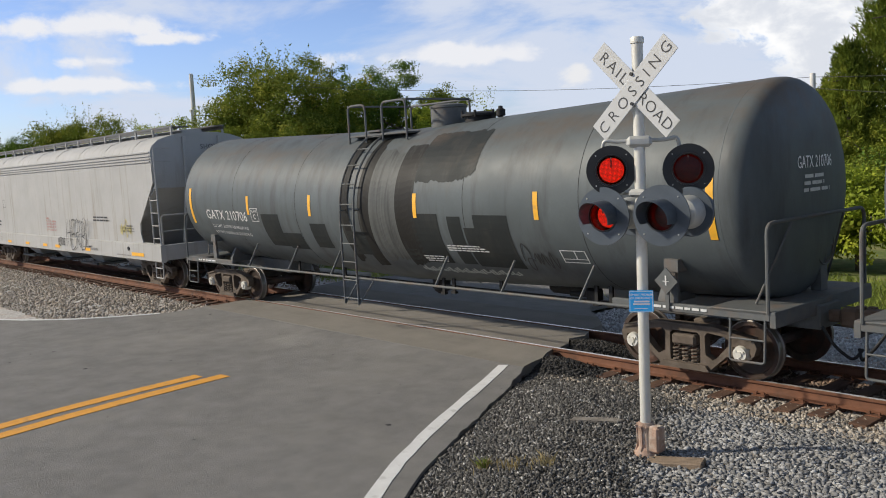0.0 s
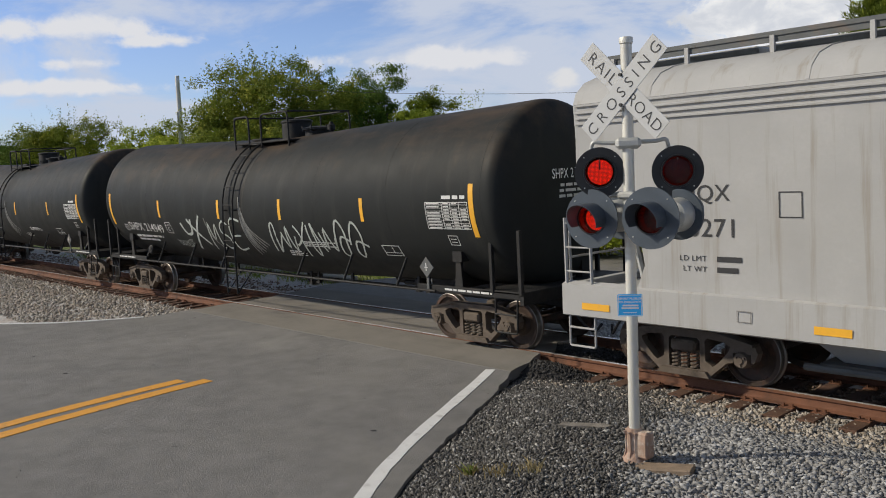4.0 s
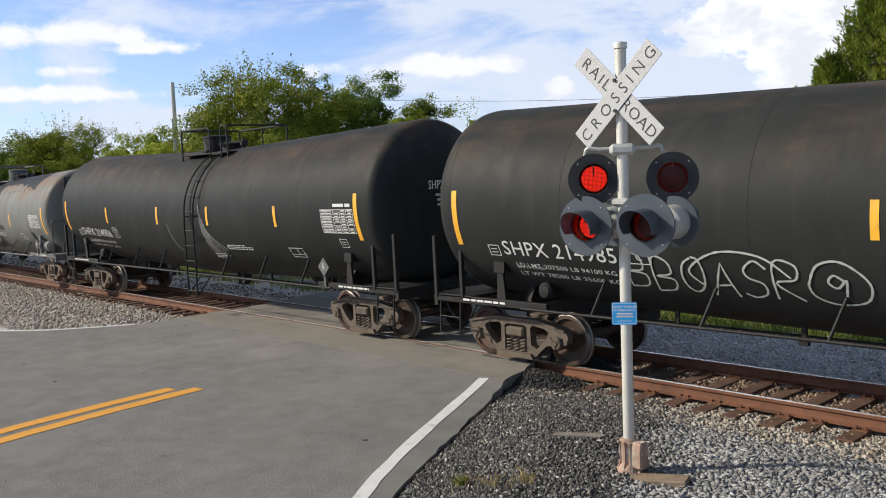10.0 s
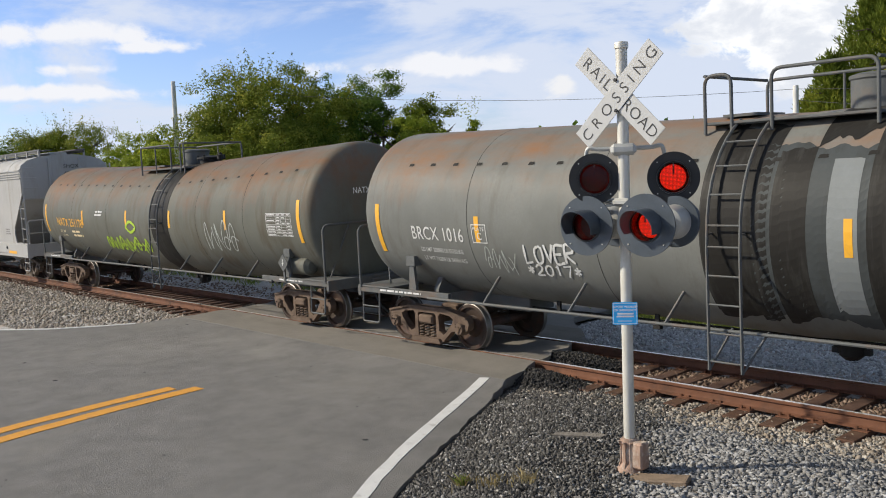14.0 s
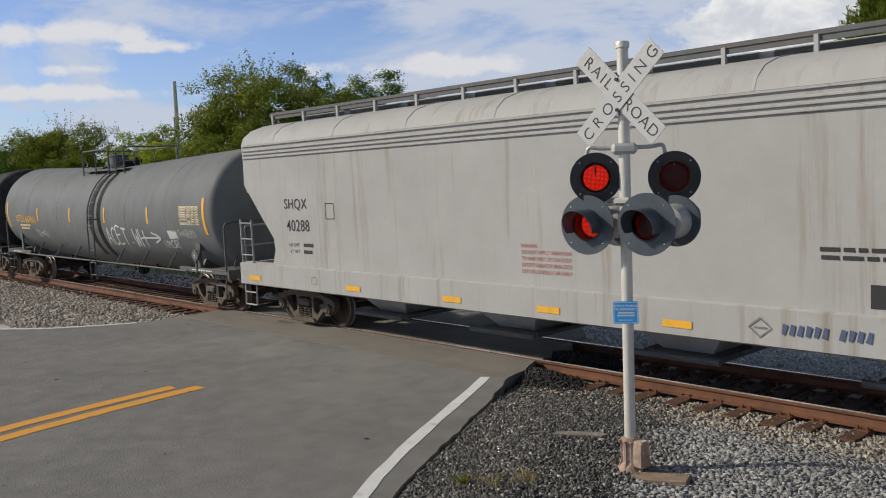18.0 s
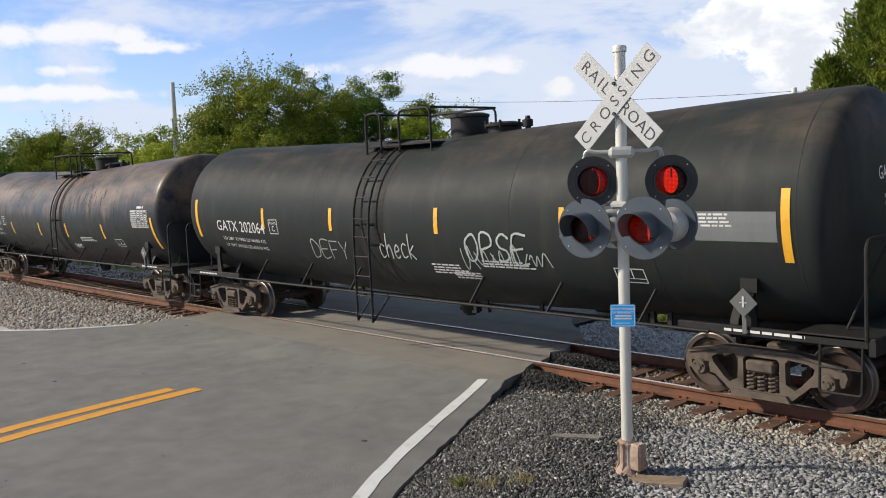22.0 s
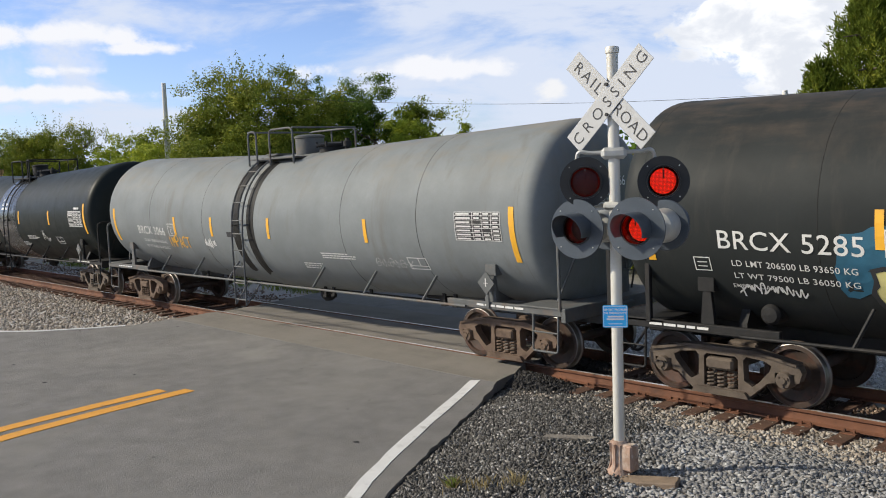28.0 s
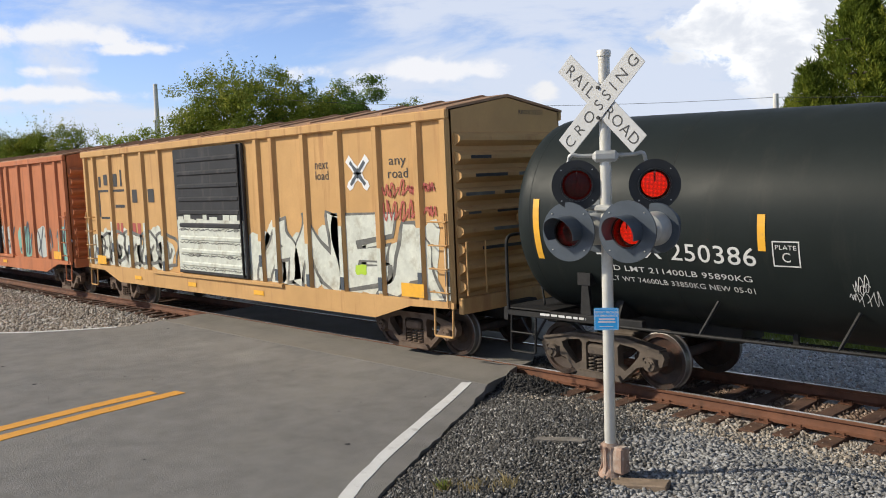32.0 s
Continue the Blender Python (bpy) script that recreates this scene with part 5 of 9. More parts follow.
    # hand brake wheel on the leading end
    part("brake_wheel", cached("brake_wheel", lambda: Geo().pipe([(8.22, 0.55 + 0.26 * math.cos(a), 1.75 + 0.26 * math.sin(a)) for a in [k * math.pi / 8 for k in range(17)]], 0.016, n=6)
                               .pipe([(8.22, 0.29, 1.75), (8.22, 0.81, 1.75)], 0.012, n=6).pipe([(8.22, 0.55, 1.49), (8.22, 0.55, 2.01)], 0.012, n=6).box(8.05, 8.2, 0.45, 0.65, 1.1, 1.8)), iron, car)
    # ladder, with splayed feet
    for y in (-1, 1):
        flip = Matrix.Identity(4) if y < 0 else pose(0, 0, 0, 0, 0, 180)
        lx = ladder if y < 0 else -ladder
        lad = part("ladder", cached(("ladder", r, h), lambda: Geo().pipe(ladder_path(r, h, -0.23), 0.022, n=6).pipe(ladder_path(r, h, 0.23), 0.022, n=6)
                                    .pipe([(-0.23, -(r + 0.13), 0.5), (-0.05, -(r * 0.9), 1.02)], 0.016, n=6).pipe([(0.23, -(r + 0.13), 0.5), (0.45, -(r * 0.9), 1.02)], 0.016, n=6)
                                    .pipe([(-0.23, -(r + 0.13), h), (-0.23, -r, h)], 0.014, n=6).pipe([(0.23, -(r + 0.13), h), (0.23, -r, h)], 0.014, n=6)), iron, car, at=flip @ pose(lx, 0, 0))
        path_ = ladder_path(r, h, 0)
        zs = [0.62 + 0.37 * k for k in range(6)]
        for z in zs:
            if z < h - 0.1:
                part("rung", cached("rung", lambda: Geo().ring((-0.23, 0, 0), (0.23, 0, 0), 0.014, n=6)), iron, lad, at=pose(0, -(r + 0.13), z))
        for d in (4, 18, 32, 46, 60):
            a = math.radians(d)
            part("rung", MESHES["rung"], iron, lad, at=pose(0, -(r + 0.115) * math.cos(a), h + (r + 0.115) * math.sin(a)))
    # strips beside the ladder: its cast shadow painted in together with grime
    part("ladder_stain", ragged(ladder - 0.42, ladder - 0.12, h - 1.25, h + 1.75, rng, lay(0.003)), grime_shadow, shell, "dark grime beside the ladder")
    part("ladder_stain", ragged(ladder + 0.2, ladder + 0.5, h - 1.35, h + 1.7, rng, lay(0.003)), grime_shadow, shell, "dark grime beside the ladder")
    if style == "post":
        for u in (-7.03, 6.85):
            part("stencil", bars(frame_rects(u, u + 0.24, 1.80, 2.0, 0.014) + [(u + 0.05, u + 0.19, 1.92, 1.935), (u + 0.05, u + 0.19, 1.86, 1.875)], skin), decal_white, car)
        part("lettering", words("EMPTY LOAD", -6.55, -5.98, 1.56, 0.06, skin, 0.0), decal_white, car)["kind"] = "stuff"
        part("air_reservoir", cached("end_reservoir", lambda: Geo().lathe([(-1.2, 0.0), (-1.19, 0.10), (-1.15, 0.135), (-0.5, 0.135)], "y", (-6.15, 0, 1.26), n=20)), iron, car, "round-ended air reservoir")
        # pale scrapes where the ladder has chafed
        scr = [[(ladder + 0.32 + 0.1 * i, h - 0.15 - 0.15 * i), (ladder + 0.42 + 0.12 * i, h - 0.55 - 0.1 * i), (ladder + 0.62 + 0.12 * i, h - 0.95 - 0.05 * i)] for i in range(3)] + [[(ladder + 0.28 + 0.05 * i, h + 0.3 - 0.12 * i), (ladder + 0.36 + 0.07 * i, h - 0.5), (ladder + 0.6 + 0.12 * i, h - 1.15 + 0.06 * i)] for i in range(6)] + [[(ladder - 1.5, h - 0.2), (ladder - 1.35, h - 0.7), (ladder - 1.1, h - 1.0)]]
        part("scraped_paint", ribbon([curve_through(q) for q in scr], 0.035, lay(0.006)), scraped, shell, "pale scraped paint")["kind"] = "stuff"
    if wrap:
        x_a, x_b, wmat = wrap
        part("wrap_band", sheared(Geo().lathe([(x_a, r + 0.002), (x_a, r + 0.006), *[(x_a + (x_b - x_a) * q / 8, r + 0.006) for q in range(1, 8)], (x_b, r + 0.006), (x_b, r + 0.002)], "x", (0, 0, h), n=72, closed=True), SLOPE), wmat, shell, "differently painted band round the tank")
    # walkway and guard rails on top
    top = h + r
    p0, p1 = plat
    part("walkway", Geo().box(p0, p1, -0.86, -0.40, top - 0.10, top - 0.06, 0.008).box(p0, p1, 0.40, 0.86, top - 0.10, top - 0.06, 0.008).box(p0, p0 + 0.5, -0.4, 0.4, top + 0.01, top + 0.05), iron, car, "steel grating walkway")
    gap0, gap1 = ladder - 0.28, ladder + 0.28
    zr = top + 0.56
    for y in (-0.86, 0.86):
        for a, b in (((p0, gap0), (gap1, p1)) if y < 0 else ((p0, p1),)):
            part("guard_rail", Geo().pipe([(a, y, top - 0.22), (a, y, zr), (b, y, zr), (b, y, top - 0.22)], 0.024, bend=0.14), iron, car)
            if b - a > 1.6:
                part("rail_post", Geo().ring(((a + b) / 2, y, top - 0.2), ((a + b) / 2, y, zr), 0.02, n=8), iron, car)
    for x in (p0, p1):
        part("guard_rail", Geo().pipe([(x, -0.86, zr), (x, 0.86, zr)], 0.022), iron, car)
    part("valve_housing", Geo().lathe([(top - 0.1, dome_r), (top + 0.34, dome_r), (top + 0.36, dome_r + 0.02), (top + 0.40, dome_r + 0.02), (top + 0.43, dome_r * 0.8), (top + 0.44, 0.0)], "z", (dome, 0.0, 0), n=28), iron if style != "grey" else body, car, "round protective valve housing")
    part("manway", Geo().lathe([(top - 0.08, 0.30), (top + 0.12, 0.30), (top + 0.13, 0.37), (top + 0.17, 0.37), (top + 0.21, 0.2), (top + 0.22, 0.0)], "z", (dome + 0.95, -0.05, 0), n=24), black_iron, car, "bolted manway cover")
    for k in range(6):
        a = 2 * math.pi * k / 6
        part("manway_bolt", cached("manway_bolt", lambda: Geo().ring((0, 0, 0), (0, 0, 0.13), 0.025, n=8)), black_iron, car, at=pose(dome + 0.95 + 0.35 * math.cos(a), -0.05 + 0.35 * math.sin(a), top + 0.1))
    part("relief_valve", Geo().lathe([(top - 0.03, 0.05), (top + 0.08, 0.05), (top + 0.09, 0.09), (top + 0.2, 0.09), (top + 0.22, 0.05), (top + 0.27, 0.04)], "z", (dome + 1.55, -0.1, 0), n=12), black_iron, car)
    # reflector stripes
    zc = mark_h - 0.07 - stripe_low
    for x in (-half + 0.10, half - (0.29 if style == "post" else 0.20)):
        part("reflector", bars([(x, x + 0.115, zc - 0.47, zc + 0.45)], skin), stripe, car)
    for x in stripes:
        part("reflector", bars([(x, x + 0.10, zc - 0.22, zc + 0.23)], skin), stripe, car)
    # stencils
    for kind, *a in marks:
        mat = a[-1]
        if kind == "text":
            part("lettering", words(*a[:5], skin, 0.004, SLOPE if a[1] > 0 else -SLOPE), mat, car)["kind"] = "stuff"
        elif kind == "head":
            part("lettering", words(*a[:5], on_head(r, head_h, half, HEAD)), head_white if mat == decal_white else mat, car)["kind"] = "stuff"
        elif kind == "print":
            part("stencil", bars(small_print(*a[:-1], rng), skin), mat, car)["kind"] = "stuff"
        elif kind == "head_print":
            part("stencil", bars(small_print(*a[:-1], rng), on_head(r, head_h, half, HEAD)), mat, car)["kind"] = "stuff"
        elif kind == "table":
            part("data_panel", bars(table_rects(*a[:-1], rng), skin), mat, car, "stencilled data panel")
        elif kind == "box":
            part("stencil", bars(frame_rects(*a[:-1]), skin), mat, car)
        elif kind == "fill":
            part("paint_patch", bars([tuple(a[:-1])], lay(0.004)), mat, car)
        elif kind == "tag":
            u0, u1, v0, v1, n, w = a[:-1]
            part("sprayed_tag", ribbon(tag_strokes(u0, u1, v0, v1, n, rng), w, lay(0.012)), mat, car, "sprayed graffiti tag")["kind"] = "stuff"
        elif kind == "scrawl":
            word, u0, u1, v0, v1, w = a[:-1]
            part("sprayed_word", ribbon(scrawl(word, u0, u1, v0, v1, rng), w, lay(0.012)), mat, car, "hand-sprayed graffiti word")["kind"] = "stuff"
        elif kind == "piece":
            u0, u1, v0, v1, n, w = a[:-1]
            graffiti_piece(car, u0, u1, v0, v1, n, None, mat, lay(0.008), lay(0.012), rng, w, label="sprayed outline graffiti")
        elif kind == "line":
            pts, w = a[:-1]
            part("sprayed_tag", ribbon([curve_through(q) if len(q) > 2 else q for q in pts], w, lay(0.012)), mat, car, "sprayed graffiti")["kind"] = "stuff"
    for s in (-1, 1):
        part("sill_stencil", bars(small_print(s * 7.2 - 0.6, s * 7.2 + 0.6, 1.03, 1, 0.035, rng), on_wall(-1.424)), decal_white, car)["kind"] = "stuff"
    if diamond:
        d = 0.19
        dx = diamond
        pl = part("placard_holder", cached(("placard", dx), lambda: Geo().prism([(dx - d, 1.42), (dx, 1.42 - d), (dx + d, 1.42), (dx, 1.42 + d)], "y", -1.47, -1.455).box(dx - 0.03, dx + 0.03, -1.455, -1.43, 1.02, 1.5)), grey_iron, car, "diamond placard holder")
        part("placard_border", bars([(dx - 0.012, dx + 0.012, 1.36, 1.50), (dx - 0.05, dx + 0.05, 1.415, 1.425)], on_wall(-1.474)), decal_white, pl)
    if extras:
        extras(car, shell, lay, rng)
    return car


def stock_marks(head_words=None, mark=None, u0=-6.75, u1=-4.5, v=1.98, cap=0.24, ink=None, table=True, head_cap=0.17, load=None, head_u=-0.35, plate="C"):
    ink = ink or decal_white
    out = []
    if mark:
        out.append(("text", mark, u0, u1, v, cap, ink))
        out.append(("box", u1 + 0.22, u1 + 0.56, v - 0.02, v + 0.30, 0.016, ink))
        out.append(("text", "PLATE", u1 + 0.26, u1 + 0.52, v + 0.195, 0.055, ink))
        out.append(("text", plate, u1 + 0.34, u1 + 0.44, v + 0.04, 0.12, ink))
    if load:
        for k, line in enumerate(load):
            out.append(("text", line, u0 + 0.15, u1 - 0.1, v - 0.23 - 0.18 * k, 0.085, ink))
    else:
        out.append(("print", u0 + 0.1, u1 - 0.2, v - 0.2, 2, 0.07, ink))
    if head_words:
        out.append(("head", head_words, head_u, head_u + 1.0, 2.90, head_cap, ink))
        out.append(("head_print", head_u + 0.15, head_u + 0.95, 2.76, 3, 0.05, ink))
    if table:
        out.append(("table", 6.42, 7.50, 2.12, 2.60, 9, ink))
        out.append(("print", 6.85, 7.45, 2.65, 1, 0.06, ink))
    out += [("print", 2.2, 3.4, 1.72, 3, 0.026, ink), ("box", 4.85, 5.36, 1.48, 1.74, 0.018, ink), ("fill", 5.13, 5.15, 1.55, 1.73, ink), ("fill", 4.87, 5.34, 1.55, 1.565, ink), ("print", 1.4, 2.1, 1.45, 3, 0.03, ink)]
    return out

# ---- paints of the cars ----
def car_paint(name, color, rough=0.42, dirt=None, amount=0.35, rust=None, vary=0.14, stretch=(1.6, 1, 0.22), spec=0.1):
    return material(name, color, rough, 0.0, vary=vary, scale=1.1, fine=22, bump=0.06, dirt=dirt, dirt_amount=amount, dirt_scale=1.6, dirt_stretch=stretch, rust_or_sheen_top=rust, spec=spec)


seam_dark = car_paint("weld_seam_grime", (0.030, 0.030, 0.029), 0.6, (0.06, 0.055, 0.05), 0.4)
TOPRUST = (0.11, 0.085, 0.066)
black_a = car_paint("tank_black_a", (0.0300, 0.0318, 0.0312), 0.55, (0.0430, 0.0430, 0.0405), 0.4, ((0.085, 0.062, 0.045), 3.2, 4.0, 0.68))
black_b = car_paint("tank_black_b", (0.0319, 0.0356, 0.0356), 0.52, (0.0502, 0.0489, 0.0452), 0.4, (TOPRUST, 3.1, 4.0, 0.5))
black_c = car_paint("tank_black_c", (0.0186, 0.0236, 0.0229), 0.45, (0.0289, 0.0319, 0.0291), 0.25, spec=0.12)
dark_grey = car_paint("tank_dark_grey", (0.1050, 0.1204, 0.1257), 0.5, (0.0706, 0.0740, 0.0757), 0.5, ((0.1162, 0.0929, 0.0732), 2.9, 3.9, 0.6), spec=0.25)
grey_rust = car_paint("tank_grey_rust", (0.1955, 0.2001, 0.1863), 0.5, (0.1472, 0.1380, 0.1196), 0.4, ((0.2645, 0.1495, 0.0862), 2.7, 3.6, 0.75))
grey_olive = car_paint("tank_grey_olive", (0.1568, 0.1590, 0.1366), 0.5, (0.1176, 0.1008, 0.0739), 0.5, ((0.2240, 0.1176, 0.0650), 2.55, 3.5, 0.9))
grey_plain = car_paint("tank_grey", (0.1915, 0.2032, 0.2061), 0.55, (0.1645, 0.1681, 0.1645), 0.4, ((0.2266, 0.2156, 0.1938), 3.1, 4.0, 0.5), spec=0.08)
grey_light = car_paint("tank_light_grey", (0.2228, 0.2409, 0.2455), 0.55, (0.1877, 0.1877, 0.1799), 0.35, ((0.2581, 0.2346, 0.1955), 2.9, 3.9, 0.55))
# bronze reflection on the upper flank, painted into the colour above mid-height
grey_brown = car_paint("tank_dark_bronze", (0.0255, 0.0306, 0.0340), 0.42, (0.0382, 0.0391, 0.0382), 0.4, ((0.2125, 0.1462, 0.1020), 2.35, 3.0, 0.95), spec=0.25)
silver_wrap = material("glossy_black_band", (0.022, 0.024, 0.028), 0.24, 0.0, vary=0.2, scale=2, fine=30, bump=0.03, dirt=(0.10, 0.105, 0.11), dirt_amount=0.25, dirt_scale=1.2, dirt_stretch=(2, 1, 0.3), spec=1.0)
sooty = car_paint("tank_sooty_band", (0.0290, 0.0275, 0.0254), 0.5, (0.0616, 0.0616, 0.0580), 0.4, stretch=(2.5, 1, 0.2))
hopper_white = car_paint("hopper_white", (0.4288, 0.4237, 0.4135), 0.55, (0.3063, 0.2757, 0.2297), 0.3, vary=0.09, stretch=(3, 1, 0.15))
hopper_end = car_paint("hopper_end_grey", (0.4140, 0.4185, 0.4140), 0.6, (0.3240, 0.3015, 0.2700), 0.3, vary=0.08)
box_yellow = car_paint("boxcar_yellow", (0.60, 0.36, 0.155), 0.6, (0.42, 0.22, 0.10), 0.35, vary=0.12, stretch=(3, 1, 0.2))
box_orange = car_paint("boxcar_orange", (0.5206, 0.1953, 0.0946), 0.6, (0.3368, 0.1384, 0.0774), 0.4, vary=0.15, stretch=(3, 1, 0.2))
box_door = car_paint("boxcar_door_black", (0.0487, 0.0487, 0.0511), 0.5, (0.0974, 0.0914, 0.0853), 0.35)
box_roof = car_paint("boxcar_roof", (0.42, 0.25, 0.15), 0.7, (0.26, 0.17, 0.11), 0.5)

soot_grey = car_paint("tank_soot_grey", (0.070, 0.078, 0.080), 0.5, (0.045, 0.045, 0.043), 0.5)
scraped = material("scraped_paint", (0.20, 0.20, 0.19), 0.7, vary=0.3, scale=8, bump=0.0)
W, O = decal_white, decal_orange
# one dark colour for grime and the ladder's painted shadow
grime_shadow = car_paint("ladder_grime", (0.0280, 0.0273, 0.0259), 0.55, (0.0665, 0.0651, 0.0616), 0.45, stretch=(4.0, 1, 0.15))
faded_yellow = material("spray_faded_yellow", (0.52, 0.45, 0.20), 0.7, vary=0.2, scale=6, bump=0.0)
decal_blue = material("stencil_blue_grey", (0.08, 0.11, 0.20), 0.7, vary=0.1, bump=0.0)
decal_dim = material("stencil_dim", (0.22, 0.21, 0.20), 0.7, vary=0.1, bump=0.0)


def ragged(u0, u1, v0, v1, rng, place):
    """One sheet of spilt paint or soot, its upper and lower edges ending unevenly like runs."""
    n, m = max(4, int((u1 - u0) / 0.05)), max(3, int((v1 - v0) / 0.12))
    g_, lo, hi = Geo(), v0, v1
    for k in range(n + 1):
        lo = v0 + min(max(lo - v0 + rng.uniform(-0.07, 0.07), 0), 0.3 * (v1 - v0))
        hi = v1 - min(max(v1 - hi + rng.uniform(-0.05, 0.05), 0), 0.22 * (v1 - v0))
        g_.v += [place(u0 + (u1 - u0) * k / n, lo + (hi - lo) * q / m) for q in range(m + 1)]
    g_.f = [(k * (m + 1) + q, (k + 1) * (m + 1) + q, (k + 1) * (m + 1) + q + 1, k * (m + 1) + q + 1) for k in range(n) for q in range(m)]
    return g_.mesh("spill", smooth=0, recalc=False)


tank_car(4.0, 1.55, 2.5, dark_grey, grey_iron, stock_marks(), "dark grey tank car coupled ahead", seed=40)


def patches(car, shell, lay, rng):
    sk, up_ = lay(0.004), lay(0.008)
    for u0, u1, v0, v1 in ((-4.1, -3.35, 1.45, 2.3), (-3.35, -2.6, 1.4, 1.85), (-2.1, -1.5, 1.5, 2.05), (-0.75, -0.15, 1.4, 2.0), (1.35, 2.15, 1.3, 2.3), (2.35, 2.75, 1.3, 2.3), (2.75, 3.9, 1.25, 2.05), (3.1, 3.9, 2.05, 2.3), (0.95, 1.35, 1.25, 1.6)):
        g_ = bars([(u0 + rng.uniform(-0.05, 0.05), u1, v0, v1 + rng.uniform(-0.05, 0.05))], sk)
        part("paint_patch", g_, black_b, shell, "darker repainted patch")
    for q in ((-0.15, 0.12, 1.1, 3.9), (0.95, 1.5, 1.1, 3.75)):
        part("paint_patch", ragged(*q, rng, sk), sooty, shell, "sooty run from the manway")
    part("paint_patch", ragged(1.5, 3.1, 2.9, 4.05, rng, sk), black_b, shell, "dark sooty crown beside the ladder")
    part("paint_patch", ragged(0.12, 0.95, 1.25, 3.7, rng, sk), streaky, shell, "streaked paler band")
    runs = []
    for k in range(34):
        u = 1.1 + 0.075 * k
        runs.append([(u, 1.13 + 0.05 * math.sin(k * 2.1)), (u + 0.03, 1.05 - rng.uniform(0, 0.07))])
    part("white_runoff", ribbon(runs, 0.05, up_), paint_pale, shell, "dried white drips along the belly")["kind"] = "stuff"
    part("chalk_drawing", ribbon(tag_strokes(4.0, 4.7, 1.2, 1.75, 3, rng), 0.02, up_), decal_black, shell)


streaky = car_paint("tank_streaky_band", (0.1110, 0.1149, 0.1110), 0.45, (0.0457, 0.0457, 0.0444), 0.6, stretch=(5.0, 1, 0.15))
tank_car(-13.99, 1.56, 2.55, dark_grey, grey_iron, stock_marks("GATX 210706", "GATX 210706", -6.85, -4.8, 2.12, 0.24, load=("LD LMT 207700 LB 94200 KG", "LT WT 78300 LB 35500 KG")),
         "dark grey weathered tank car with sooty patches and white lettering", plat=(-1.33, 0.6), dome=0.9, stripes=(-4.73, -2.06, 1.49, 4.51), drop=0.15, seed=3, extras=patches, caps=galvanized)


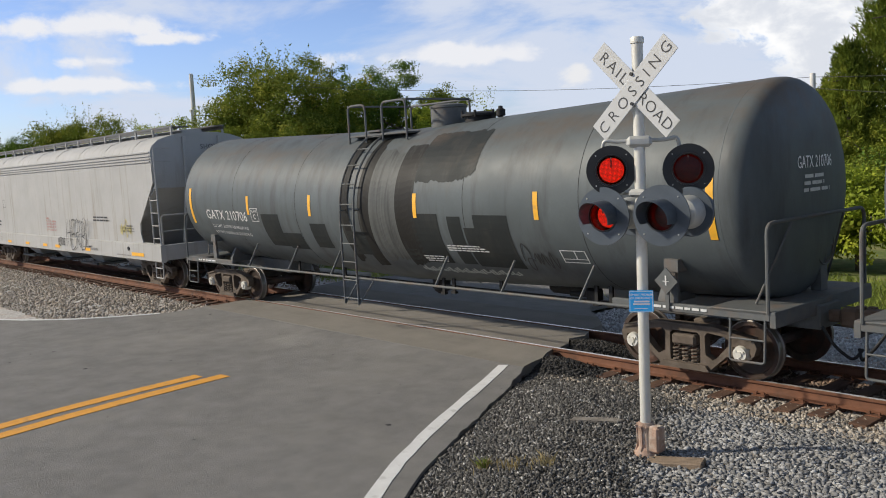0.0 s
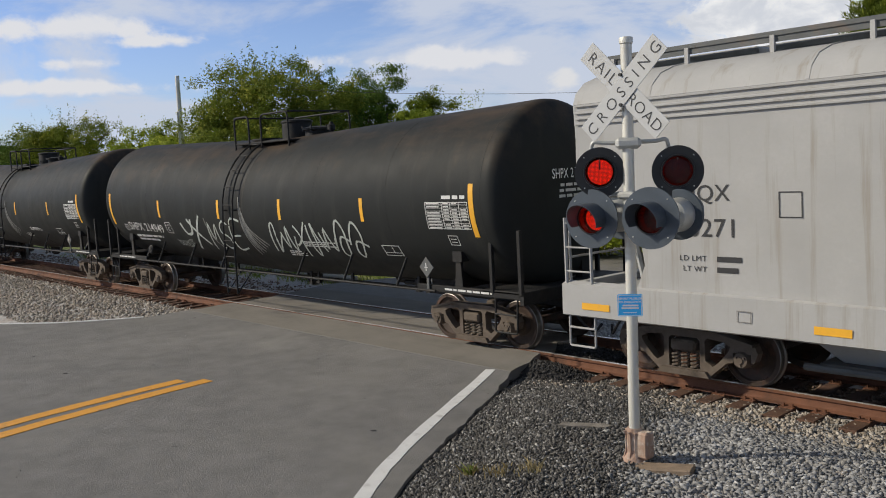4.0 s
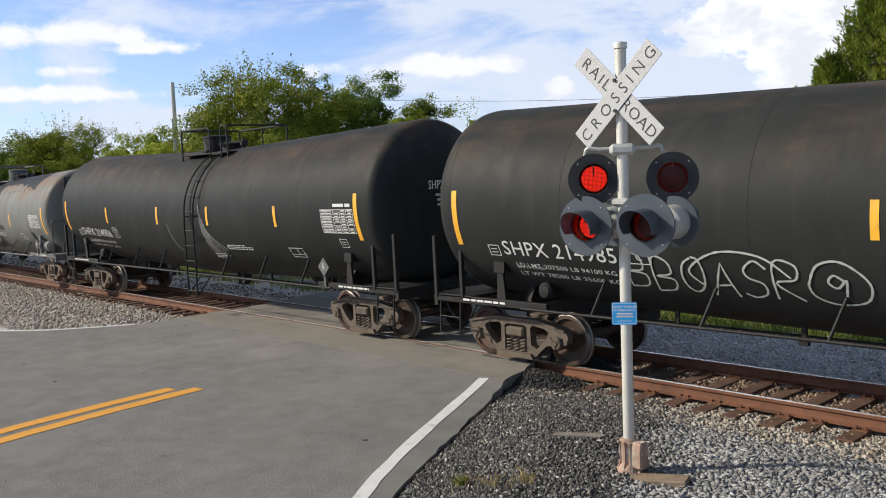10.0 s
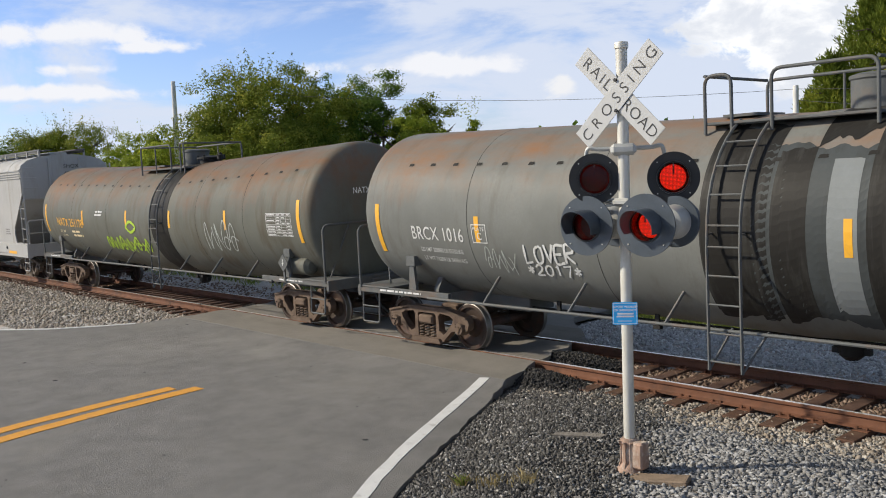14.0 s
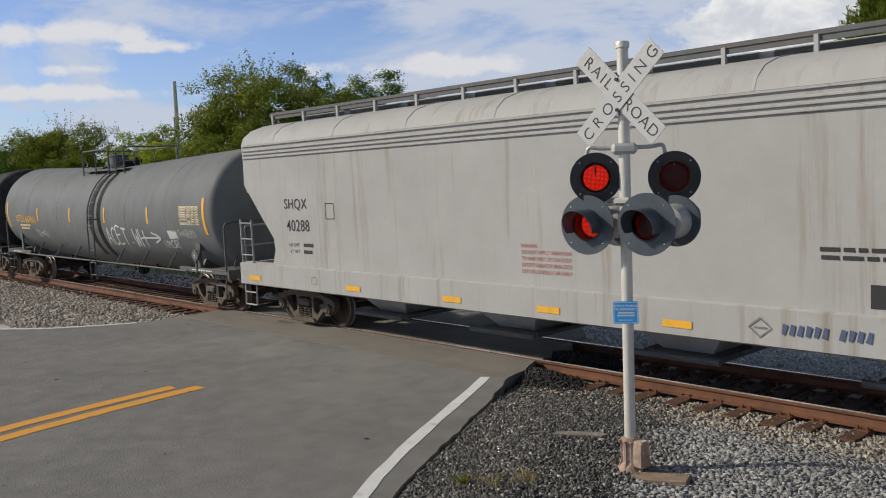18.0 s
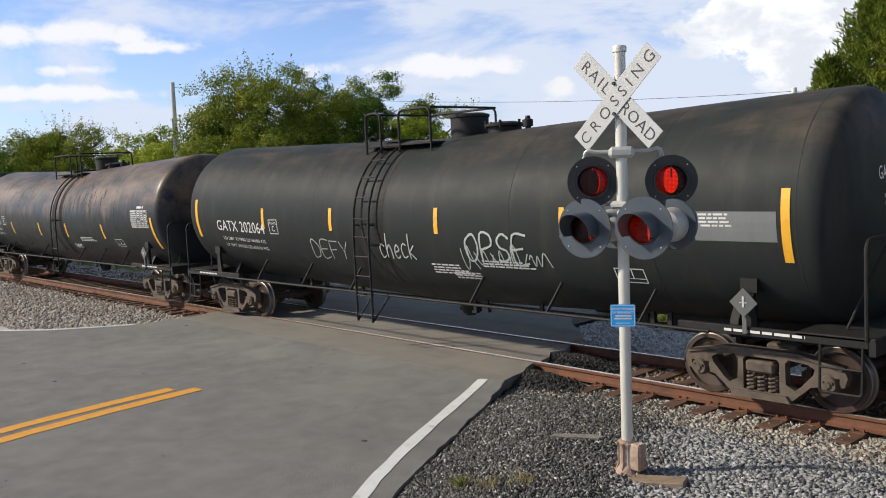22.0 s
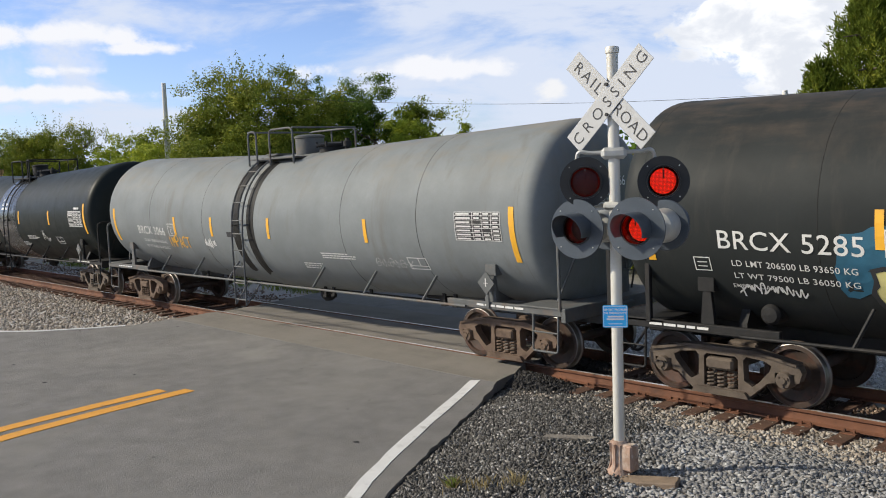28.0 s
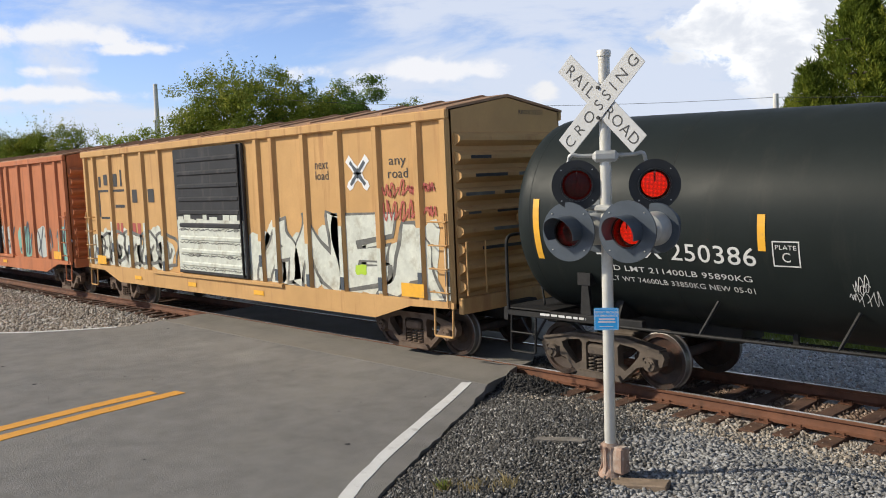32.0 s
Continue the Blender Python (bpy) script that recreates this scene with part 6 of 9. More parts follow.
# ---- covered hoppers ----
def covered_hopper(x0, words_a, words_b, label, seed, tag=False):
    rng = random.Random(seed)
    car = thing("covered_hopper", label, "hopper car", pose(x0, 0, 0), "freight train")
    E_ = 8.95
    out = [(-E_, 4.02), (E_, 4.02), (E_ + 0.02, 3.12), (8.25, 2.35), (7.86, 1.95), (7.82, 1.7), (7.95, 1.38), (-7.95, 1.38), (-7.82, 1.7), (-7.86, 1.95), (-8.25, 2.35), (-E_ - 0.02, 3.12)]
    for y in (-1, 1):
        part("side_sheet", Geo().prism(out, "y", y * 1.52, y * 1.56), hopper_white, car)
        for z in (3.72, 3.80, 3.88, 3.98):
            part("side_rib", Geo().box(-E_ + 0.02, E_ - 0.02, y * 1.575 - 0.02, y * 1.575 + 0.02, z - 0.022, z + 0.012, 0.006), hopper_white, car)
        part("side_sill", Geo().prism([(1.50, 1.40), (1.62, 1.36), (1.63, 0.90), (1.52, 0.86), (1.46, 0.9)], "x", -9.28, 9.28) if y > 0 else
             Geo().prism([(-1.50, 1.40), (-1.62, 1.36), (-1.63, 0.90), (-1.52, 0.86), (-1.46, 0.9)], "x", -9.28, 9.28), hopper_white, car)
    roof = [(-1.57, 4.0), (-1.5, 4.16), (-1.3, 4.32), (-0.95, 4.43), (-0.5, 4.50), (0, 4.52)]
    prof = roof + [(-y, z) for y, z in roof[-2::-1]]
    part("roof", Geo().prism(prof + [(y * 0.985, z - 0.03) for y, z in prof[::-1]], "x", -E_, E_), hopper_white, car)
    for k in range(8):
        x = -7.7 + 2.2 * k
        part("roof_seam", Geo().prism(prof + [(y * 0.97, z - 0.05) for y, z in prof[::-1]], "x", x, x + 0.05), hopper_white, car, at=pose(0, 0, 0.012))
    for s in (-1, 1):
        part("end_sheet", Geo().prism(prof + [(1.5, 2.95), (-1.5, 2.95)], "x", s * E_, s * (E_ + 0.03)), hopper_end, car, "grey upright end sheet")
        part("slope_sheet", Geo().add([(s * (E_ + 0.02), -1.5, 2.98), (s * (E_ + 0.02), 1.5, 2.98), (s * 6.0, 1.5, 1.0), (s * 6.0, -1.5, 1.0),
                                       (s * (E_ - 0.02), -1.5, 3.05), (s * (E_ - 0.02), 1.5, 3.05), (s * 5.96, 1.5, 1.05), (s * 5.96, -1.5, 1.05)],
                                      [(0, 1, 2, 3), (7, 6, 5, 4), (0, 4, 5, 1), (2, 6, 7, 3), (0, 3, 7, 4), (1, 5, 6, 2)]), hopper_end, car)
        for y in (-0.55, 0.55):
            part("end_stiffener", Geo().box(min(s * 8.98, s * 9.06), max(s * 8.98, s * 9.06), y - 0.05, y + 0.05, 3.0, 4.4, 0.01), hopper_end, car)
            part("end_brace", Geo().pipe([(s * 8.95, y, 3.0), (s * 8.55, y, 1.35)], 0.05, n=6), hopper_end, car)
        part("end_platform", Geo().box(min(s * 8.1, s * 9.2), max(s * 8.1, s * 9.2), -1.46, 1.46, 1.18, 1.24, 0.01), hopper_white, car)
        part("end_sill", Geo().box(min(s * 9.1, s * 9.26), max(s * 9.1, s * 9.26), -1.6, 1.6, 0.92, 1.36, 0.02), hopper_white, car)
        part("stub_sill", Geo().box(min(s * 5.0, s * 9.2), max(s * 5.0, s * 9.2), -0.3, 0.3, 0.66, 0.98, 0.02), black_iron, car)
        for y in (-1, 1):
            lad = part("ladder", Geo().pipe([(s * 9.22, y * 1.57, 0.95), (s * 9.22, y * 1.57, 4.15 if s > 0 else 2.35)], 0.028, n=6).pipe([(s * 8.75, y * 1.57, 1.35), (s * 8.75, y * 1.57, 2.75 if s > 0 else 2.35)], 0.024, n=6), hopper_white, car)
            for k in range(8 if s > 0 else 3):
                part("rung", cached("hop_rung", lambda: Geo().ring((0, 0, 0), (0.47, 0, 0), 0.014, n=6)), hopper_white, lad, at=pose(s * 9.22 - (0.47 if s > 0 else 0), y * 1.58, 1.55 + 0.36 * k)) if k < 4 else \
                    part("rung", cached("hop_rung_end", lambda: Geo().ring((0, 0, 0), (0, 0.5, 0), 0.014, n=6)), hopper_white, lad, at=pose(s * 9.2, y * 1.57 if y < 0 else 1.07, 1.55 + 0.36 * k))
            for z in (0.42, 0.70):
                part("step", Geo().pipe([(s * 8.72, y * 1.55, 0.95), (s * 8.72, y * 1.57, z), (s * 9.2, y * 1.57, z), (s * 9.2, y * 1.55, 0.95)], 0.018, n=6, bend=0.04), hopper_white, car)
        part("end_handrail", Geo().pipe([(s * 9.2, -1.5, 1.35), (s * 9.2, -1.5, 2.2), (s * 9.2, 1.5, 2.2), (s * 9.2, 1.5, 1.35)], 0.022, bend=0.1).ring((s * 9.2, -1.5, 1.75), (s * 9.2, 1.5, 1.75), 0.018, n=6), hopper_white, car)
        coupler(car, s * 9.25, s, black_iron)
        truck(car, s * 7.55, x0, truck_iron)
    # roof walkway: rails on posts, and hatch covers
    for y in (-0.78, 0.78):
        part("roof_rail", Geo().box(-8.9, 8.9, y - 0.03, y + 0.03, 4.66, 4.72).box(-8.9, 8.9, y - 0.01, y + 0.01, 4.58, 4.66), grey_iron, car)
        for k in range(15):
            part("rail_post", cached("hop_post", lambda: Geo().box(-0.03, 0.03, -0.025, 0.025, 4.40, 4.67)), hopper_white, car, at=pose(-8.8 + 1.257 * k, y * 1.03, 0))
    part("roof_walkway", Geo().box(-9.1, 9.1, -0.72, -0.4, 4.66, 4.69).box(-9.1, 9.1, 0.4, 0.72, 4.66, 4.69), grey_iron, car, "grating along the roof")
    for k in range(9):
        part("hatch_cover", cached("hatch", lambda: Geo().box(-0.85, 0.85, -0.32, 0.32, 4.50, 4.62, 0.03)), hopper_end, car, at=pose(-7.6 + 1.9 * k, 0, 0))
    for k in range(4):
        x = -5.1 + 3.4 * k
        part("hopper_pocket", Geo().add([(x - 1.2, -1.3, 1.3), (x + 1.2, -1.3, 1.3), (x + 1.2, 1.3, 1.3), (x - 1.2, 1.3, 1.3), (x - 0.4, -0.55, 0.42), (x + 0.4, -0.55, 0.42), (x + 0.4, 0.55, 0.42), (x - 0.4, 0.55, 0.42)],
                                        [(0, 1, 2, 3), (7, 6, 5, 4), (0, 4, 5, 1), (1, 5, 6, 2), (2, 6, 7, 3), (3, 7, 4, 0)]), hopper_end, car)
        part("outlet_gate", Geo().box(x - 0.65, x + 0.65, -0.75, 0.75, 0.36, 0.44, 0.01).ring((x - 0.75, -0.95, 0.42), (x + 0.75, -0.95, 0.42), 0.05, n=8), grey_iron, car)
    part("train_line", Geo().ring((-7, -1.05, 0.78), (7, -1.05, 0.78), 0.025, n=6), black_iron, car)
    # stencils
    wall, sill = on_wall(-1.562), on_wall(-1.632)
    K = decal_black
    part("lettering", words(words_a, -7.35, -6.5, 2.55, 0.25, wall, 0.002), K, car)["kind"] = "stuff"
    part("lettering", words(words_b, -7.3, -6.45, 2.12, 0.24, wall, 0.002), K, car)["kind"] = "stuff"
    part("lettering", words("LD LMT", -7.25, -6.85, 1.80, 0.07, wall, 0.0), K, car)["kind"] = "stuff"
    part("stencil", bars([(-6.7, -6.35, 1.80, 1.87), (-6.7, -6.4, 1.66, 1.73)] + frame_rects(-5.85, -5.55, 2.38, 2.7, 0.014), wall), K, car)
    part("lettering", words("LT WT", -7.2, -6.85, 1.66, 0.07, wall, 0.0), K, car)["kind"] = "stuff"
    part("lettering", words("WARNING", -0.6, -0.25, 1.98, 0.06, wall, 0.0), decal_red, car)["kind"] = "stuff"
    for k, line in enumerate(("DO NOT APPLY VIBRATORS", "TO ANY PART OF CAR BODY", "EXCEPT VIBRATOR BRACKETS", "USE ON LOADED CAR ONLY")):
        part("lettering", words(line, -0.58, 0.42, 1.88 - 0.1 * k, 0.06, wall, 0.0), decal_red, car)["kind"] = "stuff"
    part("stencil", bars(small_print(4.1, 5.7, 2.08, 2, 0.05, rng), wall), K, car)["kind"] = "stuff"
    part("stencil", bars(small_print(6.8, 7.4, 1.85, 3, 0.042, rng), wall), decal_dim, car)["kind"] = "stuff"
    part("stencil", bars((small_print(3.75, 4.55, 1.04, 1, 0.075, rng) if tag else []) + small_print(6.0, 7.2, 0.98, 1, 0.03, rng) + frame_rects(-6.4, -6.2, 1.05, 1.2, 0.012), sill), decal_dim, car)["kind"] = "stuff"
    for x, w in ((-8.9, 0.5), (-5.4, 0.45), (-3.1, 0.45), (-1.0, 0.45), (0.35, 0.45), (3.3, 0.5), (7.2, 0.9)) if tag else ((-8.9, 0.5), (-5.2, 0.45), (-2.4, 0.45), (-0.25, 0.45), (2.0, 0.45), (7.2, 0.9)):
        part("reflector", bars([(x, x + w, 1.0, 1.1)], sill), O, car)
    part("lift_hole", Geo().ring((7.0, -1.65, 1.2), (7.0, -1.60, 1.2), 0.06, n=12), lamp_black, car)
    for s in (-1, 1):
        hw = (lambda u, v: (9.0 + 0.02, u, v)) if s > 0 else (lambda u, v: (-9.0 - 0.02, -u, v))
        part("lettering", words(words_a, -0.05, 0.5, 4.0, 0.16, hw, 0.0), K, car)["kind"] = "stuff"
        part("lettering", words(words_b, -0.05, 0.5, 3.75, 0.16, hw, 0.0), K, car)["kind"] = "stuff"
    if tag:
        over_ = on_wall(-1.64, 0.004)
        part("sprayed_word", ribbon(scrawl("CEROS", 0.72, 1.42, 1.12, 1.36, rng, 0.2), 0.03, over_), K, car, "small black sprayed tag")["kind"] = "stuff"
        for du, dv, w_ in ((0.0, 0.0, 0.028), (0.16, 0.04, 0.014)):
            part("sprayed_word", ribbon(scrawl("HERBL", 1.55 + du, 3.95 + du, 1.05 + dv, 1.95 + dv, rng, 0.3), w_, over_), K, car, "angular black graffiti outline")["kind"] = "stuff"
        part("sprayed_tag", ribbon(tag_strokes(6.3, 7.2, 1.5, 2.0, 4, rng), 0.035, wall), faded_yellow, car, "faded yellow graffiti")["kind"] = "stuff"
    else:
        part("stencil_panel", bars([(4.7, 5.1, 1.45, 1.72), (5.14, 5.4, 1.45, 1.72)], wall), K, car)
        part("maker_mark", ribbon([[(3.25, 1.12), (3.4, 1.24), (3.55, 1.12), (3.4, 1.0), (3.25, 1.12)], [(3.32, 1.12), (3.48, 1.12)]], 0.02, sill), decal_dim, car, "diamond maker's mark")
        part("maker_mark", ribbon([[(3.7 + 0.1 * k, 1.06), (3.73 + 0.1 * k, 1.19)] for k in range(11) if k != 6], 0.055, sill), decal_blue, car, "slanted blue stencil bars")["kind"] = "stuff"
    return car


covered_hopper(-32.92, "SHQX", "40271", "white covered hopper with black outline graffiti", 5, True)


def marks_shpx(words_, tag, load=None, plate="C"):
    return stock_marks(words_, words_, -6.7, -4.5, 1.80, 0.25, load=load, plate=plate) + tag


tank_car(-51.69, 1.62, 2.52, black_a, black_iron, marks_shpx("SHPX 214949", [("scrawl", "COMED", -3.95, -3.1, 1.4, 1.56, 0.014, paint_pale), ("line", [[(-4.0, 1.58), (-3.5, 1.36), (-3.05, 1.44)], [(-3.3, 1.6), (-3.05, 1.6)]], 0.014, paint_pale), ("scrawl", "MSE", -2.0, -0.2, 1.4, 2.15, 0.046, paint_pale), ("tag", 1.0, 4.4, 1.4, 2.2, 7, 0.046, paint_pale), ("line", [[(-2.9, 1.3), (-2.2, 2.3)], [(-2.9, 2.2), (-2.1, 1.5)], [(-3.3, 2.1), (-3.1, 1.8), (-2.8, 1.85), (-2.7, 2.2)]], 0.07, paint_pale)]),
         "black tank car with pale scrawled graffiti", "post", diamond=6.2, ladder=-0.45, plat=(-1.4, 1.0), drop=0.08, seed=6)
tank_car(-69.67, 1.62, 2.52, black_a, black_iron, marks_shpx("SHPX 215010", [], ("LD LMT 208000 LB 94340 KG", "LT WT 78000 LB 35460 KG"), "E"),
         "black tank car with white stencils and scraped paint below the ladder", "post", diamond=6.2, ladder=-0.2, plat=(-1.23, 1.06), dome=0.6, stripes=(-4.42, -1.48, 1.25, 4.72), drop=0.07, seed=7)
tank_car(-87.72, 1.62, 2.52, black_a, black_iron, marks_shpx("SHPX 214985", [("scrawl", "BBOASR", -4.45, -1.8, 1.34, 1.9, 0.028, paint_pale), ("line", [[(-3.2, 1.5), (-3.35, 1.75), (-2.9, 2.02), (-2.3, 1.98), (-1.95, 1.7)], [(-1.75, 1.62), (-1.6, 1.9), (-1.3, 1.95), (-1.02, 1.7), (-1.1, 1.42), (-1.45, 1.34), (-1.7, 1.45), (-1.75, 1.62)], [(-1.3, 1.7), (-1.42, 1.78), (-1.5, 1.68), (-1.4, 1.6), (-1.28, 1.72), (-1.32, 1.48)]], 0.028, paint_pale), ("scrawl", "RHO", 1.35, 2.3, 1.45, 1.98, 0.035, paint_teal), ("line", [[(1.4, 1.5), (1.35, 1.85), (1.8, 2.1), (2.3, 1.9), (2.35, 1.55)]], 0.03, paint_teal), ("tag", 3.2, 3.9, 1.75, 2.0, 4, 0.03, paint_pale)], ("LD LMT 207500 LB 94100 KG", "LT WT 78500 LB 35600 KG")),
         "black tank car with white and green graffiti", "post", diamond=6.2, ladder=0.95, plat=(-0.79, 1.59), dome=-0.55, stripes=(-4.39, -0.95, 1.68, 4.54), drop=0.10, seed=8)
tank_car(-105.72, 1.62, 2.52, black_a, black_iron, marks_shpx("SHPX 214906", [], ("LD LMT 208000 LB 94340 KG", "LT WT 73600 LB 33400 KG")),
         "black tank car with white stencils", "post", diamond=6.2, ladder=0.95, plat=(-0.87, 1.55), dome=-0.55, stripes=(-4.5, -1.15, 1.6, 4.64), drop=0.08, seed=9)


def streaks_1016(car, shell, lay, rng):
    sk = lay(0.004)
    for u0, u1, v0, v1, m in ((-0.9, -0.2, 0.9, 3.9, sooty), (0.05, 0.5, 0.9, 3.4, sooty), (1.2, 2.25, 0.9, 4.3, sooty), (6.05, 6.35, 0.9, 1.9, black_b), (0.75, 1.1, 1.2, 3.2, grey_light)):
        part("paint_patch", ragged(u0, u1, v0, v1, rng, sk), m, shell, "dark smeared patch")
    part("paint_patch", ragged(0.5, 6.4, 3.38, 4.6, rng, lay(0.004)), sooty, shell, "sooty dark crown")
    for u0, u1, v0, v1 in ((-0.25, 1.25, 0.9, 3.5), (2.2, 2.6, 0.9, 2.9)):
        part("paint_patch", ragged(u0, u1, v0, v1, rng, lay(0.0025)), soot_grey, shell, "sooty grey patch")
    for k in range(24):
        x = -7.0 + 0.58 * k
        part("vent_hole", filled(bubble(x, x + 0.12, 3.20 + SLOPE * abs(x), 3.26 + SLOPE * abs(x), 2.0), lay(0.006)), sooty, shell)
    head = on_head(1.50, 2.26 + SLOPE * 7.82, 7.82, HEAD, 0.012)
    part("black_run", ribbon([curve_through([(-0.62, 3.78), (-0.72, 3.4), (-0.66, 2.95), (-0.6, 2.55), (-0.56, 2.3)])], 0.2, head), decal_black, shell, "black runs down the head")["kind"] = "stuff"
    part("black_run", ribbon([[(-0.25 + 0.03 * q, 3.75 - 0.2 * q), (-0.24 + 0.03 * q, 3.68 - 0.2 * q)] for q in range(7)], 0.06, head), decal_black, shell)["kind"] = "stuff"


tank_car(-123.82, 1.50, 2.36, grey_rust, grey_iron, stock_marks("BRCX 1016", "BRCX 1016", -6.72, -5.4, 2.03, 0.24, load=("LD LMT 208800 LB 95150 KG", "LT WT 76200 LB 34850 KG"), table=False) + [("scrawl", "LOVER", -4.1, -3.05, 1.72, 2.02, 0.04, W), ("scrawl", "*2017*", -4.15, -3.0, 1.48, 1.68, 0.032, W), ("tag", -5.0, -4.3, 1.5, 1.9, 4, 0.012, paint_pale), ("fill", 2.75, 3.25, 1.87, 2.05, decal_black), ("table", 6.3, 7.3, 1.98, 2.45, 8, decal_white)],
         "grey rust-stained tank car with dark smears and white lettering", "pipe", ladder=-0.5, plat=(-1.17, 1.1), dome=9.0 - 8.2, drop=0.10, seed=10, extras=streaks_1016, reservoir=7.0, trucks=truck_rusty, stripes=(-5.1, -2.2, 0.95, 4.1), stripe_low=0.06)


def vents_natx(car, shell, lay, rng):
    for k in range(24):
        x = -7.1 + 0.62 * k
        part("vent_hole", filled(bubble(x, x + 0.12, 3.25 + SLOPE * abs(x), 3.31 + SLOPE * abs(x), 2.0), lay(0.006)), sooty, shell)


tank_car(-141.82, 1.52, 2.40, grey_olive, grey_iron, [("text", "NATX 251178", -6.67, -4.5, 2.05, 0.26, O), ("text", "LD LMT", -6.6, -6.1, 1.85, 0.08, decal_pale), ("text", "LT WT", -6.5, -6.1, 1.70, 0.08, decal_pale), ("print", -5.6, -4.6, 1.85, 2, 0.07, decal_pale), ("print", -3.4, -2.7, 2.5, 2, 0.05, W),
         ("tag", -2.9, 0.2, 1.35, 1.75, 9, 0.055, paint_lime), ("line", [[(-1.2, 2.1), (-0.9, 2.25), (-0.55, 2.1), (-0.9, 1.95), (-1.2, 2.1)]], 0.07, paint_lime), ("tag", 3.5, 5.0, 1.5, 2.2, 4, 0.025, paint_pale), ("table", 6.4, 7.4, 2.0, 2.5, 8, W), ("head", "NATX 251178", -0.5, 0.5, 2.85, 0.13, W)],
         "grey rust-streaked tank car with orange lettering and lime graffiti", "pipe", ladder=0.9, plat=(-1.27, 1.4), dome=0.4, drop=0.18, seed=11, extras=vents_natx, reservoir=7.0, trucks=truck_rusty, stripe_low=0.0, wrap=(0.55, 1.5, sooty))
covered_hopper(-160.69, "SHQX", "40288", "white covered hopper with clean streaked sides", 12)
tank_car(-179.41, 1.56, 2.48, grey_plain, grey_iron, [("text", "UTLX 667606", -6.72, -4.67, 2.13, 0.25, O), ("print", -6.5, -5.2, 2.0, 2, 0.06, decal_pale), ("tag", -4.9, -3.8, 1.6, 1.9, 5, 0.025, paint_pale), ("scrawl", "ACET.WH", 1.35, 4.0, 1.52, 2.06, 0.05, W), ("line", [[(3.95, 1.78), (4.96, 1.80)], [(4.5, 1.95), (4.96, 1.80), (4.55, 1.64)]], 0.05, W), ("scrawl", "IMOR", 4.95, 5.9, 1.5, 1.74, 0.03, W), ("tag", 6.1, 7.1, 1.85, 2.05, 5, 0.014, W), ("fill", 5.5, 6.0, 1.78, 2.02, W), ("fill", 5.77, 5.97, 1.80, 2.0, decal_black), ("table", 6.38, 7.44, 2.19, 2.66, 8, decal_pale), ("head", "UTLX 667606", -0.4, 0.6, 2.75, 0.13, O)],
         "clean grey tank car with yellow lettering and white chalked graffiti", "pipe", ladder=0.69, plat=(-1.69, 1.56), dome=-0.85, dome_r=0.3, stripes=(-4.45, -1.42, 1.42, 4.41), drop=0.20, seed=13)
tank_car(-197.24, 1.56, 2.48, black_b, black_iron, stock_marks("GATX 202064", "GATX 202064", -6.54, -4.43, 2.10, 0.25, table=False, load=("LD LMT 211900 LB 96100 KG", "LT WT 74100 LB 33600 KG")) + [("scrawl", "DEFY", -2.75, -1.45, 1.6, 2.0, 0.018, paint_pale), ("scrawl", "check", -0.45, 0.6, 1.68, 2.12, 0.026, paint_pale), ("scrawl", "OPSE", 1.85, 3.3, 1.72, 2.2, 0.035, paint_pale), ("tag", 1.7, 3.7, 1.55, 2.0, 5, 0.018, paint_pale), ("print", 0.9, 1.9, 1.6, 4, 0.03, W), ("fill", 6.28, 7.4, 2.2, 2.58, grey_plain), ("print", 6.32, 6.9, 2.53, 4, 0.025, W), ("fill", 4.2, 4.8, 2.9, 3.05, paint_pale)],
         "black tank car with white lettering and silver graffiti tags", "pipe", ladder=-0.73, plat=(-1.47, 0.45), dome=0.6, half=7.66, stripes=(-4.49, -1.94, 1.19, 4.0), drop=0.16, seed=14)


def flaking(car, shell, lay, rng):
    sk = lay(0.004)
    for k in range(70):
        u, v = rng.gauss(2.6, 0.9), rng.uniform(2.75, 3.9)
        part_strokes.append([(u, v), (u + rng.uniform(-0.05, 0.05), v - rng.uniform(0.06, 0.4))])
    for k in range(14):
        u, v = rng.gauss(-3.2, 0.8), rng.uniform(3.2, 3.9)
        part_strokes.append([(u, v), (u - rng.uniform(0.05, 0.4), v - rng.uniform(0.1, 0.5))])
    part("flaked_paint", ribbon(part_strokes, 0.024, sk), flaked, shell, "dark flaking paint")["kind"] = "stuff"
    part_strokes.clear()


part_strokes = []
flaked = car_paint("flaked_undercoat", (0.060, 0.050, 0.043), 0.6, (0.12, 0.09, 0.065), 0.5)
tank_car(-215.12, 1.56, 2.42, grey_brown, black_iron, stock_marks("BRCX 1370", "BRCX 1370", -6.96, -5.52, 2.08, 0.24, load=("LD LMT 208700 LB 95050 KG", "LT WT 75300 LB 34150 KG")),
         "dark bronze-sheened tank car with flaking paint", "pipe", ladder=0.57, plat=(-1.14, 1.2), dome=1.2, stripes=(-4.3, -1.35, 1.2, 4.15), drop=0.14, seed=15, extras=flaking, stripe_low=0.4)


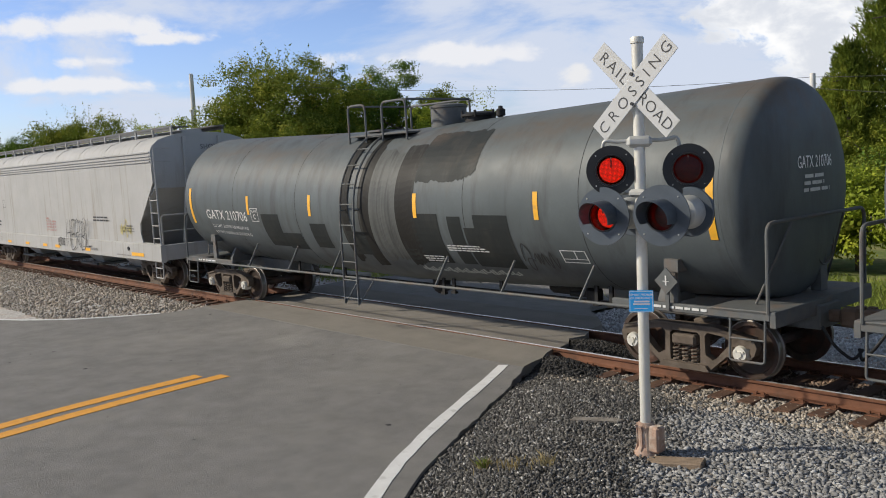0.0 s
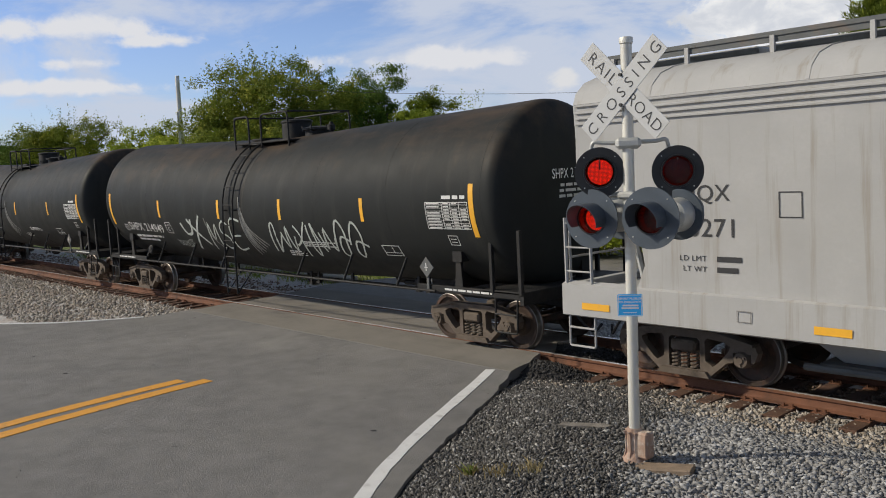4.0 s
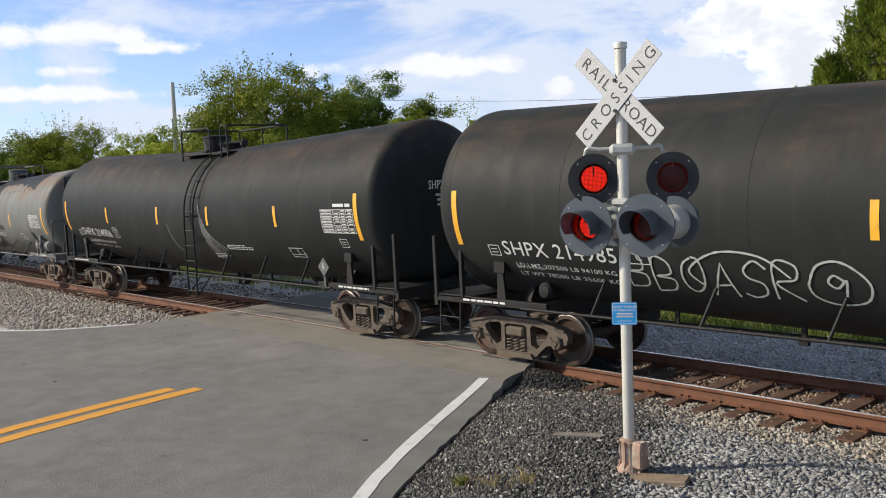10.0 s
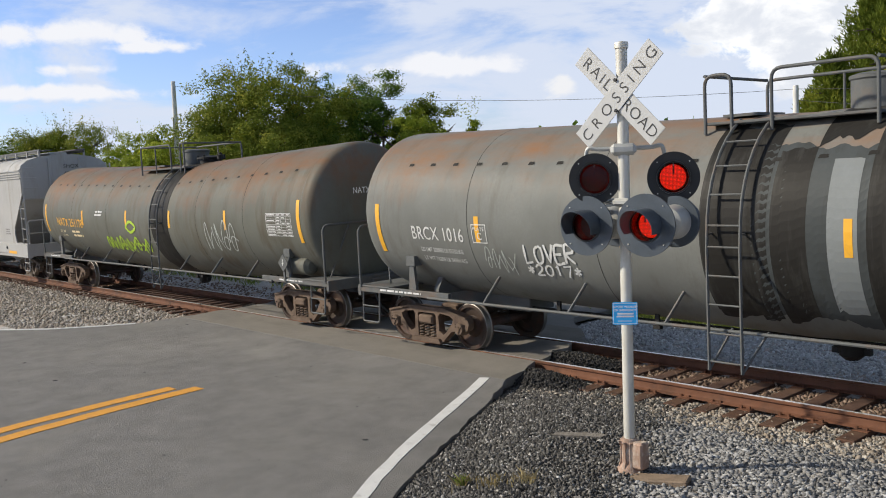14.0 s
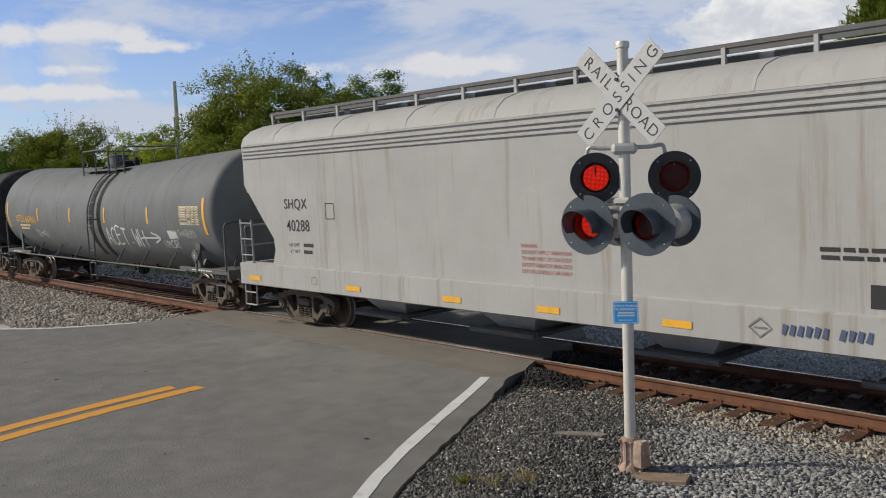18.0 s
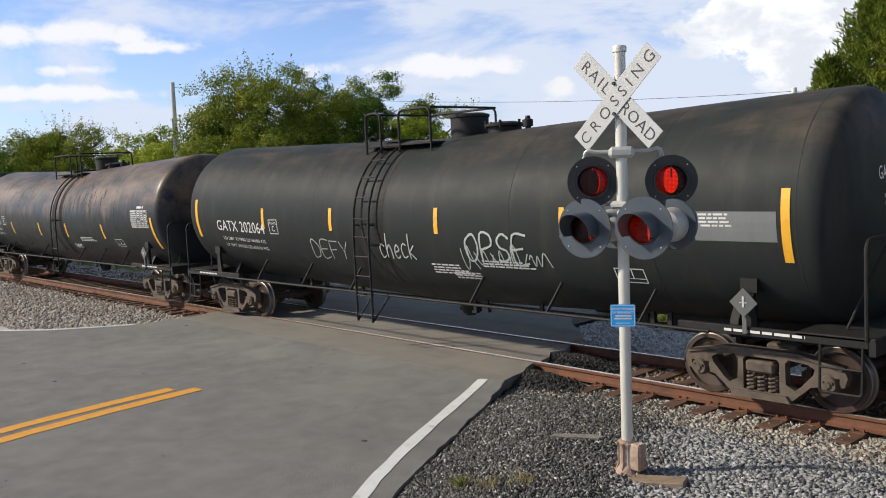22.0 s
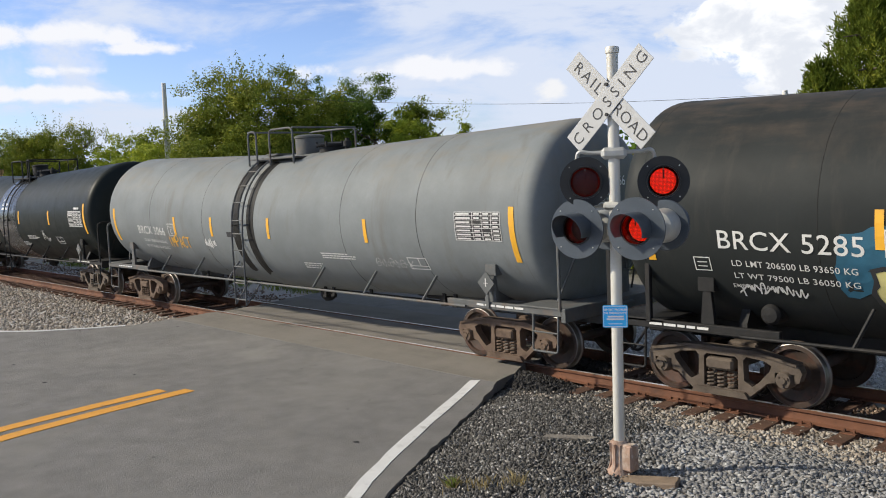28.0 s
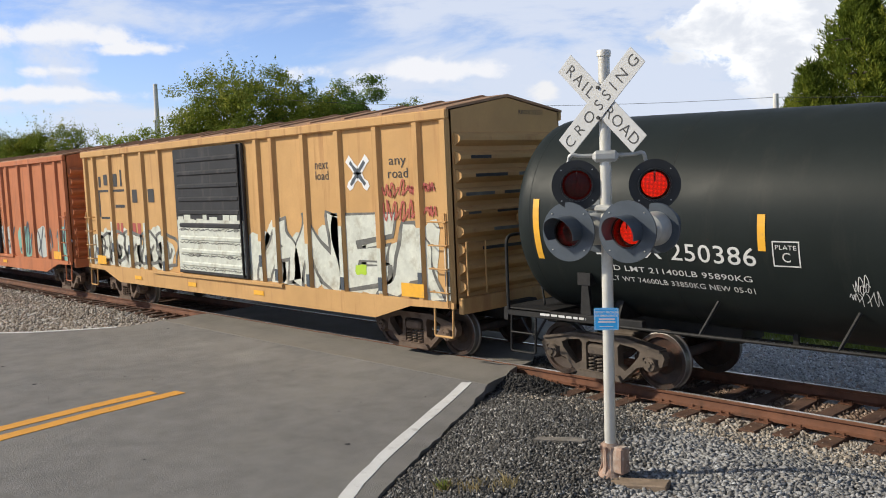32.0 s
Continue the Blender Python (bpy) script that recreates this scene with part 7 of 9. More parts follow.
def colour_piece(car, shell, lay, rng):
    """Big yellow letters with a blue haze and black outlines."""
    low, up_, over = lay(0.004), lay(0.008), lay(0.012)
    for k in range(13):
        u = -4.75 + 0.58 * k
        part("blue_haze", filled(bubble(u - 0.42, u + 0.42, 1.55, 2.42 + 0.12 * math.sin(k * 1.9), k + 3), low), paint_cyan, shell, "blue sprayed haze")
    graffiti_piece(shell, -4.75, -3.3, 1.38, 1.95, 2, paint_cream, decal_black, up_, over, rng, 0.06, label="yellow sprayed graffiti letter")
    fat_letters(shell, "TKNS", -3.4, 0.25, 1.36, 2.22, paint_cream, decal_black, up_, over, rng, "yellow sprayed graffiti letter")
    fat_letters(shell, "HAO2", 0.85, 4.5, 1.36, 2.2, paint_pale, decal_black, up_, over, rng, "white sprayed graffiti letter", 0.2, 0.03)
    part("blue_haze", filled(bubble(4.35, 5.3, 1.5, 2.1, 41), low), sign_blue, shell, "blue sprayed haze")
    part("sprayed_word", ribbon(tag_strokes(5.0, 6.0, 1.75, 2.05, 4, rng) + tag_strokes(5.3, 6.5, 1.45, 1.75, 4, rng), 0.03, over), paint_pale, shell)["kind"] = "stuff"
    for m_, n_, wd in ((scraped, 30, 0.05), (scraped, 70, 0.02), (paint_pale, 6, 0.016)):
        lines = []
        for k in range(n_):
            u, top_ = rng.gauss(2.0, 0.75), rng.uniform(3.0, 3.75)
            fall = rng.uniform(0.4, 1.2)
            lines.append(curve_through([(u + 0.35, top_), (u + 0.12, top_ - fall * 0.35), (u, top_ - fall * 0.7), (u + 0.05, max(2.3, top_ - fall))], 4))
        part("spilt_streak", ribbon(lines, wd, low), m_, shell, "pale feathery streaks run from the manway")["kind"] = "stuff"


tank_car(-233.37, 1.58, 2.46, black_b, black_iron, stock_marks("BRCX 5285", "BRCX 5285", -6.64, -4.83, 2.10, 0.24, load=("LD LMT 206500 LB 93650 KG", "LT WT 79500 LB 36050 KG")) + [("tag", -6.5, -5.6, 1.45, 1.65, 6, 0.02, W), ("tag", 5.2, 6.4, 1.6, 2.1, 5, 0.04, paint_pale)],
         "black tank car with large yellow and blue graffiti", "post", diamond=6.2, ladder=0.8, plat=(-0.62, 1.4), dome=-0.3, stripes=(-4.71, -1.3, 1.4, 4.5), drop=0.14, seed=16, extras=colour_piece)
tank_car(-251.14, 1.54, 2.44, grey_light, grey_iron, stock_marks("BRCX 3066", "BRCX 3066", -6.11, -4.55, 1.98, 0.22, load=("LD LMT 210600 LB 95550 KG", "LT WT 75400 LB 34200 KG"), table=False) + [("fill", 6.29, 7.34, 2.11, 2.59, decal_black), ("table", 6.29, 7.34, 2.11, 2.59, 7, W), ("scrawl", "IMPACT", -4.5, -3.3, 1.66, 1.95, 0.028, O), ("tag", -2.5, -2.0, 1.7, 1.95, 4, 0.03, W), ("fill", -1.35, -0.95, 2.0, 2.12, decal_black), ("tag", 3.9, 5.0, 1.5, 1.68, 6, 0.007, W)],
         "light grey tank car with white lettering and orange reflectors", "pipe", ladder=-0.62, plat=(-1.25, 0.6), dome=0.0, dome_r=0.33, half=7.72, stripes=(-3.98, -2.1, 0.41, 3.79), stripe_low=0.15, drop=0.16, seed=17, trucks=truck_rusty)
tank_car(-268.66, 1.54, 2.44, black_c, black_iron, stock_marks("DBUX 250386", "DBUX 250386", head_u=-0.62, u0=-6.6, u1=-4.18, v=1.98, cap=0.24, load=("LD LMT 211400LB 95890KG", "LT WT 74600LB 33850KG NEW 05-01")) + [("fill", -7.2, -6.5, 2.35, 2.8, grey_plain), ("print", -0.2, 0.5, 2.95, 3, 0.08, W), ("tag", -3.1, -2.75, 1.5, 1.7, 4, 0.008, W), ("tag", -3.05, -2.85, 1.66, 1.88, 3, 0.008, W), ("tag", 3.7, 4.1, 1.6, 1.75, 5, 0.008, W), ("tag", 3.75, 4.0, 1.72, 1.98, 4, 0.008, W), ("tag", 4.05, 4.3, 1.55, 1.68, 4, 0.008, W)],
         "black tank car with a glossy band round its middle", "pipe", ladder=0.74, plat=(-0.65, 1.2), dome=-0.2, dome_r=0.27, drop=0.16, seed=18, wrap=(-0.52, 1.41, silver_wrap), stripes=(-4.14, -1.64, 1.7, 4.63))


# ---- boxcars ----
BOX_POSTS = (-7.55, -6.95, -5.9, -4.85, -3.85, -2.85, 1.75, 2.35, 3.5, 4.65, 5.8, 6.9, 7.6)


spray_grey = material("spray_dark_grey", (0.13, 0.13, 0.12), 0.65, vary=0.3, scale=5, bump=0.0, dirt=(0.24, 0.23, 0.19), dirt_amount=0.5, dirt_scale=3)


def boxcar(x0, body, label, seed, art=True):
    rng = random.Random(seed)
    car = thing("boxcar", label, "boxcar", pose(x0, 0, 0), "freight train")
    L_, y_ = 7.72, 1.42
    for s in (-1, 1):
        wall = part("side_wall", Geo().box(-L_, L_, min(s * (y_ - 0.03), s * y_), max(s * (y_ - 0.03), s * y_), 1.05, 4.30), body, car)
        for x in BOX_POSTS:
            x = x if s < 0 else -x
            part("side_post", cached(("box_post", s), lambda: Geo().prism([(-0.11, s * y_), (-0.06, s * (y_ + 0.075)), (0.06, s * (y_ + 0.075)), (0.11, s * y_)], "z", 1.08, 4.16)), body, wall, at=pose(x, 0, 0))
        part("top_chord", Geo().box(-L_, L_, min(s * y_, s * (y_ + 0.10)), max(s * y_, s * (y_ + 0.10)), 4.16, 4.33, 0.02), body, car)
        part("side_sill", Geo().prism([(-L_, 1.08), (L_, 1.08), (L_, 0.98), (6.6, 0.95), (5.6, 0.66), (-5.6, 0.66), (-6.6, 0.95), (-L_, 0.98)], "y", s * (y_ + 0.02), s * (y_ + 0.075)), body, car)
        dx = -0.39 * (1 if s < 0 else -1)
        door = part("door", Geo().box(dx - 1.6, dx + 1.6, min(s * (y_ + 0.02), s * (y_ + 0.09)), max(s * (y_ + 0.02), s * (y_ + 0.09)), 1.12, 4.12, 0.015), box_door, car, "black ribbed sliding door with painted graffiti below")
        for k in range(9):
            part("door_rib", cached(("door_rib", s), lambda: Geo().prism([(0, 0), (0.03 * s, 0.03), (0.03 * s, 0.09), (0, 0.12)], "x", -1.4, 1.4)), paint_worn if art and s < 0 and k < 3 else box_door, door, at=pose(dx, s * (y_ + 0.09), 1.3 + 0.31 * k))
        part("door_rail", Geo().box(dx - 3.0, dx + 3.0, min(s * y_, s * (y_ + 0.13)), max(s * y_, s * (y_ + 0.13)), 1.02, 1.10, 0.01), body, car)
        part("door_bar", Geo().ring((dx + 1.48, s * (y_ + 0.12), 1.15), (dx + 1.48, s * (y_ + 0.12), 4.1), 0.025, n=6), black_iron, door)
        for e in (-1, 1):
            lad = part("side_ladder", Geo().ring((e * 7.6, s * (y_ + 0.1), 1.0), (e * 7.6, s * (y_ + 0.1), 2.6), 0.015, n=6), body, car)
            for k in range(4):
                part("rung", cached(("box_rung", s), lambda: Geo().pipe([(0, s * y_, 0), (0, s * (y_ + 0.12), 0), (0.45, s * (y_ + 0.12), 0), (0.45, s * y_, 0)], 0.014, n=6)), body, lad, at=pose(e * 7.42 - 0.225, 0, 1.25 + 0.4 * k))
            part("step", Geo().pipe([(e * 7.2, s * 1.45, 1.0), (e * 7.2, s * 1.47, 0.48), (e * 7.65, s * 1.47, 0.48), (e * 7.65, s * 1.45, 1.0)], 0.02, bend=0.04), body, car)
    for s in (-1, 1):
        end = part("end_wall", Geo().prism([(-y_, 1.05), (y_, 1.05), (y_, 4.30), (0, 4.55), (-y_, 4.30)], "x", s * (L_ - 0.03), s * L_), body, car)
        for k in range(9):
            z = 1.35 + 0.31 * k
            part("end_rib", cached(("end_rib", s), lambda: Geo().prism([(0, -0.125), (0.12 * s, -0.06), (0.15 * s, -0.03), (0.15 * s, 0.03), (0.12 * s, 0.06), (0, 0.11)], "y", -y_ + 0.08, y_ - 0.08)), body, end, at=pose(s * L_, 0, z))
        part("end_sill", Geo().box(min(s * L_, s * (L_ + 0.12)), max(s * L_, s * (L_ + 0.12)), -1.4, 1.4, 0.88, 1.16, 0.02), body, car)
        part("end_ladder", Geo().pipe([(s * (L_ + 0.16), -1.3, 1.2), (s * (L_ + 0.16), -1.3, 2.1), (s * (L_ + 0.16), -0.85, 2.1), (s * (L_ + 0.16), -0.85, 1.2)], 0.018).ring((s * (L_ + 0.16), -1.3, 1.65), (s * (L_ + 0.16), -0.85, 1.65), 0.014, n=6), body, car)
        part("grab_rail", Geo().pipe([(s * (L_ + 0.02), -1.35, 2.62), (s * (L_ + 0.16), -1.3, 2.62), (s * (L_ + 0.16), 0.9, 2.62), (s * (L_ + 0.02), 0.95, 2.62)], 0.018), body, car)
        part("stub_sill", Geo().box(min(s * 6.0, s * (L_ + 0.3)), max(s * 6.0, s * (L_ + 0.3)), -0.3, 0.3, 0.65, 0.98, 0.02), black_iron, car)
        coupler(car, s * 8.3, s, black_iron)
        truck(car, s * 6.2, x0, truck_rusty)
    part("brake_wheel", Geo().pipe([(L_ + 0.3, 0.25 + 0.26 * math.cos(a), 2.35 + 0.26 * math.sin(a)) for a in [k * math.pi / 8 for k in range(17)]], 0.016, n=6).box(L_ + 0.02, L_ + 0.25, 0.1, 0.4, 2.2, 2.55, 0.02), body, car)
    part("roof", Geo().prism([(-y_ - 0.08, 4.31), (0, 4.56), (y_ + 0.08, 4.31), (y_ + 0.08, 4.35), (0, 4.61), (-y_ - 0.08, 4.35)], "x", -L_ - 0.02, L_ + 0.02), box_roof, car)
    for k in range(14):
        part("roof_rib", cached("roof_rib", lambda: Geo().prism([(-y_ - 0.06, 4.35), (0, 4.61), (y_ + 0.06, 4.35), (y_ + 0.06, 4.38), (0, 4.645), (-y_ - 0.06, 4.38)], "x", -0.05, 0.05)), box_roof, car, at=pose(-7.2 + 1.1 * k, 0, 0))
    part("floor", Geo().box(-L_, L_, -y_, y_, 0.98, 1.06), black_iron, car)
    part("centre_sill", Geo().box(-6, 6, -0.3, 0.3, 0.5, 0.98), black_iron, car)
    wall_ = on_wall(-y_ - 0.078)
    flat_ = on_wall(-y_ - 0.002)
    if art:
        brown = decal_red
        part("lettering", words("next", 3.85, 4.28, 3.45, 0.15, flat_, 0.0), decal_black, car)["kind"] = "stuff"
        part("lettering", words("load", 3.85, 4.28, 3.24, 0.17, flat_, 0.0), decal_black, car)["kind"] = "stuff"
        part("lettering", words("any", 6.12, 6.58, 3.40, 0.17, flat_, 0.0), decal_black, car)["kind"] = "stuff"
        part("lettering", words("road", 6.08, 6.62, 3.22, 0.17, flat_, 0.0), decal_black, car)["kind"] = "stuff"
        part("emblem", ribbon([[(4.9, 3.05), (5.5, 3.62)], [(4.9, 3.62), (5.5, 3.05)]], 0.15, flat_), sign_white, car, "white and blue crossed emblem")
        part("emblem", ribbon([[(4.98, 3.12), (5.42, 3.55)], [(4.98, 3.55), (5.42, 3.12)]], 0.07, on_wall(-y_ - 0.006)), lamp_grey, car)
        for u0, u1, v0, v1 in ((-6.75, -6.6, 3.3, 3.6), (-6.4, -6.15, 3.35, 3.65), (-5.75, -5.5, 3.3, 3.65), (-5.3, -5.2, 3.3, 3.75), (-5.05, -4.95, 3.3, 3.8), (-6.8, -5.0, 3.16, 3.22), (-6.8, -6.72, 2.45, 3.16), (-5.7, -5.1, 2.72, 2.8), (-4.6, -4.3, 2.85, 3.2), (-3.65, -3.3, 2.85, 3.2), (-6.7, -6.1, 2.4, 2.46)):
            part("emblem", bars([(u0, u1, v0, v1)], flat_), decal_black, car)
        part("lettering", bars([(-5.7, -5.55, 1.98, 2.3), (-5.45, -5.3, 1.98, 2.3), (-4.7, -4.5, 1.98, 2.3), (-4.4, -4.2, 1.98, 2.3)], flat_), decal_red, car)["kind"] = "stuff"
        mid_, over_, front_ = on_wall(-y_ - 0.002), on_wall(-y_ - 0.007), on_wall(-y_ - 0.079)
        for k in range(9):
            u = 1.6 + 0.66 * k
            part("sprayed_ground", filled(bubble(u - 0.45, u + 0.45, 1.08, 2.2 + 0.25 * math.sin(k * 1.7), k + 11), on_wall(-y_ - 0.0005)), paint_worn, car, "pale sprayed paint")
        for k in range(8):
            u = -7.2 + 0.62 * k
            part("sprayed_ground", filled(bubble(u - 0.42, u + 0.42, 1.08, 1.95 + 0.25 * math.sin(k * 2.3), k + 31), on_wall(-y_ - 0.0005)), paint_worn, car, "pale sprayed paint")
        fat_letters(car, "ANEA", 1.7, 7.35, 1.12, 2.42, paint_worn, spray_grey, mid_, over_, rng, "pale grey graffiti letter with dark outline", 0.1, 0.035)
        graffiti_piece(car, -7.2, -2.3, 1.2, 2.0, 5, None, spray_grey, mid_, over_, rng, 0.08)
        for x in BOX_POSTS:
            part("painted_post", bars([(x - 0.055, x + 0.055, 1.12, 2.15 + 0.2 * math.sin(x * 3))], front_), paint_worn, car)
            part("painted_post", bars([(x - 0.056, x + 0.056, 1.3 + 0.2 * math.sin(x * 5), 1.55 + 0.2 * math.sin(x * 5))], on_wall(-y_ - 0.081)), lamp_grey, car)
        part("sprayed_patch", filled(bubble(5.0, 5.35, 1.42, 1.62, 3), on_wall(-y_ - 0.011)), paint_lime, car)
        part("door_paint", bars([(-1.95, 1.15, 1.2, 2.42)], on_wall(-y_ - 0.087)), paint_worn, car, "pale sprayed lower half of the door")
        part("door_scrawl", ribbon([q for k in range(4) for q in tag_strokes(-1.85, 1.05, 1.23 + 0.31 * k, 1.29 + 0.31 * k, 8, rng)], 0.02, on_wall(-y_ - 0.091)), spray_grey, car)["kind"] = "stuff"
        part("door_smear", bars([(-1.9 + 0.31 * k, -1.62 + 0.31 * k + 0.1 * math.sin(k * 2.7), 2.42, 2.5 + 0.09 * math.sin(k * 1.9)) for k in range(9)], on_wall(-y_ - 0.087)), paint_worn, car)["kind"] = "stuff"
        part("sprayed_tag", ribbon(tag_strokes(5.9, 7.3, 2.85, 3.15, 6, rng) + tag_strokes(5.9, 7.3, 2.45, 2.8, 6, rng), 0.03, on_wall(-y_ - 0.012)), decal_red, car, "brown sprayed tags")["kind"] = "stuff"
    else:
        for k in range(9):
            part("sprayed_letter", blob(-6.9 + 1.75 * k, 1.6, 0.6, 0.5, flat_, k + 200).mesh("letter", smooth=0, recalc=False), paint_pale if k % 2 else paint_teal, car, "pale blue graffiti letter")
            part("sprayed_outline", ribbon(tag_strokes(-7.4 + 1.75 * k, -6.2 + 1.75 * k, 1.1, 2.2, 2, rng), 0.08, on_wall(-y_ - 0.006)), lamp_grey, car)
    for x in (-7.0, -4.6, -1.6, 1.4, 6.4):
        part("reflector", bars([(x, x + (0.6 if abs(x) > 6 else 0.4), 1.12 if abs(x) > 6 else 0.8, 1.36 if abs(x) > 6 else 0.9)], on_wall(-y_ - 0.085)), O, car)
    if art:
        for k, u0_, u1_, m_ in ((4, -1.2, -0.9, spray_grey), (4, -0.5, 0.3, decal_black), (5, -1.25, -0.55, spray_grey), (5, -0.3, 0.6, decal_black), (6, -1.0, -0.2, decal_black), (6, 0.1, 0.9, spray_grey), (3, -0.6, 0.4, spray_grey), (7, -1.1, -0.6, decal_black), (2, -0.9, 0.2, decal_black)):
            z = 1.35 + 0.31 * k
            part("sprayed_smear", bars([(u0_, u1_, z - 0.028, z + 0.028)], lambda u, v: (L_ + 0.153, u, v)), m_, car, "smeared graffiti on the end ribs")
    hw = lambda u, v: (L_ + 0.006, u, v)
    part("end_number", words("RBOX 33251", 0.3, 0.95, 4.26, 0.08, hw, 0.0) if art else bars([(0.3, 0.95, 4.26, 4.34)], hw), decal_black, car)["kind"] = "stuff"
    return car


boxcar(-285.95, box_yellow, "yellow ribbed boxcar with a black door and pale graffiti", 20)
boxcar(-302.78, box_orange, "rusty orange ribbed boxcar with blue graffiti", 21, art=False)

# ---- trees, shrubs, grass ----
def island_material(name, cols, rough=0.9, bump=0.3):
    m = bpy.data.materials.new(name)
    m.use_nodes = True
    n, l = m.node_tree.nodes, m.node_tree.links
    b = n["Principled BSDF"]
    b.inputs["Roughness"].default_value = rough
    geo = n.new("ShaderNodeNewGeometry")
    r = n.new("ShaderNodeValToRGB")
    while len(r.color_ramp.elements) < len(cols):
        r.color_ramp.elements.new(0.5)
    for i, (e, c) in enumerate(zip(r.color_ramp.elements, cols)):
        e.position, e.color = i / (len(cols) - 1), (*c, 1)
    l.new(geo.outputs["Random Per Island"], r.inputs[0])
    t = n.new("ShaderNodeTexNoise")
    t.inputs["Scale"].default_value = 60
    tc = n.new("ShaderNodeTexCoord")
    l.new(tc.outputs["Object"], t.inputs["Vector"])
    mr = n.new("ShaderNodeMapRange")
    mr.inputs[3].default_value, mr.inputs[4].default_value = 0.65, 1.25
    l.new(t.outputs[0], mr.inputs[0])
    mx = n.new("ShaderNodeVectorMath")
    mx.operation = "SCALE"
    l.new(r.outputs[0], mx.inputs[0])
    l.new(mr.outputs[0], mx.inputs["Scale"])
    l.new(mx.outputs[0], b.inputs["Base Color"])
    return m


def quads(centres, sizes, rng, aspect=0.6, droop=0.0, face=None):
    """Small leaf blades, one quad each, turned at random or roughly outwards from their bough."""
    n = len(centres)
    a = rng.normal(size=(n, 3))
    if face is not None:
        nrm = face + rng.normal(size=(n, 3)) * 0.38
        nrm /= np.linalg.norm(nrm, axis=1, keepdims=True)
        a -= nrm * np.sum(a * nrm, 1, keepdims=True)
        a /= np.linalg.norm(a, axis=1, keepdims=True)
        b = np.cross(nrm, a)
        a, b = a * sizes[:, None] / 2, b * sizes[:, None] * aspect / 2
        return np.stack([centres - a, centres + b * 0.9, centres + a, centres - b * 0.9], 1).reshape(-1, 3)
    a[:, 2] -= droop
    a /= np.linalg.norm(a, axis=1, keepdims=True)
    b = np.cross(a, rng.normal(size=(n, 3)))
    b /= np.linalg.norm(b, axis=1, keepdims=True) + 1e-9
    a, b = a * sizes[:, None] / 2, b * sizes[:, None] * aspect / 2
    v = np.stack([centres - a, centres + b * 0.9, centres + a, centres - b * 0.9], 1).reshape(-1, 3)
    return v


def quad_mesh(name, verts):
    n = len(verts) // 4
    me_ = bpy.data.meshes.new(name)
    me_.vertices.add(len(verts))
    me_.vertices.foreach_set("co", verts.ravel().astype(np.float32))
    me_.loops.add(4 * n)
    me_.loops.foreach_set("vertex_index", np.arange(4 * n, dtype=np.int32))
    me_.polygons.add(n)
    me_.polygons.foreach_set("loop_start", np.arange(0, 4 * n, 4, dtype=np.int32))
    me_.polygons.foreach_set("loop_total", np.full(n, 4, dtype=np.int32))
    me_.update(calc_edges=True)
    return me_


def crown_points(height, base, spread, clumps, per, rng):
    """Leaf places: boughs swell out of an uneven crown, each a cluster of leafy clumps with gaps between."""
    out, face = [], []
    off = rng.uniform(0, 50)
    spread *= 1.1
    nb = max(12, clumps // 4)
    mid, half = (height + base) / 2, (height - base) / 2
    for k in range(nb):
        u = rng.normal(size=3)
        u /= np.linalg.norm(u)
        u[2] = u[2] * 0.85 + 0.12
        r = rng.uniform(0.40, 1.0) ** 0.7
        lump = 1 + 0.5 * noise.noise(Vector((u[0] * 1.7 + off, u[1] * 1.7, u[2] * 1.7)))
        b = np.array([u[0] * spread * r * lump, u[1] * spread * r * lump, mid + u[2] * half * r * lump])
        rb = spread * rng.uniform(0.22, 0.36)
        m = max(5, clumps // nb)
        for q in range(m):
            w = rng.normal(size=3)
            w /= np.linalg.norm(w)
            c = b + rb * w * rng.uniform(0.55, 1.08) * np.array([1, 1, 0.72])
            c[2] = min(c[2], height)
            sg = rng.uniform(0.17, 0.34) * (spread / 3.0) ** 0.5
            p = np.clip(rng.normal(size=(per, 3)), -1.7, 1.7)
            out.append(c + p * sg * np.array([1, 1, 0.7]))
            f_ = p * 0.45 + w * 0.9 + np.array([0, 0, 0.45])
            face.append(f_ / (np.linalg.norm(f_, axis=1, keepdims=True) + 1e-9))
    return np.concatenate(out), np.concatenate(face)


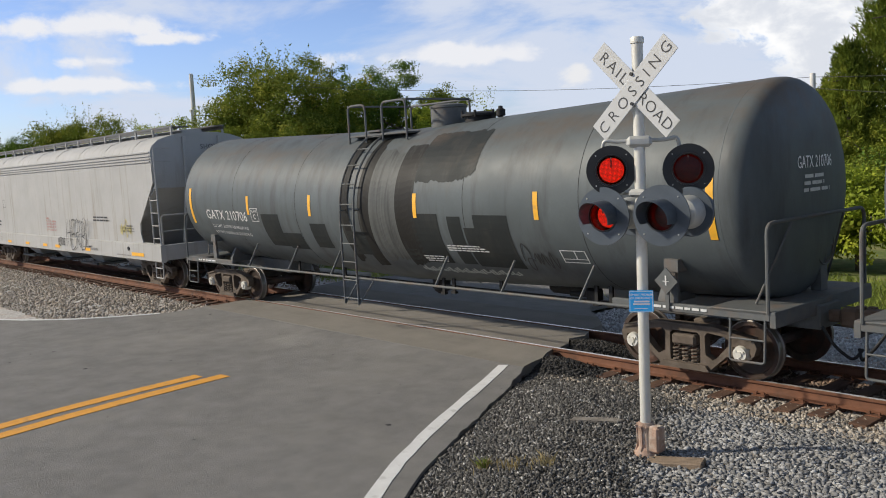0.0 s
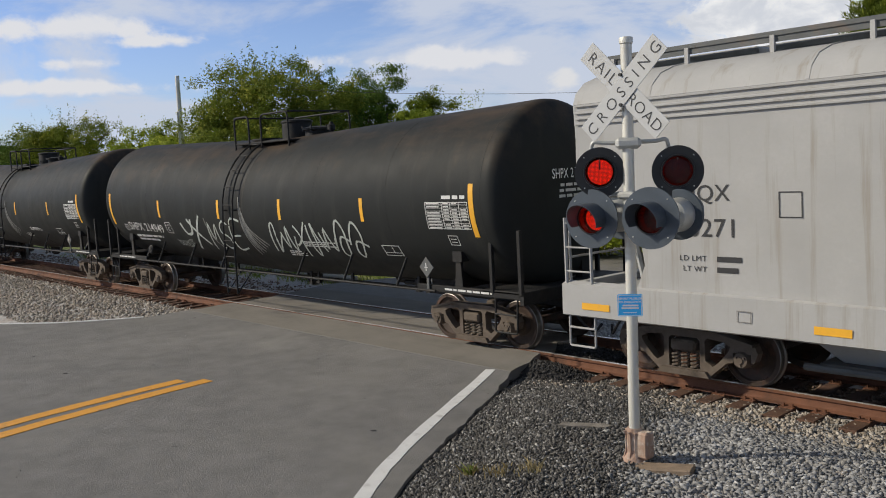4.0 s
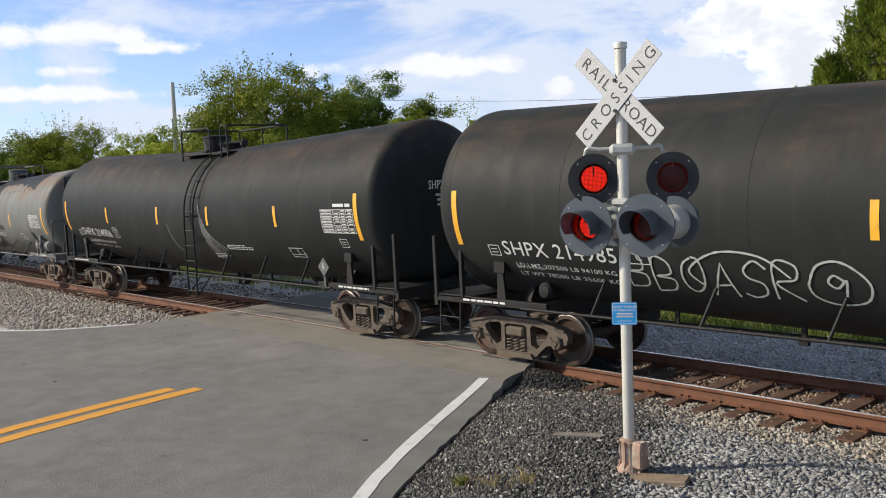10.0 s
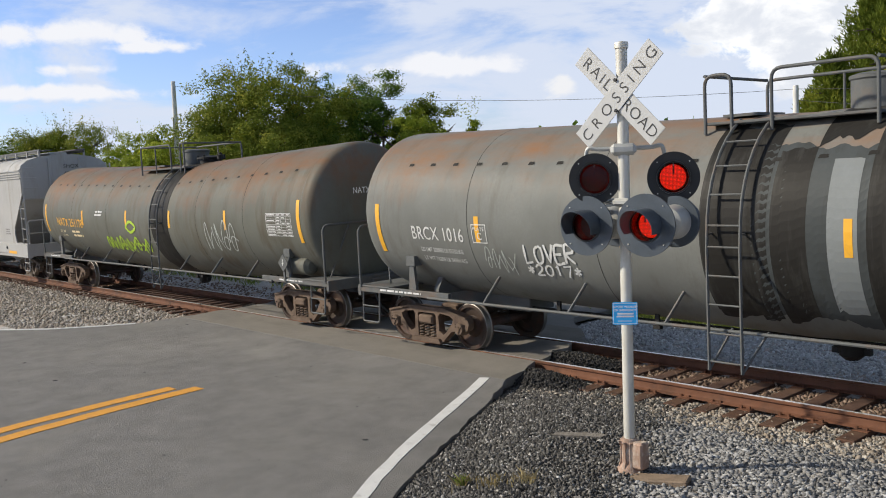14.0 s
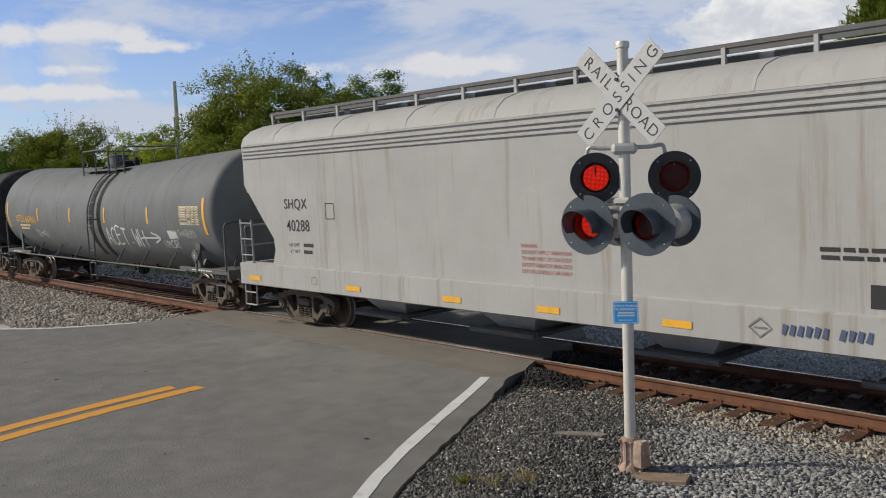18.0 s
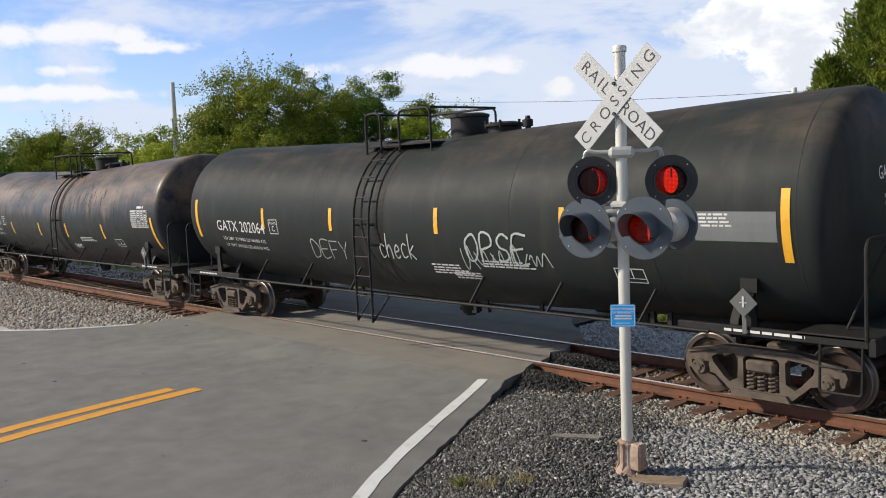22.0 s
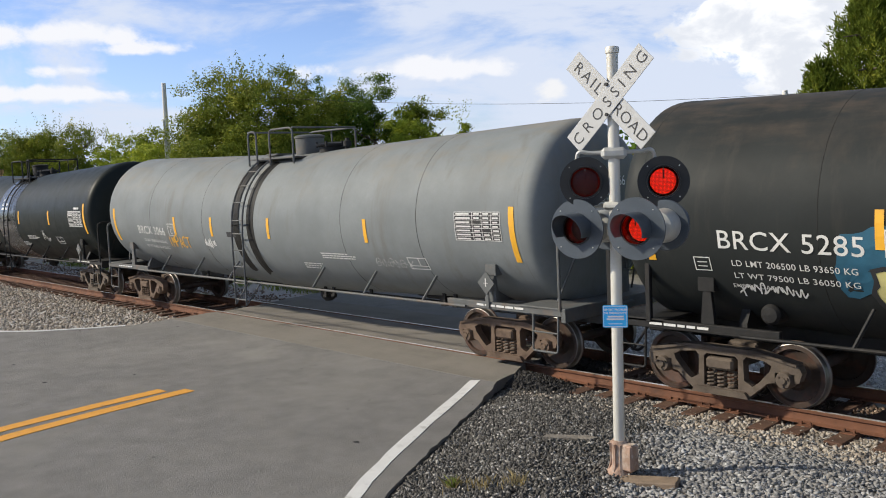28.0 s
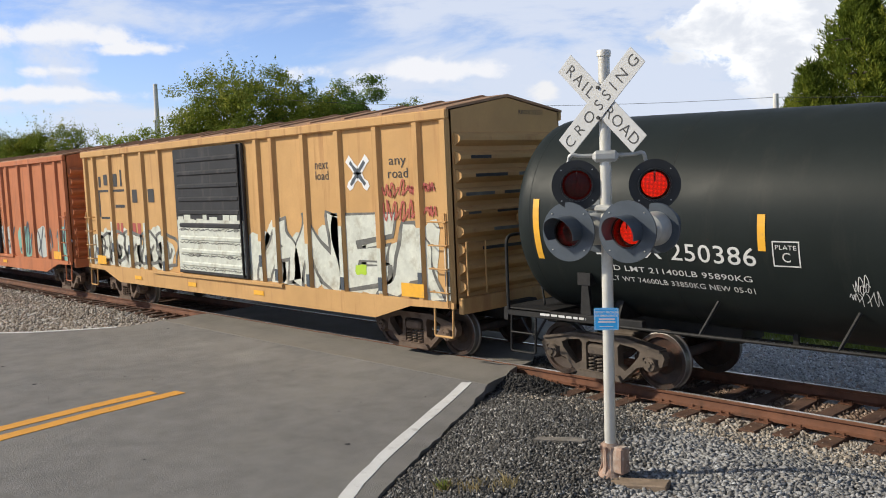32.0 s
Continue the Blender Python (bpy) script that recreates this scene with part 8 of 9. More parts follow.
def pine_points(height, base, spread, boughs, per, rng):
    """Needle places: boughs leave the stem all round and carry upright tufts, the longest below."""
    out, way = [], []
    tufts_ = 6
    for k in range(boughs):
        z = base + (height - base) * ((k + rng.uniform(0, 1)) / boughs) ** 1.1
        f = (z - base) / (height - base)
        L = spread * (1.04 - f) ** 0.8 * rng.uniform(0.6, 1.08) + 0.12
        a = 2.4 * k + rng.uniform(-0.4, 0.4)
        for q in range(tufts_):
            d = (0.35 + 0.65 * (q + rng.uniform(0, 1)) / tufts_)
            side = rng.normal() * 0.16 * L * d
            c = np.array([L * d * math.cos(a) - side * math.sin(a), L * d * math.sin(a) + side * math.cos(a), z + L * (0.05 + 0.16 * d * d)])
            m = max(10, per // tufts_)
            up_ = rng.uniform(0, 1, m)
            ax = np.array([math.cos(a) * 0.35, math.sin(a) * 0.35, 0.9])
            w = rng.normal(size=(m, 3)) * (0.05 + 0.13 * (1 - up_))[:, None]
            out.append(c + ax * (up_ * rng.uniform(0.35, 0.75))[:, None] + w)
            n_ = ax * 0.8 + w * 3.5
            way.append(n_ / np.linalg.norm(n_, axis=1, keepdims=True))
    tip = np.stack([np.zeros(160), np.zeros(160), height - 0.9 + rng.uniform(0, 1.2, 160)], 1)
    out.append(tip + rng.normal(size=(160, 3)) * 0.08)
    way.append(np.tile(np.array([[0.0, 0.0, 1.0]]), (160, 1)) + rng.normal(size=(160, 3)) * 0.3)
    return np.concatenate(out), np.concatenate(way)


def needles(centres, ways, sizes, rng, aspect):
    """Narrow blades that point along their tufts."""
    a = ways / np.linalg.norm(ways, axis=1, keepdims=True)
    b = np.cross(a, rng.normal(size=a.shape))
    b /= np.linalg.norm(b, axis=1, keepdims=True) + 1e-9
    a, b = a * sizes[:, None] / 2, b * sizes[:, None] * aspect / 2
    return np.stack([centres - a, centres + b, centres + a, centres - b], 1).reshape(-1, 3)


def tree(x, y, height, spread, leaf, label, seed, base=1.5, clumps=90, per=165, size=0.155, conic=False, whips=0, aspect=0.6, category="tree"):
    rng = np.random.default_rng(seed)
    t_ = thing("tree" if category == "tree" else "shrub", label, category, pose(x, y, -0.5))
    g_ = Geo()
    top_ = height * (0.96 if conic else 0.72)
    bendx, bendy = rng.uniform(-0.4, 0.4, 2)
    pts = [(bendx * (k / 6) ** 2, bendy * (k / 6) ** 2, top_ * k / 6) for k in range(7)]
    r0 = 0.022 * height + 0.05
    for k in range(6):
        g_.ring(pts[k], pts[k + 1], r0 * (1 - 0.15 * k), r0 * (1 - 0.15 * (k + 1)), n=8, cap=False)
    for k in range(12):
        q = pts[2 + k % 4]
        a = 2 * math.pi * k * 0.382
        L = spread * rng.uniform(0.5, 0.95) * (0.6 if conic else 1)
        m_ = (q[0] + L * 0.5 * math.cos(a), q[1] + L * 0.5 * math.sin(a), q[2] + L * 0.25)
        e_ = (q[0] + L * math.cos(a), q[1] + L * math.sin(a), q[2] + L * (0.2 if conic else 0.65))
        g_.ring(q, m_, r0 * 0.4, r0 * 0.25, n=6, cap=False)
        g_.ring(m_, e_, r0 * 0.25, r0 * 0.07, n=5, cap=False)
    part("trunk", g_.mesh("trunk", recalc=False), bark, t_, "brown trunk and limbs")
    if conic:
        c, face = pine_points(height, base, spread, clumps * 2, per, rng)
    else:
        c, face = crown_points(height, base, spread, int(clumps * 2.6), int(per * 0.75), rng)
    for k in range(whips):
        a, w = rng.uniform(0, 2 * math.pi), spread * rng.uniform(0.1, 0.9)
        p = np.array([w * math.cos(a), w * math.sin(a), height * rng.uniform(0.82, 0.98) - 0.04 * w * w])
        d = np.array([math.cos(a) * 0.35, math.sin(a) * 0.35, 1.0]) * rng.uniform(0.6, 1.5)
        c = np.concatenate([c, p + np.linspace(0, 1, 14)[:, None] * d + rng.normal(size=(14, 3)) * 0.07])
        face = np.concatenate([face, rng.normal(size=(14, 3))])
    sz = rng.uniform(0.6, 1.3, len(c)) * size
    cr = part("crown", quad_mesh("crown", needles(c, face, sz, rng, aspect) if conic else quads(c, sz, rng, aspect, face=face)), leaf, t_, "leafy crown")
    return t_


G = "broad-leaved tree with dense olive-green foliage"
tree(-48.8, 17.7, 10.6, 4.2, leaf_oak, "tall broad-leaved tree with whippy topmost twigs", 1, clumps=190, per=190, whips=110)
tree(-50.5, 20.5, 9.0, 3.4, leaf_dark, G, 2, clumps=80)
tree(-46.5, 15.0, 7.0, 3.2, leaf_oak, G, 22, clumps=70)
tree(-49.5, 24.3, 11.1, 2.8, leaf_dark, G, 3, clumps=70)
tree(-47.6, 26.2, 10.2, 2.5, leaf_dark, G, 4, clumps=60)
tree(-44.6, 25.6, 8.4, 2.2, leaf_light, "light green young tree among taller trees", 5, clumps=50)
tree(-47.0, 29.7, 9.0, 2.6, leaf_oak, G, 6, clumps=60)
tree(-44.0, 30.2, 7.0, 1.8, leaf_light, "light green young tree among taller trees", 7, clumps=40)
tree(-45.4, 32.6, 8.2, 0.9, leaf_light, "slender young tree with sparse thin leaves", 8, clumps=14, per=90, whips=10)
tree(-77.5, 15.6, 9.7, 3.9, leaf_oak, G, 9, clumps=153, whips=20)
tree(-82.0, 11.5, 7.8, 4.4, leaf_dark, G, 10, clumps=136)
tree(-72.0, 19.5, 6.0, 3.2, leaf_light, "light green tree in full leaf", 11, clumps=102)
tree(-60.0, 15.4, 7.6, 2.6, leaf_light, "light green tree in full leaf", 12, clumps=85, whips=16)
tree(-66.5, 18.0, 5.3, 3.2, leaf_light, "light green tree in full leaf", 13, clumps=102)
tree(-56.0, 17.0, 7.0, 2.6, leaf_oak, G, 14, clumps=85)
tree(-53.5, 13.2, 6.2, 2.2, leaf_light, "light green young tree among taller trees", 15, clumps=68)
tree(-88.0, 15.0, 7.2, 4.5, leaf_dark, G, 16, clumps=119)
tree(-95.0, 7.0, 7.2, 4.5, leaf_dark, G, 17, clumps=119)
P = "tall pine with ragged dark green needles"
for x, y, hgt, w, sd, nb in ((-17.6, 33.5, 11.2, 4.6, 31, 200), (-15.2, 34.5, 12.8, 4.6, 37, 160), (-12.9, 34.6, 13.8, 4.6, 32, 150), (-19.1, 31.2, 7.9, 1.9, 33, 70), (-20.3, 32.0, 6.2, 1.9, 38, 60), (-8.6, 34.0, 14.5, 4.2, 34, 120), (-4.5, 33.0, 14.0, 4.0, 35, 100), (0.5, 34.0, 14.0, 4.0, 36, 90)):
    tree(x, y, hgt, w, needle, P, sd, base=1.2, clumps=nb, per=170, size=0.24, conic=True, aspect=0.22)
S_ = "yellow-green shrub at the wood's edge"
for k, (x, y, hgt, w) in enumerate(((-17.0, 29.0, 4.4, 2.2), (-13.6, 29.6, 5.0, 2.4), (-10.2, 29.0, 4.6, 2.4), (-6.8, 28.6, 4.8, 2.4), (-3.2, 28.4, 4.6, 2.4), (1.0, 28.5, 5.0, 2.6), (-20.6, 30.0, 4.0, 2.2), (-24.0, 32.0, 4.4, 2.6), (-28.0, 33.0, 4.2, 2.6), (-32.0, 33.5, 4.4, 2.8), (-36.5, 33.5, 4.6, 2.8), (-40.5, 33.0, 5.0, 2.6))):
    tree(x, y, hgt, w, leaf_light if k % 3 else leaf_oak, S_, 50 + k, base=0.2, clumps=44, per=95, size=0.14, category="shrub")
for k in range(9):
    tree(-20.0 + 1.9 * k + 0.5 * math.sin(k * 2.3), 12.9 + 0.7 * math.sin(k * 1.7), 2.7 + 0.5 * math.sin(k * 3.1), 1.7, leaf_light if k % 4 else leaf_oak, S_, 80 + k, base=0.1, clumps=40, per=95, size=0.14, category="shrub")
    tree(-21.0 + 2.2 * k, 21.5 + 1.2 * math.sin(k * 2.1), 3.5 + 0.5 * math.sin(k * 1.3), 2.1, leaf_oak if k % 2 else leaf_dark, "bushy green tree at the wood's edge", 95 + k, base=0.3, clumps=60, per=110, size=0.16)
# the far wood that closes the view; its added, unseen rear half darkens reflections
rng_ = np.random.default_rng(77)
cs = []
for k in range(640):
    a = math.radians(-30 + 360 * k / 640)
    d = rng_.uniform(120, 150)
    cs.append(np.array([d * math.cos(a), d * math.sin(a), 0]) + rng_.normal(size=(44, 3)) * np.array([2.6, 2.6, 1.8]) + np.array([0, 0, rng_.uniform(1.0, 5.5)]))
cs = np.concatenate(cs)
tagged(part("far_woods", quad_mesh("far_woods", quads(cs, rng_.uniform(0.9, 1.7, len(cs)), rng_, 0.7)), leaf_dark), "distant green wood beyond the fields", "woods", kind="stuff")


def tufts(name, spots, n, height, mat, label, seed, spread=0.12):
    rng = np.random.default_rng(seed)
    at = np.array(spots)[rng.integers(0, len(spots), n)]
    c = at + np.c_[rng.normal(size=(n, 2)) * spread, np.zeros(n)]
    h = rng.uniform(0.4, 1.0, n) * height
    tilt = rng.normal(size=(n, 2)) * 0.35 * h[:, None]
    w = rng.normal(size=(n, 2))
    w = w / np.linalg.norm(w, axis=1, keepdims=True) * 0.006 * (1 + 2 * height)
    b0, b1 = c.copy(), c.copy()
    b0[:, :2] -= w
    b1[:, :2] += w
    mid = c + np.c_[tilt * 0.4, h * 0.6]
    tip = c + np.c_[tilt, h]
    mid2 = mid.copy()
    mid2[:, :2] += w * 0.6
    v = np.stack([b0, b1, mid2, tip], 1).reshape(-1, 3)
    return tagged(part(name, quad_mesh(name, v), mat), label, "grass", kind="stuff")


rng_ = random.Random(5)
spots = []
for k in range(1500):
    x, y = rng_.uniform(-13, 4), rng_.uniform(4.3, 11)
    if y > 5.0 - 0.12 * max(0, x + 9):
        spots.append((x, y, ground_z(x, y) - 0.02))
for k in range(900):
    x, y = rng_.uniform(-45, -22.5), rng_.uniform(3.4, 11)
    spots.append((x, y, ground_z(x, y) - 0.02))
tufts("roadside_grass", spots, 26000, 0.32, grass_leaf, "rank green and yellowed grass beyond the track", 3, 0.16)
near_spots = [(x, y, ground_z(x, y) + 0.01) for x, y in ((-6.62, -5.58), (-6.02, -5.27), (-6.25, -5.5))]
tufts("dry_weeds", near_spots, 170, 0.15, dry_leaf, "dry straw-coloured weeds in the gravel", 4, 0.07)
tufts("green_weeds", near_spots[:1], 26, 0.17, grass_leaf, "small green weeds in the gravel", 6, 0.03)

# ---- poles and wires ----
def utility_pole(x, y, height, r, label, lean=0.0):
    p = thing("utility_pole", label, "utility pole", pose(x, y, -0.5, 0, lean, 0))
    part("pole", Geo().lathe([(0, r * 1.15), (height * 0.5, r), (height, r * 0.82), (height + 0.02, r * 0.6)], "z", n=14), wood_pole, p)
    part("bracket", Geo().box(-0.06, 0.06, -0.2, -0.1, height - 2.4, height - 2.2), cast_grey, p)
    part("conduit", Geo().ring((0.03, -r * 1.1, 0.2), (0.03, -r * 1.1, height - 2.3), 0.03, n=6), cast_grey, p)
    return p


utility_pole(-52.3, 13.6, 10.05, 0.16, "weathered grey wooden utility pole", 1.2)
utility_pole(-19.1, 27.6, 6.75, 0.15, "short weathered wooden utility pole")


def wire(name, a, b, sag, r=0.012):
    pts = [Vector(a).lerp(Vector(b), k / 20) - Vector((0, 0, 4 * sag * (k / 20) * (1 - k / 20))) for k in range(21)]
    return tagged(part(name, Geo().pipe(pts, r, n=5), lamp_black), "thin black overhead wire", "wire")


wire("overhead_wire", (-52.3, 13.6, 9.3), (-19.1, 27.6, 6.1), 0.7, 0.010)
wire("overhead_wire", (-19.1, 27.6, 6.1), (6, 26.0, 5.2), 0.4)
wire("overhead_wire", (-19.1, 27.6, 5.6), (6, 24.5, 3.2), 0.4)

# ---- trackside cabinet ----
cab = thing("equipment_cabinet", "grey steel trackside equipment cabinet on a concrete pad", "cabinet", pose(-29.6, 5.6, -0.45))
part("body", Geo().box(-1.7, 1.7, -0.6, 0.6, 0.1, 1.9, 0.03), cast_grey, cab)
part("pad", Geo().box(-1.95, 1.95, -0.8, 0.8, -0.1, 0.1, 0.02), concrete, cab)
for x in (-0.85, 0.85):
    d_ = part("door", Geo().box(x - 0.78, x + 0.78, -0.625, -0.6, 0.2, 1.8, 0.01), cast_grey, cab)
    part("handle", Geo().box(x + 0.6, x + 0.66, -0.66, -0.625, 0.9, 1.1), lamp_black, d_)
part("roof", Geo().box(-1.78, 1.78, -0.68, 0.68, 1.9, 1.96, 0.02), cast_grey, cab)
tagged(part("concrete_headwall", Geo().box(-25.2, -22.4, 4.2, 4.7, -0.6, -0.12, 0.03), concrete), "pale rough concrete headwall beside the far road", "wall", kind="structure")

# ---- loose pieces: ballast stones, chippings, ties ----
def stone_meshes(n, seed, rough=0.45, fine=True):
    out = []
    rng = random.Random(seed)
    for k in range(n):
        b = bmesh.new()
        if fine:
            bmesh.ops.create_icosphere(b, subdivisions=1, radius=0.5)
        else:
            bmesh.ops.create_cube(b, size=0.8)
            bmesh.ops.triangulate(b, faces=b.faces[:])
        for q in b.verts:
            q.co *= 1 + rng.uniform(-rough, rough)
            q.co.x, q.co.z = q.co.x * 1.25, q.co.z * 0.66
        b.verts.index_update()
        out.append((np.array([q.co[:] for q in b.verts]), np.array([[q.index for q in f_.verts] for f_ in b.faces])))
        b.free()
    return out


STONES = stone_meshes(8, 9)
CHIPS = stone_meshes(10, 12, 0.55, False)


def scatter(name, spots, size, mat, label, seed, category="gravel", flat=1.0, shapes=None):
    """Many small stones as one mesh."""
    rng = np.random.default_rng(seed)
    spots = np.array(spots)
    n = len(spots)
    shapes = shapes or STONES
    kind = rng.integers(0, len(shapes), n)
    vs, fs, k0 = [], [], 0
    for k, (v, f_) in enumerate(shapes):
        s = spots[kind == k]
        m = len(s)
        if not m:
            continue
        q = rng.normal(size=(m, 4))
        q /= np.linalg.norm(q, axis=1, keepdims=True)
        w, x, y, z = q.T
        R_ = np.stack([1 - 2 * (y * y + z * z), 2 * (x * y - z * w), 2 * (x * z + y * w), 2 * (x * y + z * w), 1 - 2 * (x * x + z * z), 2 * (y * z - x * w), 2 * (x * z - y * w), 2 * (y * z + x * w), 1 - 2 * (x * x + y * y)], 1).reshape(m, 3, 3)
        sz = rng.uniform(0.55, 1.35, m) * size
        p = np.einsum("mij,vj->mvi", R_, v) * sz[:, None, None]
        p[:, :, 2] *= flat
        p += s[:, None, :]
        vs.append(p.reshape(-1, 3))
        fs.append((f_[None] + (k0 + np.arange(m) * len(v))[:, None, None]).reshape(-1, 3))
        k0 += m * len(v)
    v, f_ = np.concatenate(vs), np.concatenate(fs)
    me_ = bpy.data.meshes.new(name)
    me_.vertices.add(len(v))
    me_.vertices.foreach_set("co", v.ravel().astype(np.float32))
    me_.loops.add(f_.size)
    me_.loops.foreach_set("vertex_index", f_.ravel().astype(np.int32))
    me_.polygons.add(len(f_))
    me_.polygons.foreach_set("loop_start", np.arange(0, f_.size, 3, dtype=np.int32))
    me_.polygons.foreach_set("loop_total", np.full(len(f_), 3, dtype=np.int32))
    me_.update(calc_edges=True)
    return tagged(part(name, me_, mat), label, category, kind="stuff")


stone_grey = island_material("ballast_stones", [(0.12, 0.118, 0.116), (0.25, 0.249, 0.250), (0.39, 0.39, 0.392), (0.30, 0.285, 0.265), (0.19, 0.193, 0.203), (0.56, 0.56, 0.555)])
stone_tan = island_material("ballast_stones_tan", [(0.1492, 0.1279, 0.1066), (0.3411, 0.2985, 0.2452), (0.4690, 0.4264, 0.3731), (0.2878, 0.2345, 0.1812), (0.5970, 0.5543, 0.4904)])
stone_rust = island_material("ballast_stones_rusty", [(0.0780, 0.0546, 0.0429), (0.1950, 0.1300, 0.0910), (0.3120, 0.2210, 0.1625), (0.1300, 0.0832, 0.0624), (0.4680, 0.3770, 0.2990)])
stone_pale = island_material("ballast_stones_pale", [(0.36, 0.36, 0.36), (0.60, 0.60, 0.60), (0.78, 0.775, 0.77), (0.50, 0.50, 0.50), (0.86, 0.855, 0.85)])
chip_dark = island_material("asphalt_chips", [(0.025, 0.024, 0.023), (0.075, 0.071, 0.066), (0.14, 0.134, 0.125), (0.045, 0.043, 0.040), (0.19, 0.18, 0.168), (0.095, 0.091, 0.085), (0.50, 0.485, 0.46)])

rng_ = random.Random(21)


def spots_in(n, x0, x1, y0, y1, test, lift=0.0):
    out = []
    while len(out) < n:
        x, y = rng_.uniform(x0, x1), rng_.uniform(y0, y1)
        n -= 0 if test(x, y) else 1
        if test(x, y):
            out.append((x, y, ground_z(x, y) + lift + rng_.uniform(-0.012, 0.018)))
    return out


def patch(x, y):
    """How much the dark chippings cover the shoulder beside the road."""
    e = x - along(RIGHT_EDGE, y)
    return smooth(3.3, 1.5, e + 0.5 * noise.noise(Vector((x * 1.3, y * 1.3, 5)))) * smooth(-0.6, -1.3, y)


def right_side(x, y):
    return x > along(RIGHT_EDGE, y) + 0.06


scatter("ballast", spots_in(70000, -9.6, 0.5, -6.6, -1.05, lambda x, y: right_side(x, y) and rng_.random() > 0.78 * patch(x, y) and x > -9.9 - y * 0.2), 0.050, stone_grey, "loose grey crushed-stone ballast beside the track", 1, flat=0.65, shapes=CHIPS)
scatter("asphalt_chippings", spots_in(120000, -9.9, -3.0, -7.2, -0.95, lambda x, y: right_side(x, y) and rng_.random() < patch(x, y), 0.022), 0.030, chip_dark, "dark loose asphalt chippings along the road edge", 2, shapes=CHIPS)
scatter("ballast_tan", spots_in(12000, -9.2, 0.8, -2.3, -0.9, lambda x, y: rng_.random() < smooth(-2.3, -1.3, y), 0.012), 0.046, stone_tan, "tan dusty ballast against the rail", 8, shapes=CHIPS)
scatter("ballast_in_track", spots_in(13000, -10.1, 2, -0.68, 0.68, lambda x, y: True, 0.0), 0.05, stone_rust, "rust-stained ballast between the rails", 3, shapes=CHIPS)
scatter("ballast_far", spots_in(16000, -13, 3, 0.9, 5.2, lambda x, y: x > along(FAR_RIGHT, y) + 0.1), 0.06, stone_pale, "grey ballast beyond the track", 4)
scatter("ballast_left", spots_in(16000, -48, -20.1, -5.0, -0.95, lambda x, y: x < along(LEFT_EDGE, y) - 0.05), 0.075, stone_tan, "tan ballast beside the track", 5)
scatter("ballast_left_track", spots_in(5000, -55, -20.3, -0.68, 3.2, lambda x, y: x < along(FAR_LEFT, max(y, 0.4)) and abs(y - 0.755) > 0.1), 0.07, stone_rust, "rusty ballast in the track", 6)
scatter("road_grit", [(rng_.uniform(-19, -8.5), rng_.uniform(-9, -2.2), -0.095) for k in range(70)], 0.018, chip_dark, "scattered grit on the asphalt", 7)


def mound(name, cx, cy, rx, ry, hgt, z0, seed):
    g_ = Geo()
    n, m = 22, 7
    for j in range(m + 1):
        for i in range(n):
            a, r = 2 * math.pi * i / n, j / m
            k = 1 + 0.25 * noise.noise(Vector((math.cos(a) * 1.5, math.sin(a) * 1.5, seed)))
            x, y = cx + rx * r * k * math.cos(a), cy + ry * r * k * math.sin(a)
            g_.v.append((x, y, z0 + hgt * (1 - r * r) ** 1.2 + 0.03 * noise.noise(Vector((x * 7, y * 7, seed))) + 0.02 * noise.noise(Vector((x * 19, y * 19, seed))) - 0.05 * (j == m)))
    g_.f = [(j * n + i, j * n + (i + 1) % n, (j + 1) * n + (i + 1) % n, (j + 1) * n + i) for j in range(m) for i in range(n)]
    return tagged(part(name, g_, asphalt_chip), "black crumbled asphalt heaped against the rail", "asphalt heap", kind="structure")



heap_chip = island_material("heap_crumbs", [(0.018, 0.017, 0.017), (0.035, 0.033, 0.032), (0.055, 0.052, 0.049), (0.026, 0.025, 0.024), (0.10, 0.095, 0.09)])
HEAPS = ((-9.5, -1.25, 0.95, 0.46, 0.15, -0.2, 1300), (-9.75, 0.0, 0.9, 0.62, 0.16, -0.19, 1300), (-20.5, 0.0, 0.5, 0.62, 0.18, -0.21, 400))
crumbs = []
for seed_, (cx, cy, rx, ry, hgt, z0, count) in enumerate(HEAPS):
    mound("asphalt_heap", cx, cy, rx, ry, hgt, z0, seed_ + 1)
    for k in range(count):
        a, r = rng_.uniform(0, 2 * math.pi), math.sqrt(rng_.random()) * 1.08
        crumbs.append((cx + rx * r * math.cos(a), cy + ry * r * math.sin(a), z0 + hgt * max(0.0, 1 - r * r) ** 1.2 + 0.01))
scatter("asphalt_crumbs", crumbs, 0.035, heap_chip, "black crumbs of broken asphalt on the heaps", 9, shapes=CHIPS)

# stray timber and slab by the mast
tagged(part("broken_plank", Geo().prism([(-0.32, -0.05), (0.25, -0.07), (0.33, 0.0), (0.2, 0.06), (-0.28, 0.05)], "z", 0.0, 0.05), grey_wood, at=pose(-6.55, -3.75, ground_z(-6.55, -3.75) + 0.01, 3, 0, 32)), "grey weathered broken plank lying on gravel", "plank")
tagged(part("wooden_block", Geo().box(-0.30, 0.30, -0.11, 0.11, 0.0, 0.07, 0.012), old_board, at=pose(-5.05, -4.35, 0.0, 0, -4, 20)), "tan wooden block lying beside the mast base", "wood block")

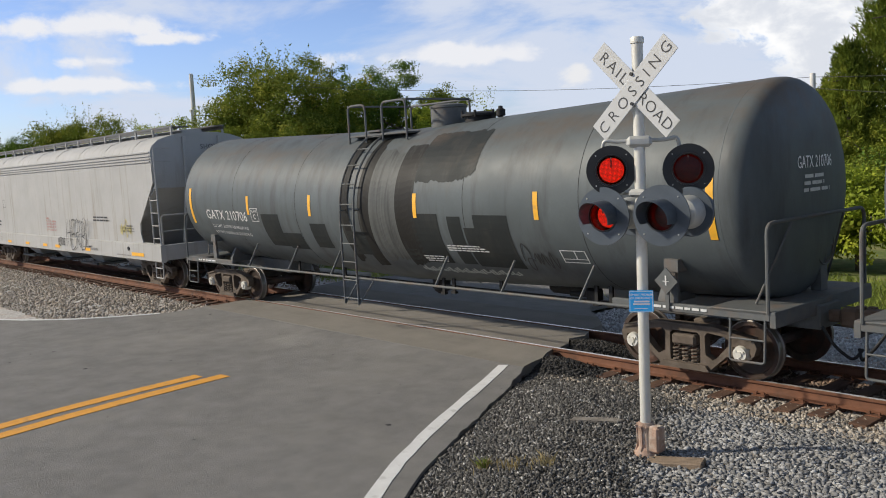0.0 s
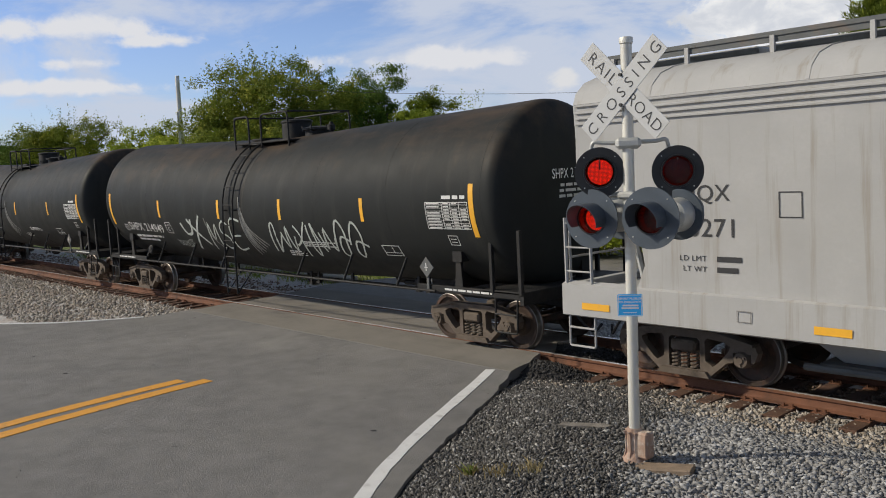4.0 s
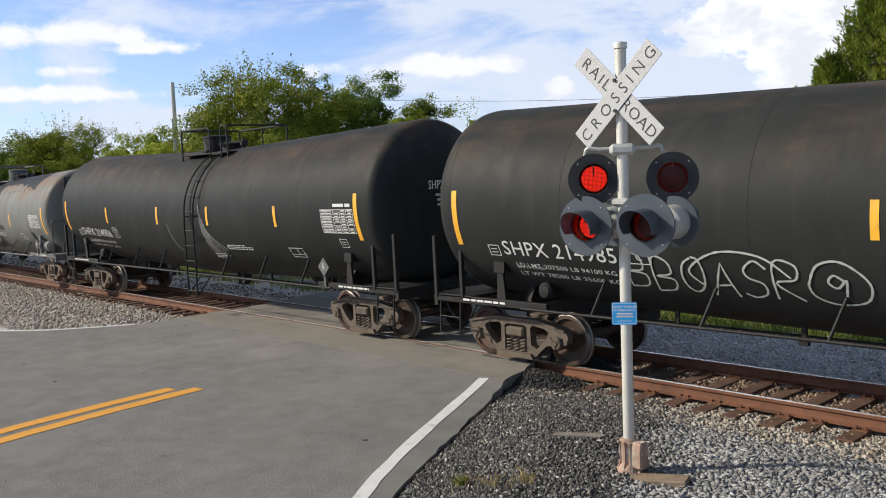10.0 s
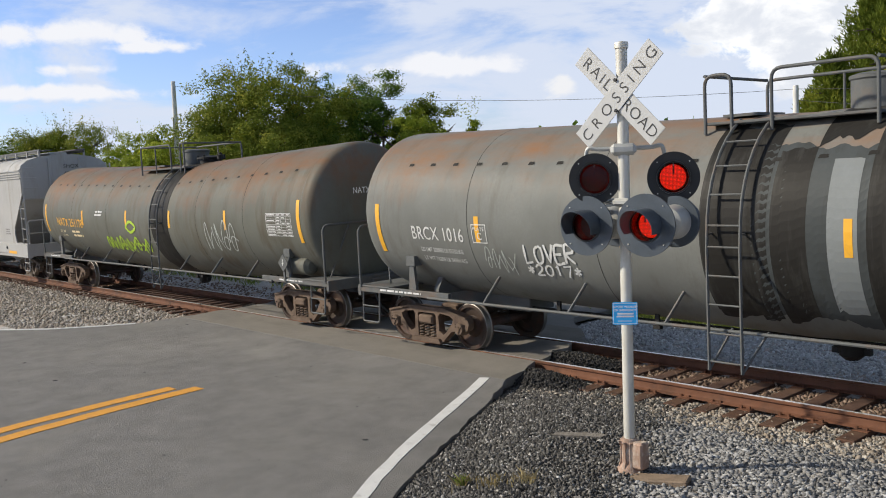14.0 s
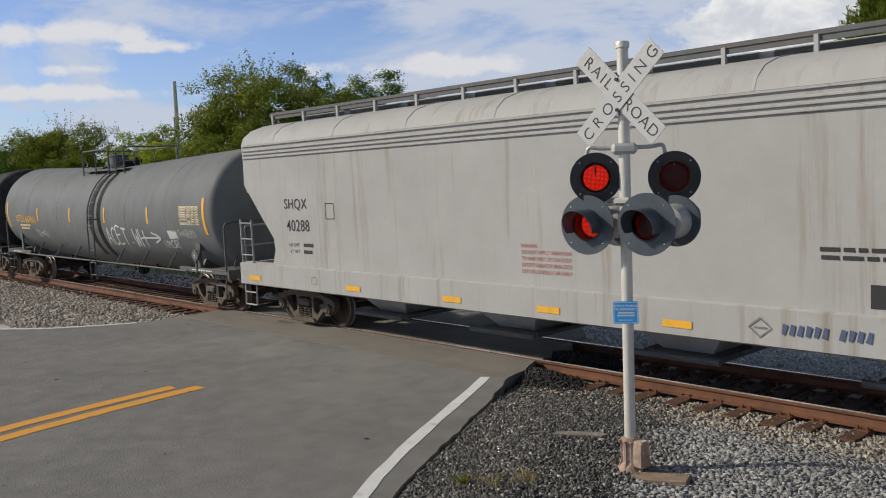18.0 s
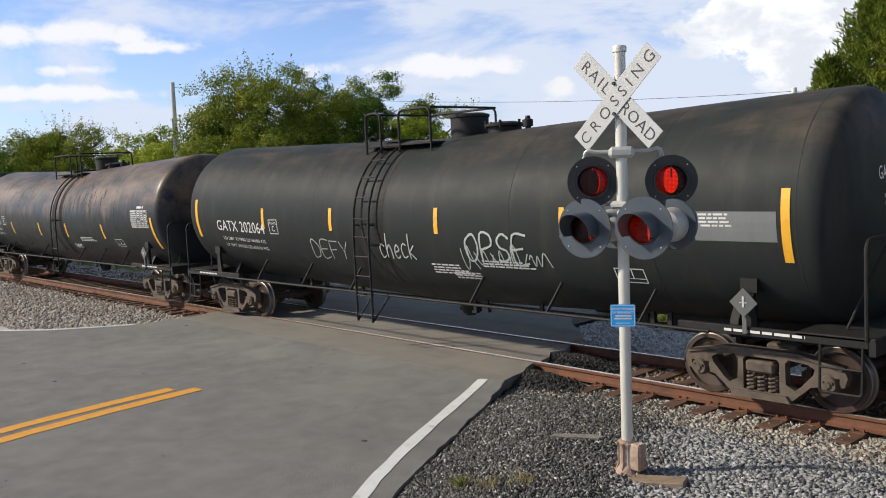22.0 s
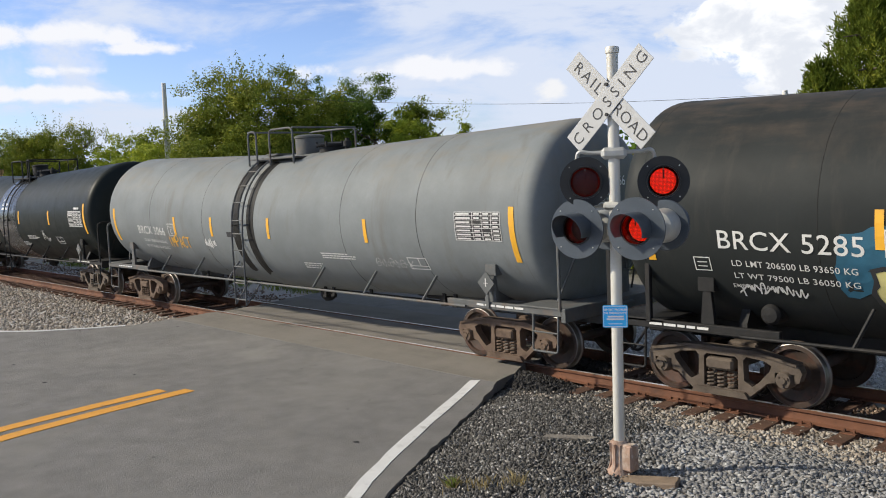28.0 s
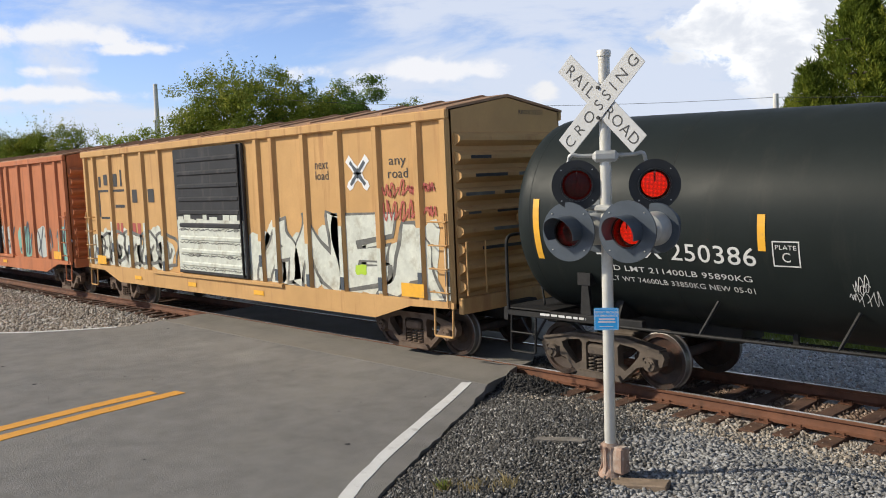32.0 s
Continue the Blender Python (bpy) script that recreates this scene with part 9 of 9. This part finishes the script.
# ties, tie plates and spikes
TIE = []
for k in range(4):
    r_ = random.Random(k)
    g_ = Geo().box(-0.115, 0.115, -1.3 + r_.uniform(-0.04, 0.04), 1.3 + r_.uniform(-0.04, 0.04), -0.36, -0.181, 0.012)
    me_ = g_.mesh("tie")
    me_.materials.append(tie_wood)
    TIE.append(me_)
plate = Geo().box(-0.1, 0.1, -0.17, 0.17, -0.181, -0.169, 0.004)
for x, y in ((-0.06, -0.095), (0.06, 0.095), (-0.06, 0.095), (0.06, -0.095)):
    plate.box(x - 0.011, x + 0.011, y - 0.018, y + 0.018, -0.17, -0.135)
plate = plate.mesh("tie_plate")
plate.materials.append(rail_rust)
x = -58.0
k = 0
while x < 8:
    if not -20.25 < x < -9.85:
        t_ = part("tie", TIE[k % 4], None, track, at=pose(x + rng_.uniform(-0.03, 0.03), rng_.uniform(-0.04, 0.04), rng_.uniform(-0.006, 0.0), 0, 0, rng_.uniform(-1.2, 1.2)))
        if x > -24:
            for y in (-0.755, 0.755):
                part("tie_plate", plate, None, t_, at=pose(0, y, 0))
    x += 0.5
    k += 1


# ---- what moves ----
SPEEDS = [(0, 8.339), (8, 8.548), (16, 8.375), (20, 8.163), (24, 8.224), (32, 8.406)]


def gone(t):
    """Metres that the train has rolled by t seconds."""
    out = 0.0
    for (a, u), (b, w) in zip(SPEEDS, SPEEDS[1:]):
        if t > a:
            e = min(t, b)
            out += (e - a) * (u + (u + (w - u) * (e - a) / (b - a))) / 2
    return out


def motions():
    cars = [o for o in scene.objects if o.get("group") == "freight train"]
    for car in cars:
        x0 = car.matrix_basis.translation.x
        walk(car, [(t, pose(x0 + gone(t), 0, 0)) for t in range(33)])
    for w, x0, k in WHEELSETS:
        span = [i / 15 for i in range(0, 481) if -62 < x0 + gone(i / 15) < 14]
        s0 = gone(span[0]) if span else 0.0
        rows = [(t, pose(k, 0, WHEEL_R, 0, math.degrees((gone(t) - s0) / WHEEL_R), 0)) for t in span]
        if not rows or rows[0][0] > 0:
            rows.insert(0, (0, pose(k, 0, WHEEL_R)))
        if rows[-1][0] < 32:
            rows.append((32, rows[-1][1]))
        walk(w, rows)
    # the flashing lamps: each bulb carrier swings half a turn, to the lens and away again
    for carrier, left in CARRIERS:
        at = carrier.matrix_basis.translation
        rows, angle = [], 180 if left else 0
        rows.append((0, pose(*at, 0, 0, angle)))
        t = 0.55
        while t < 31.9:
            for k, d in enumerate((-1.5, -0.5, 0.5, 1.5)):
                rows.append((t + d / 30, pose(*at, 0, 0, angle + 60 * k)))
            angle += 180
            t += 0.595
        rows.append((32, pose(*at, 0, 0, angle)))
        walk(carrier, rows)


motions()
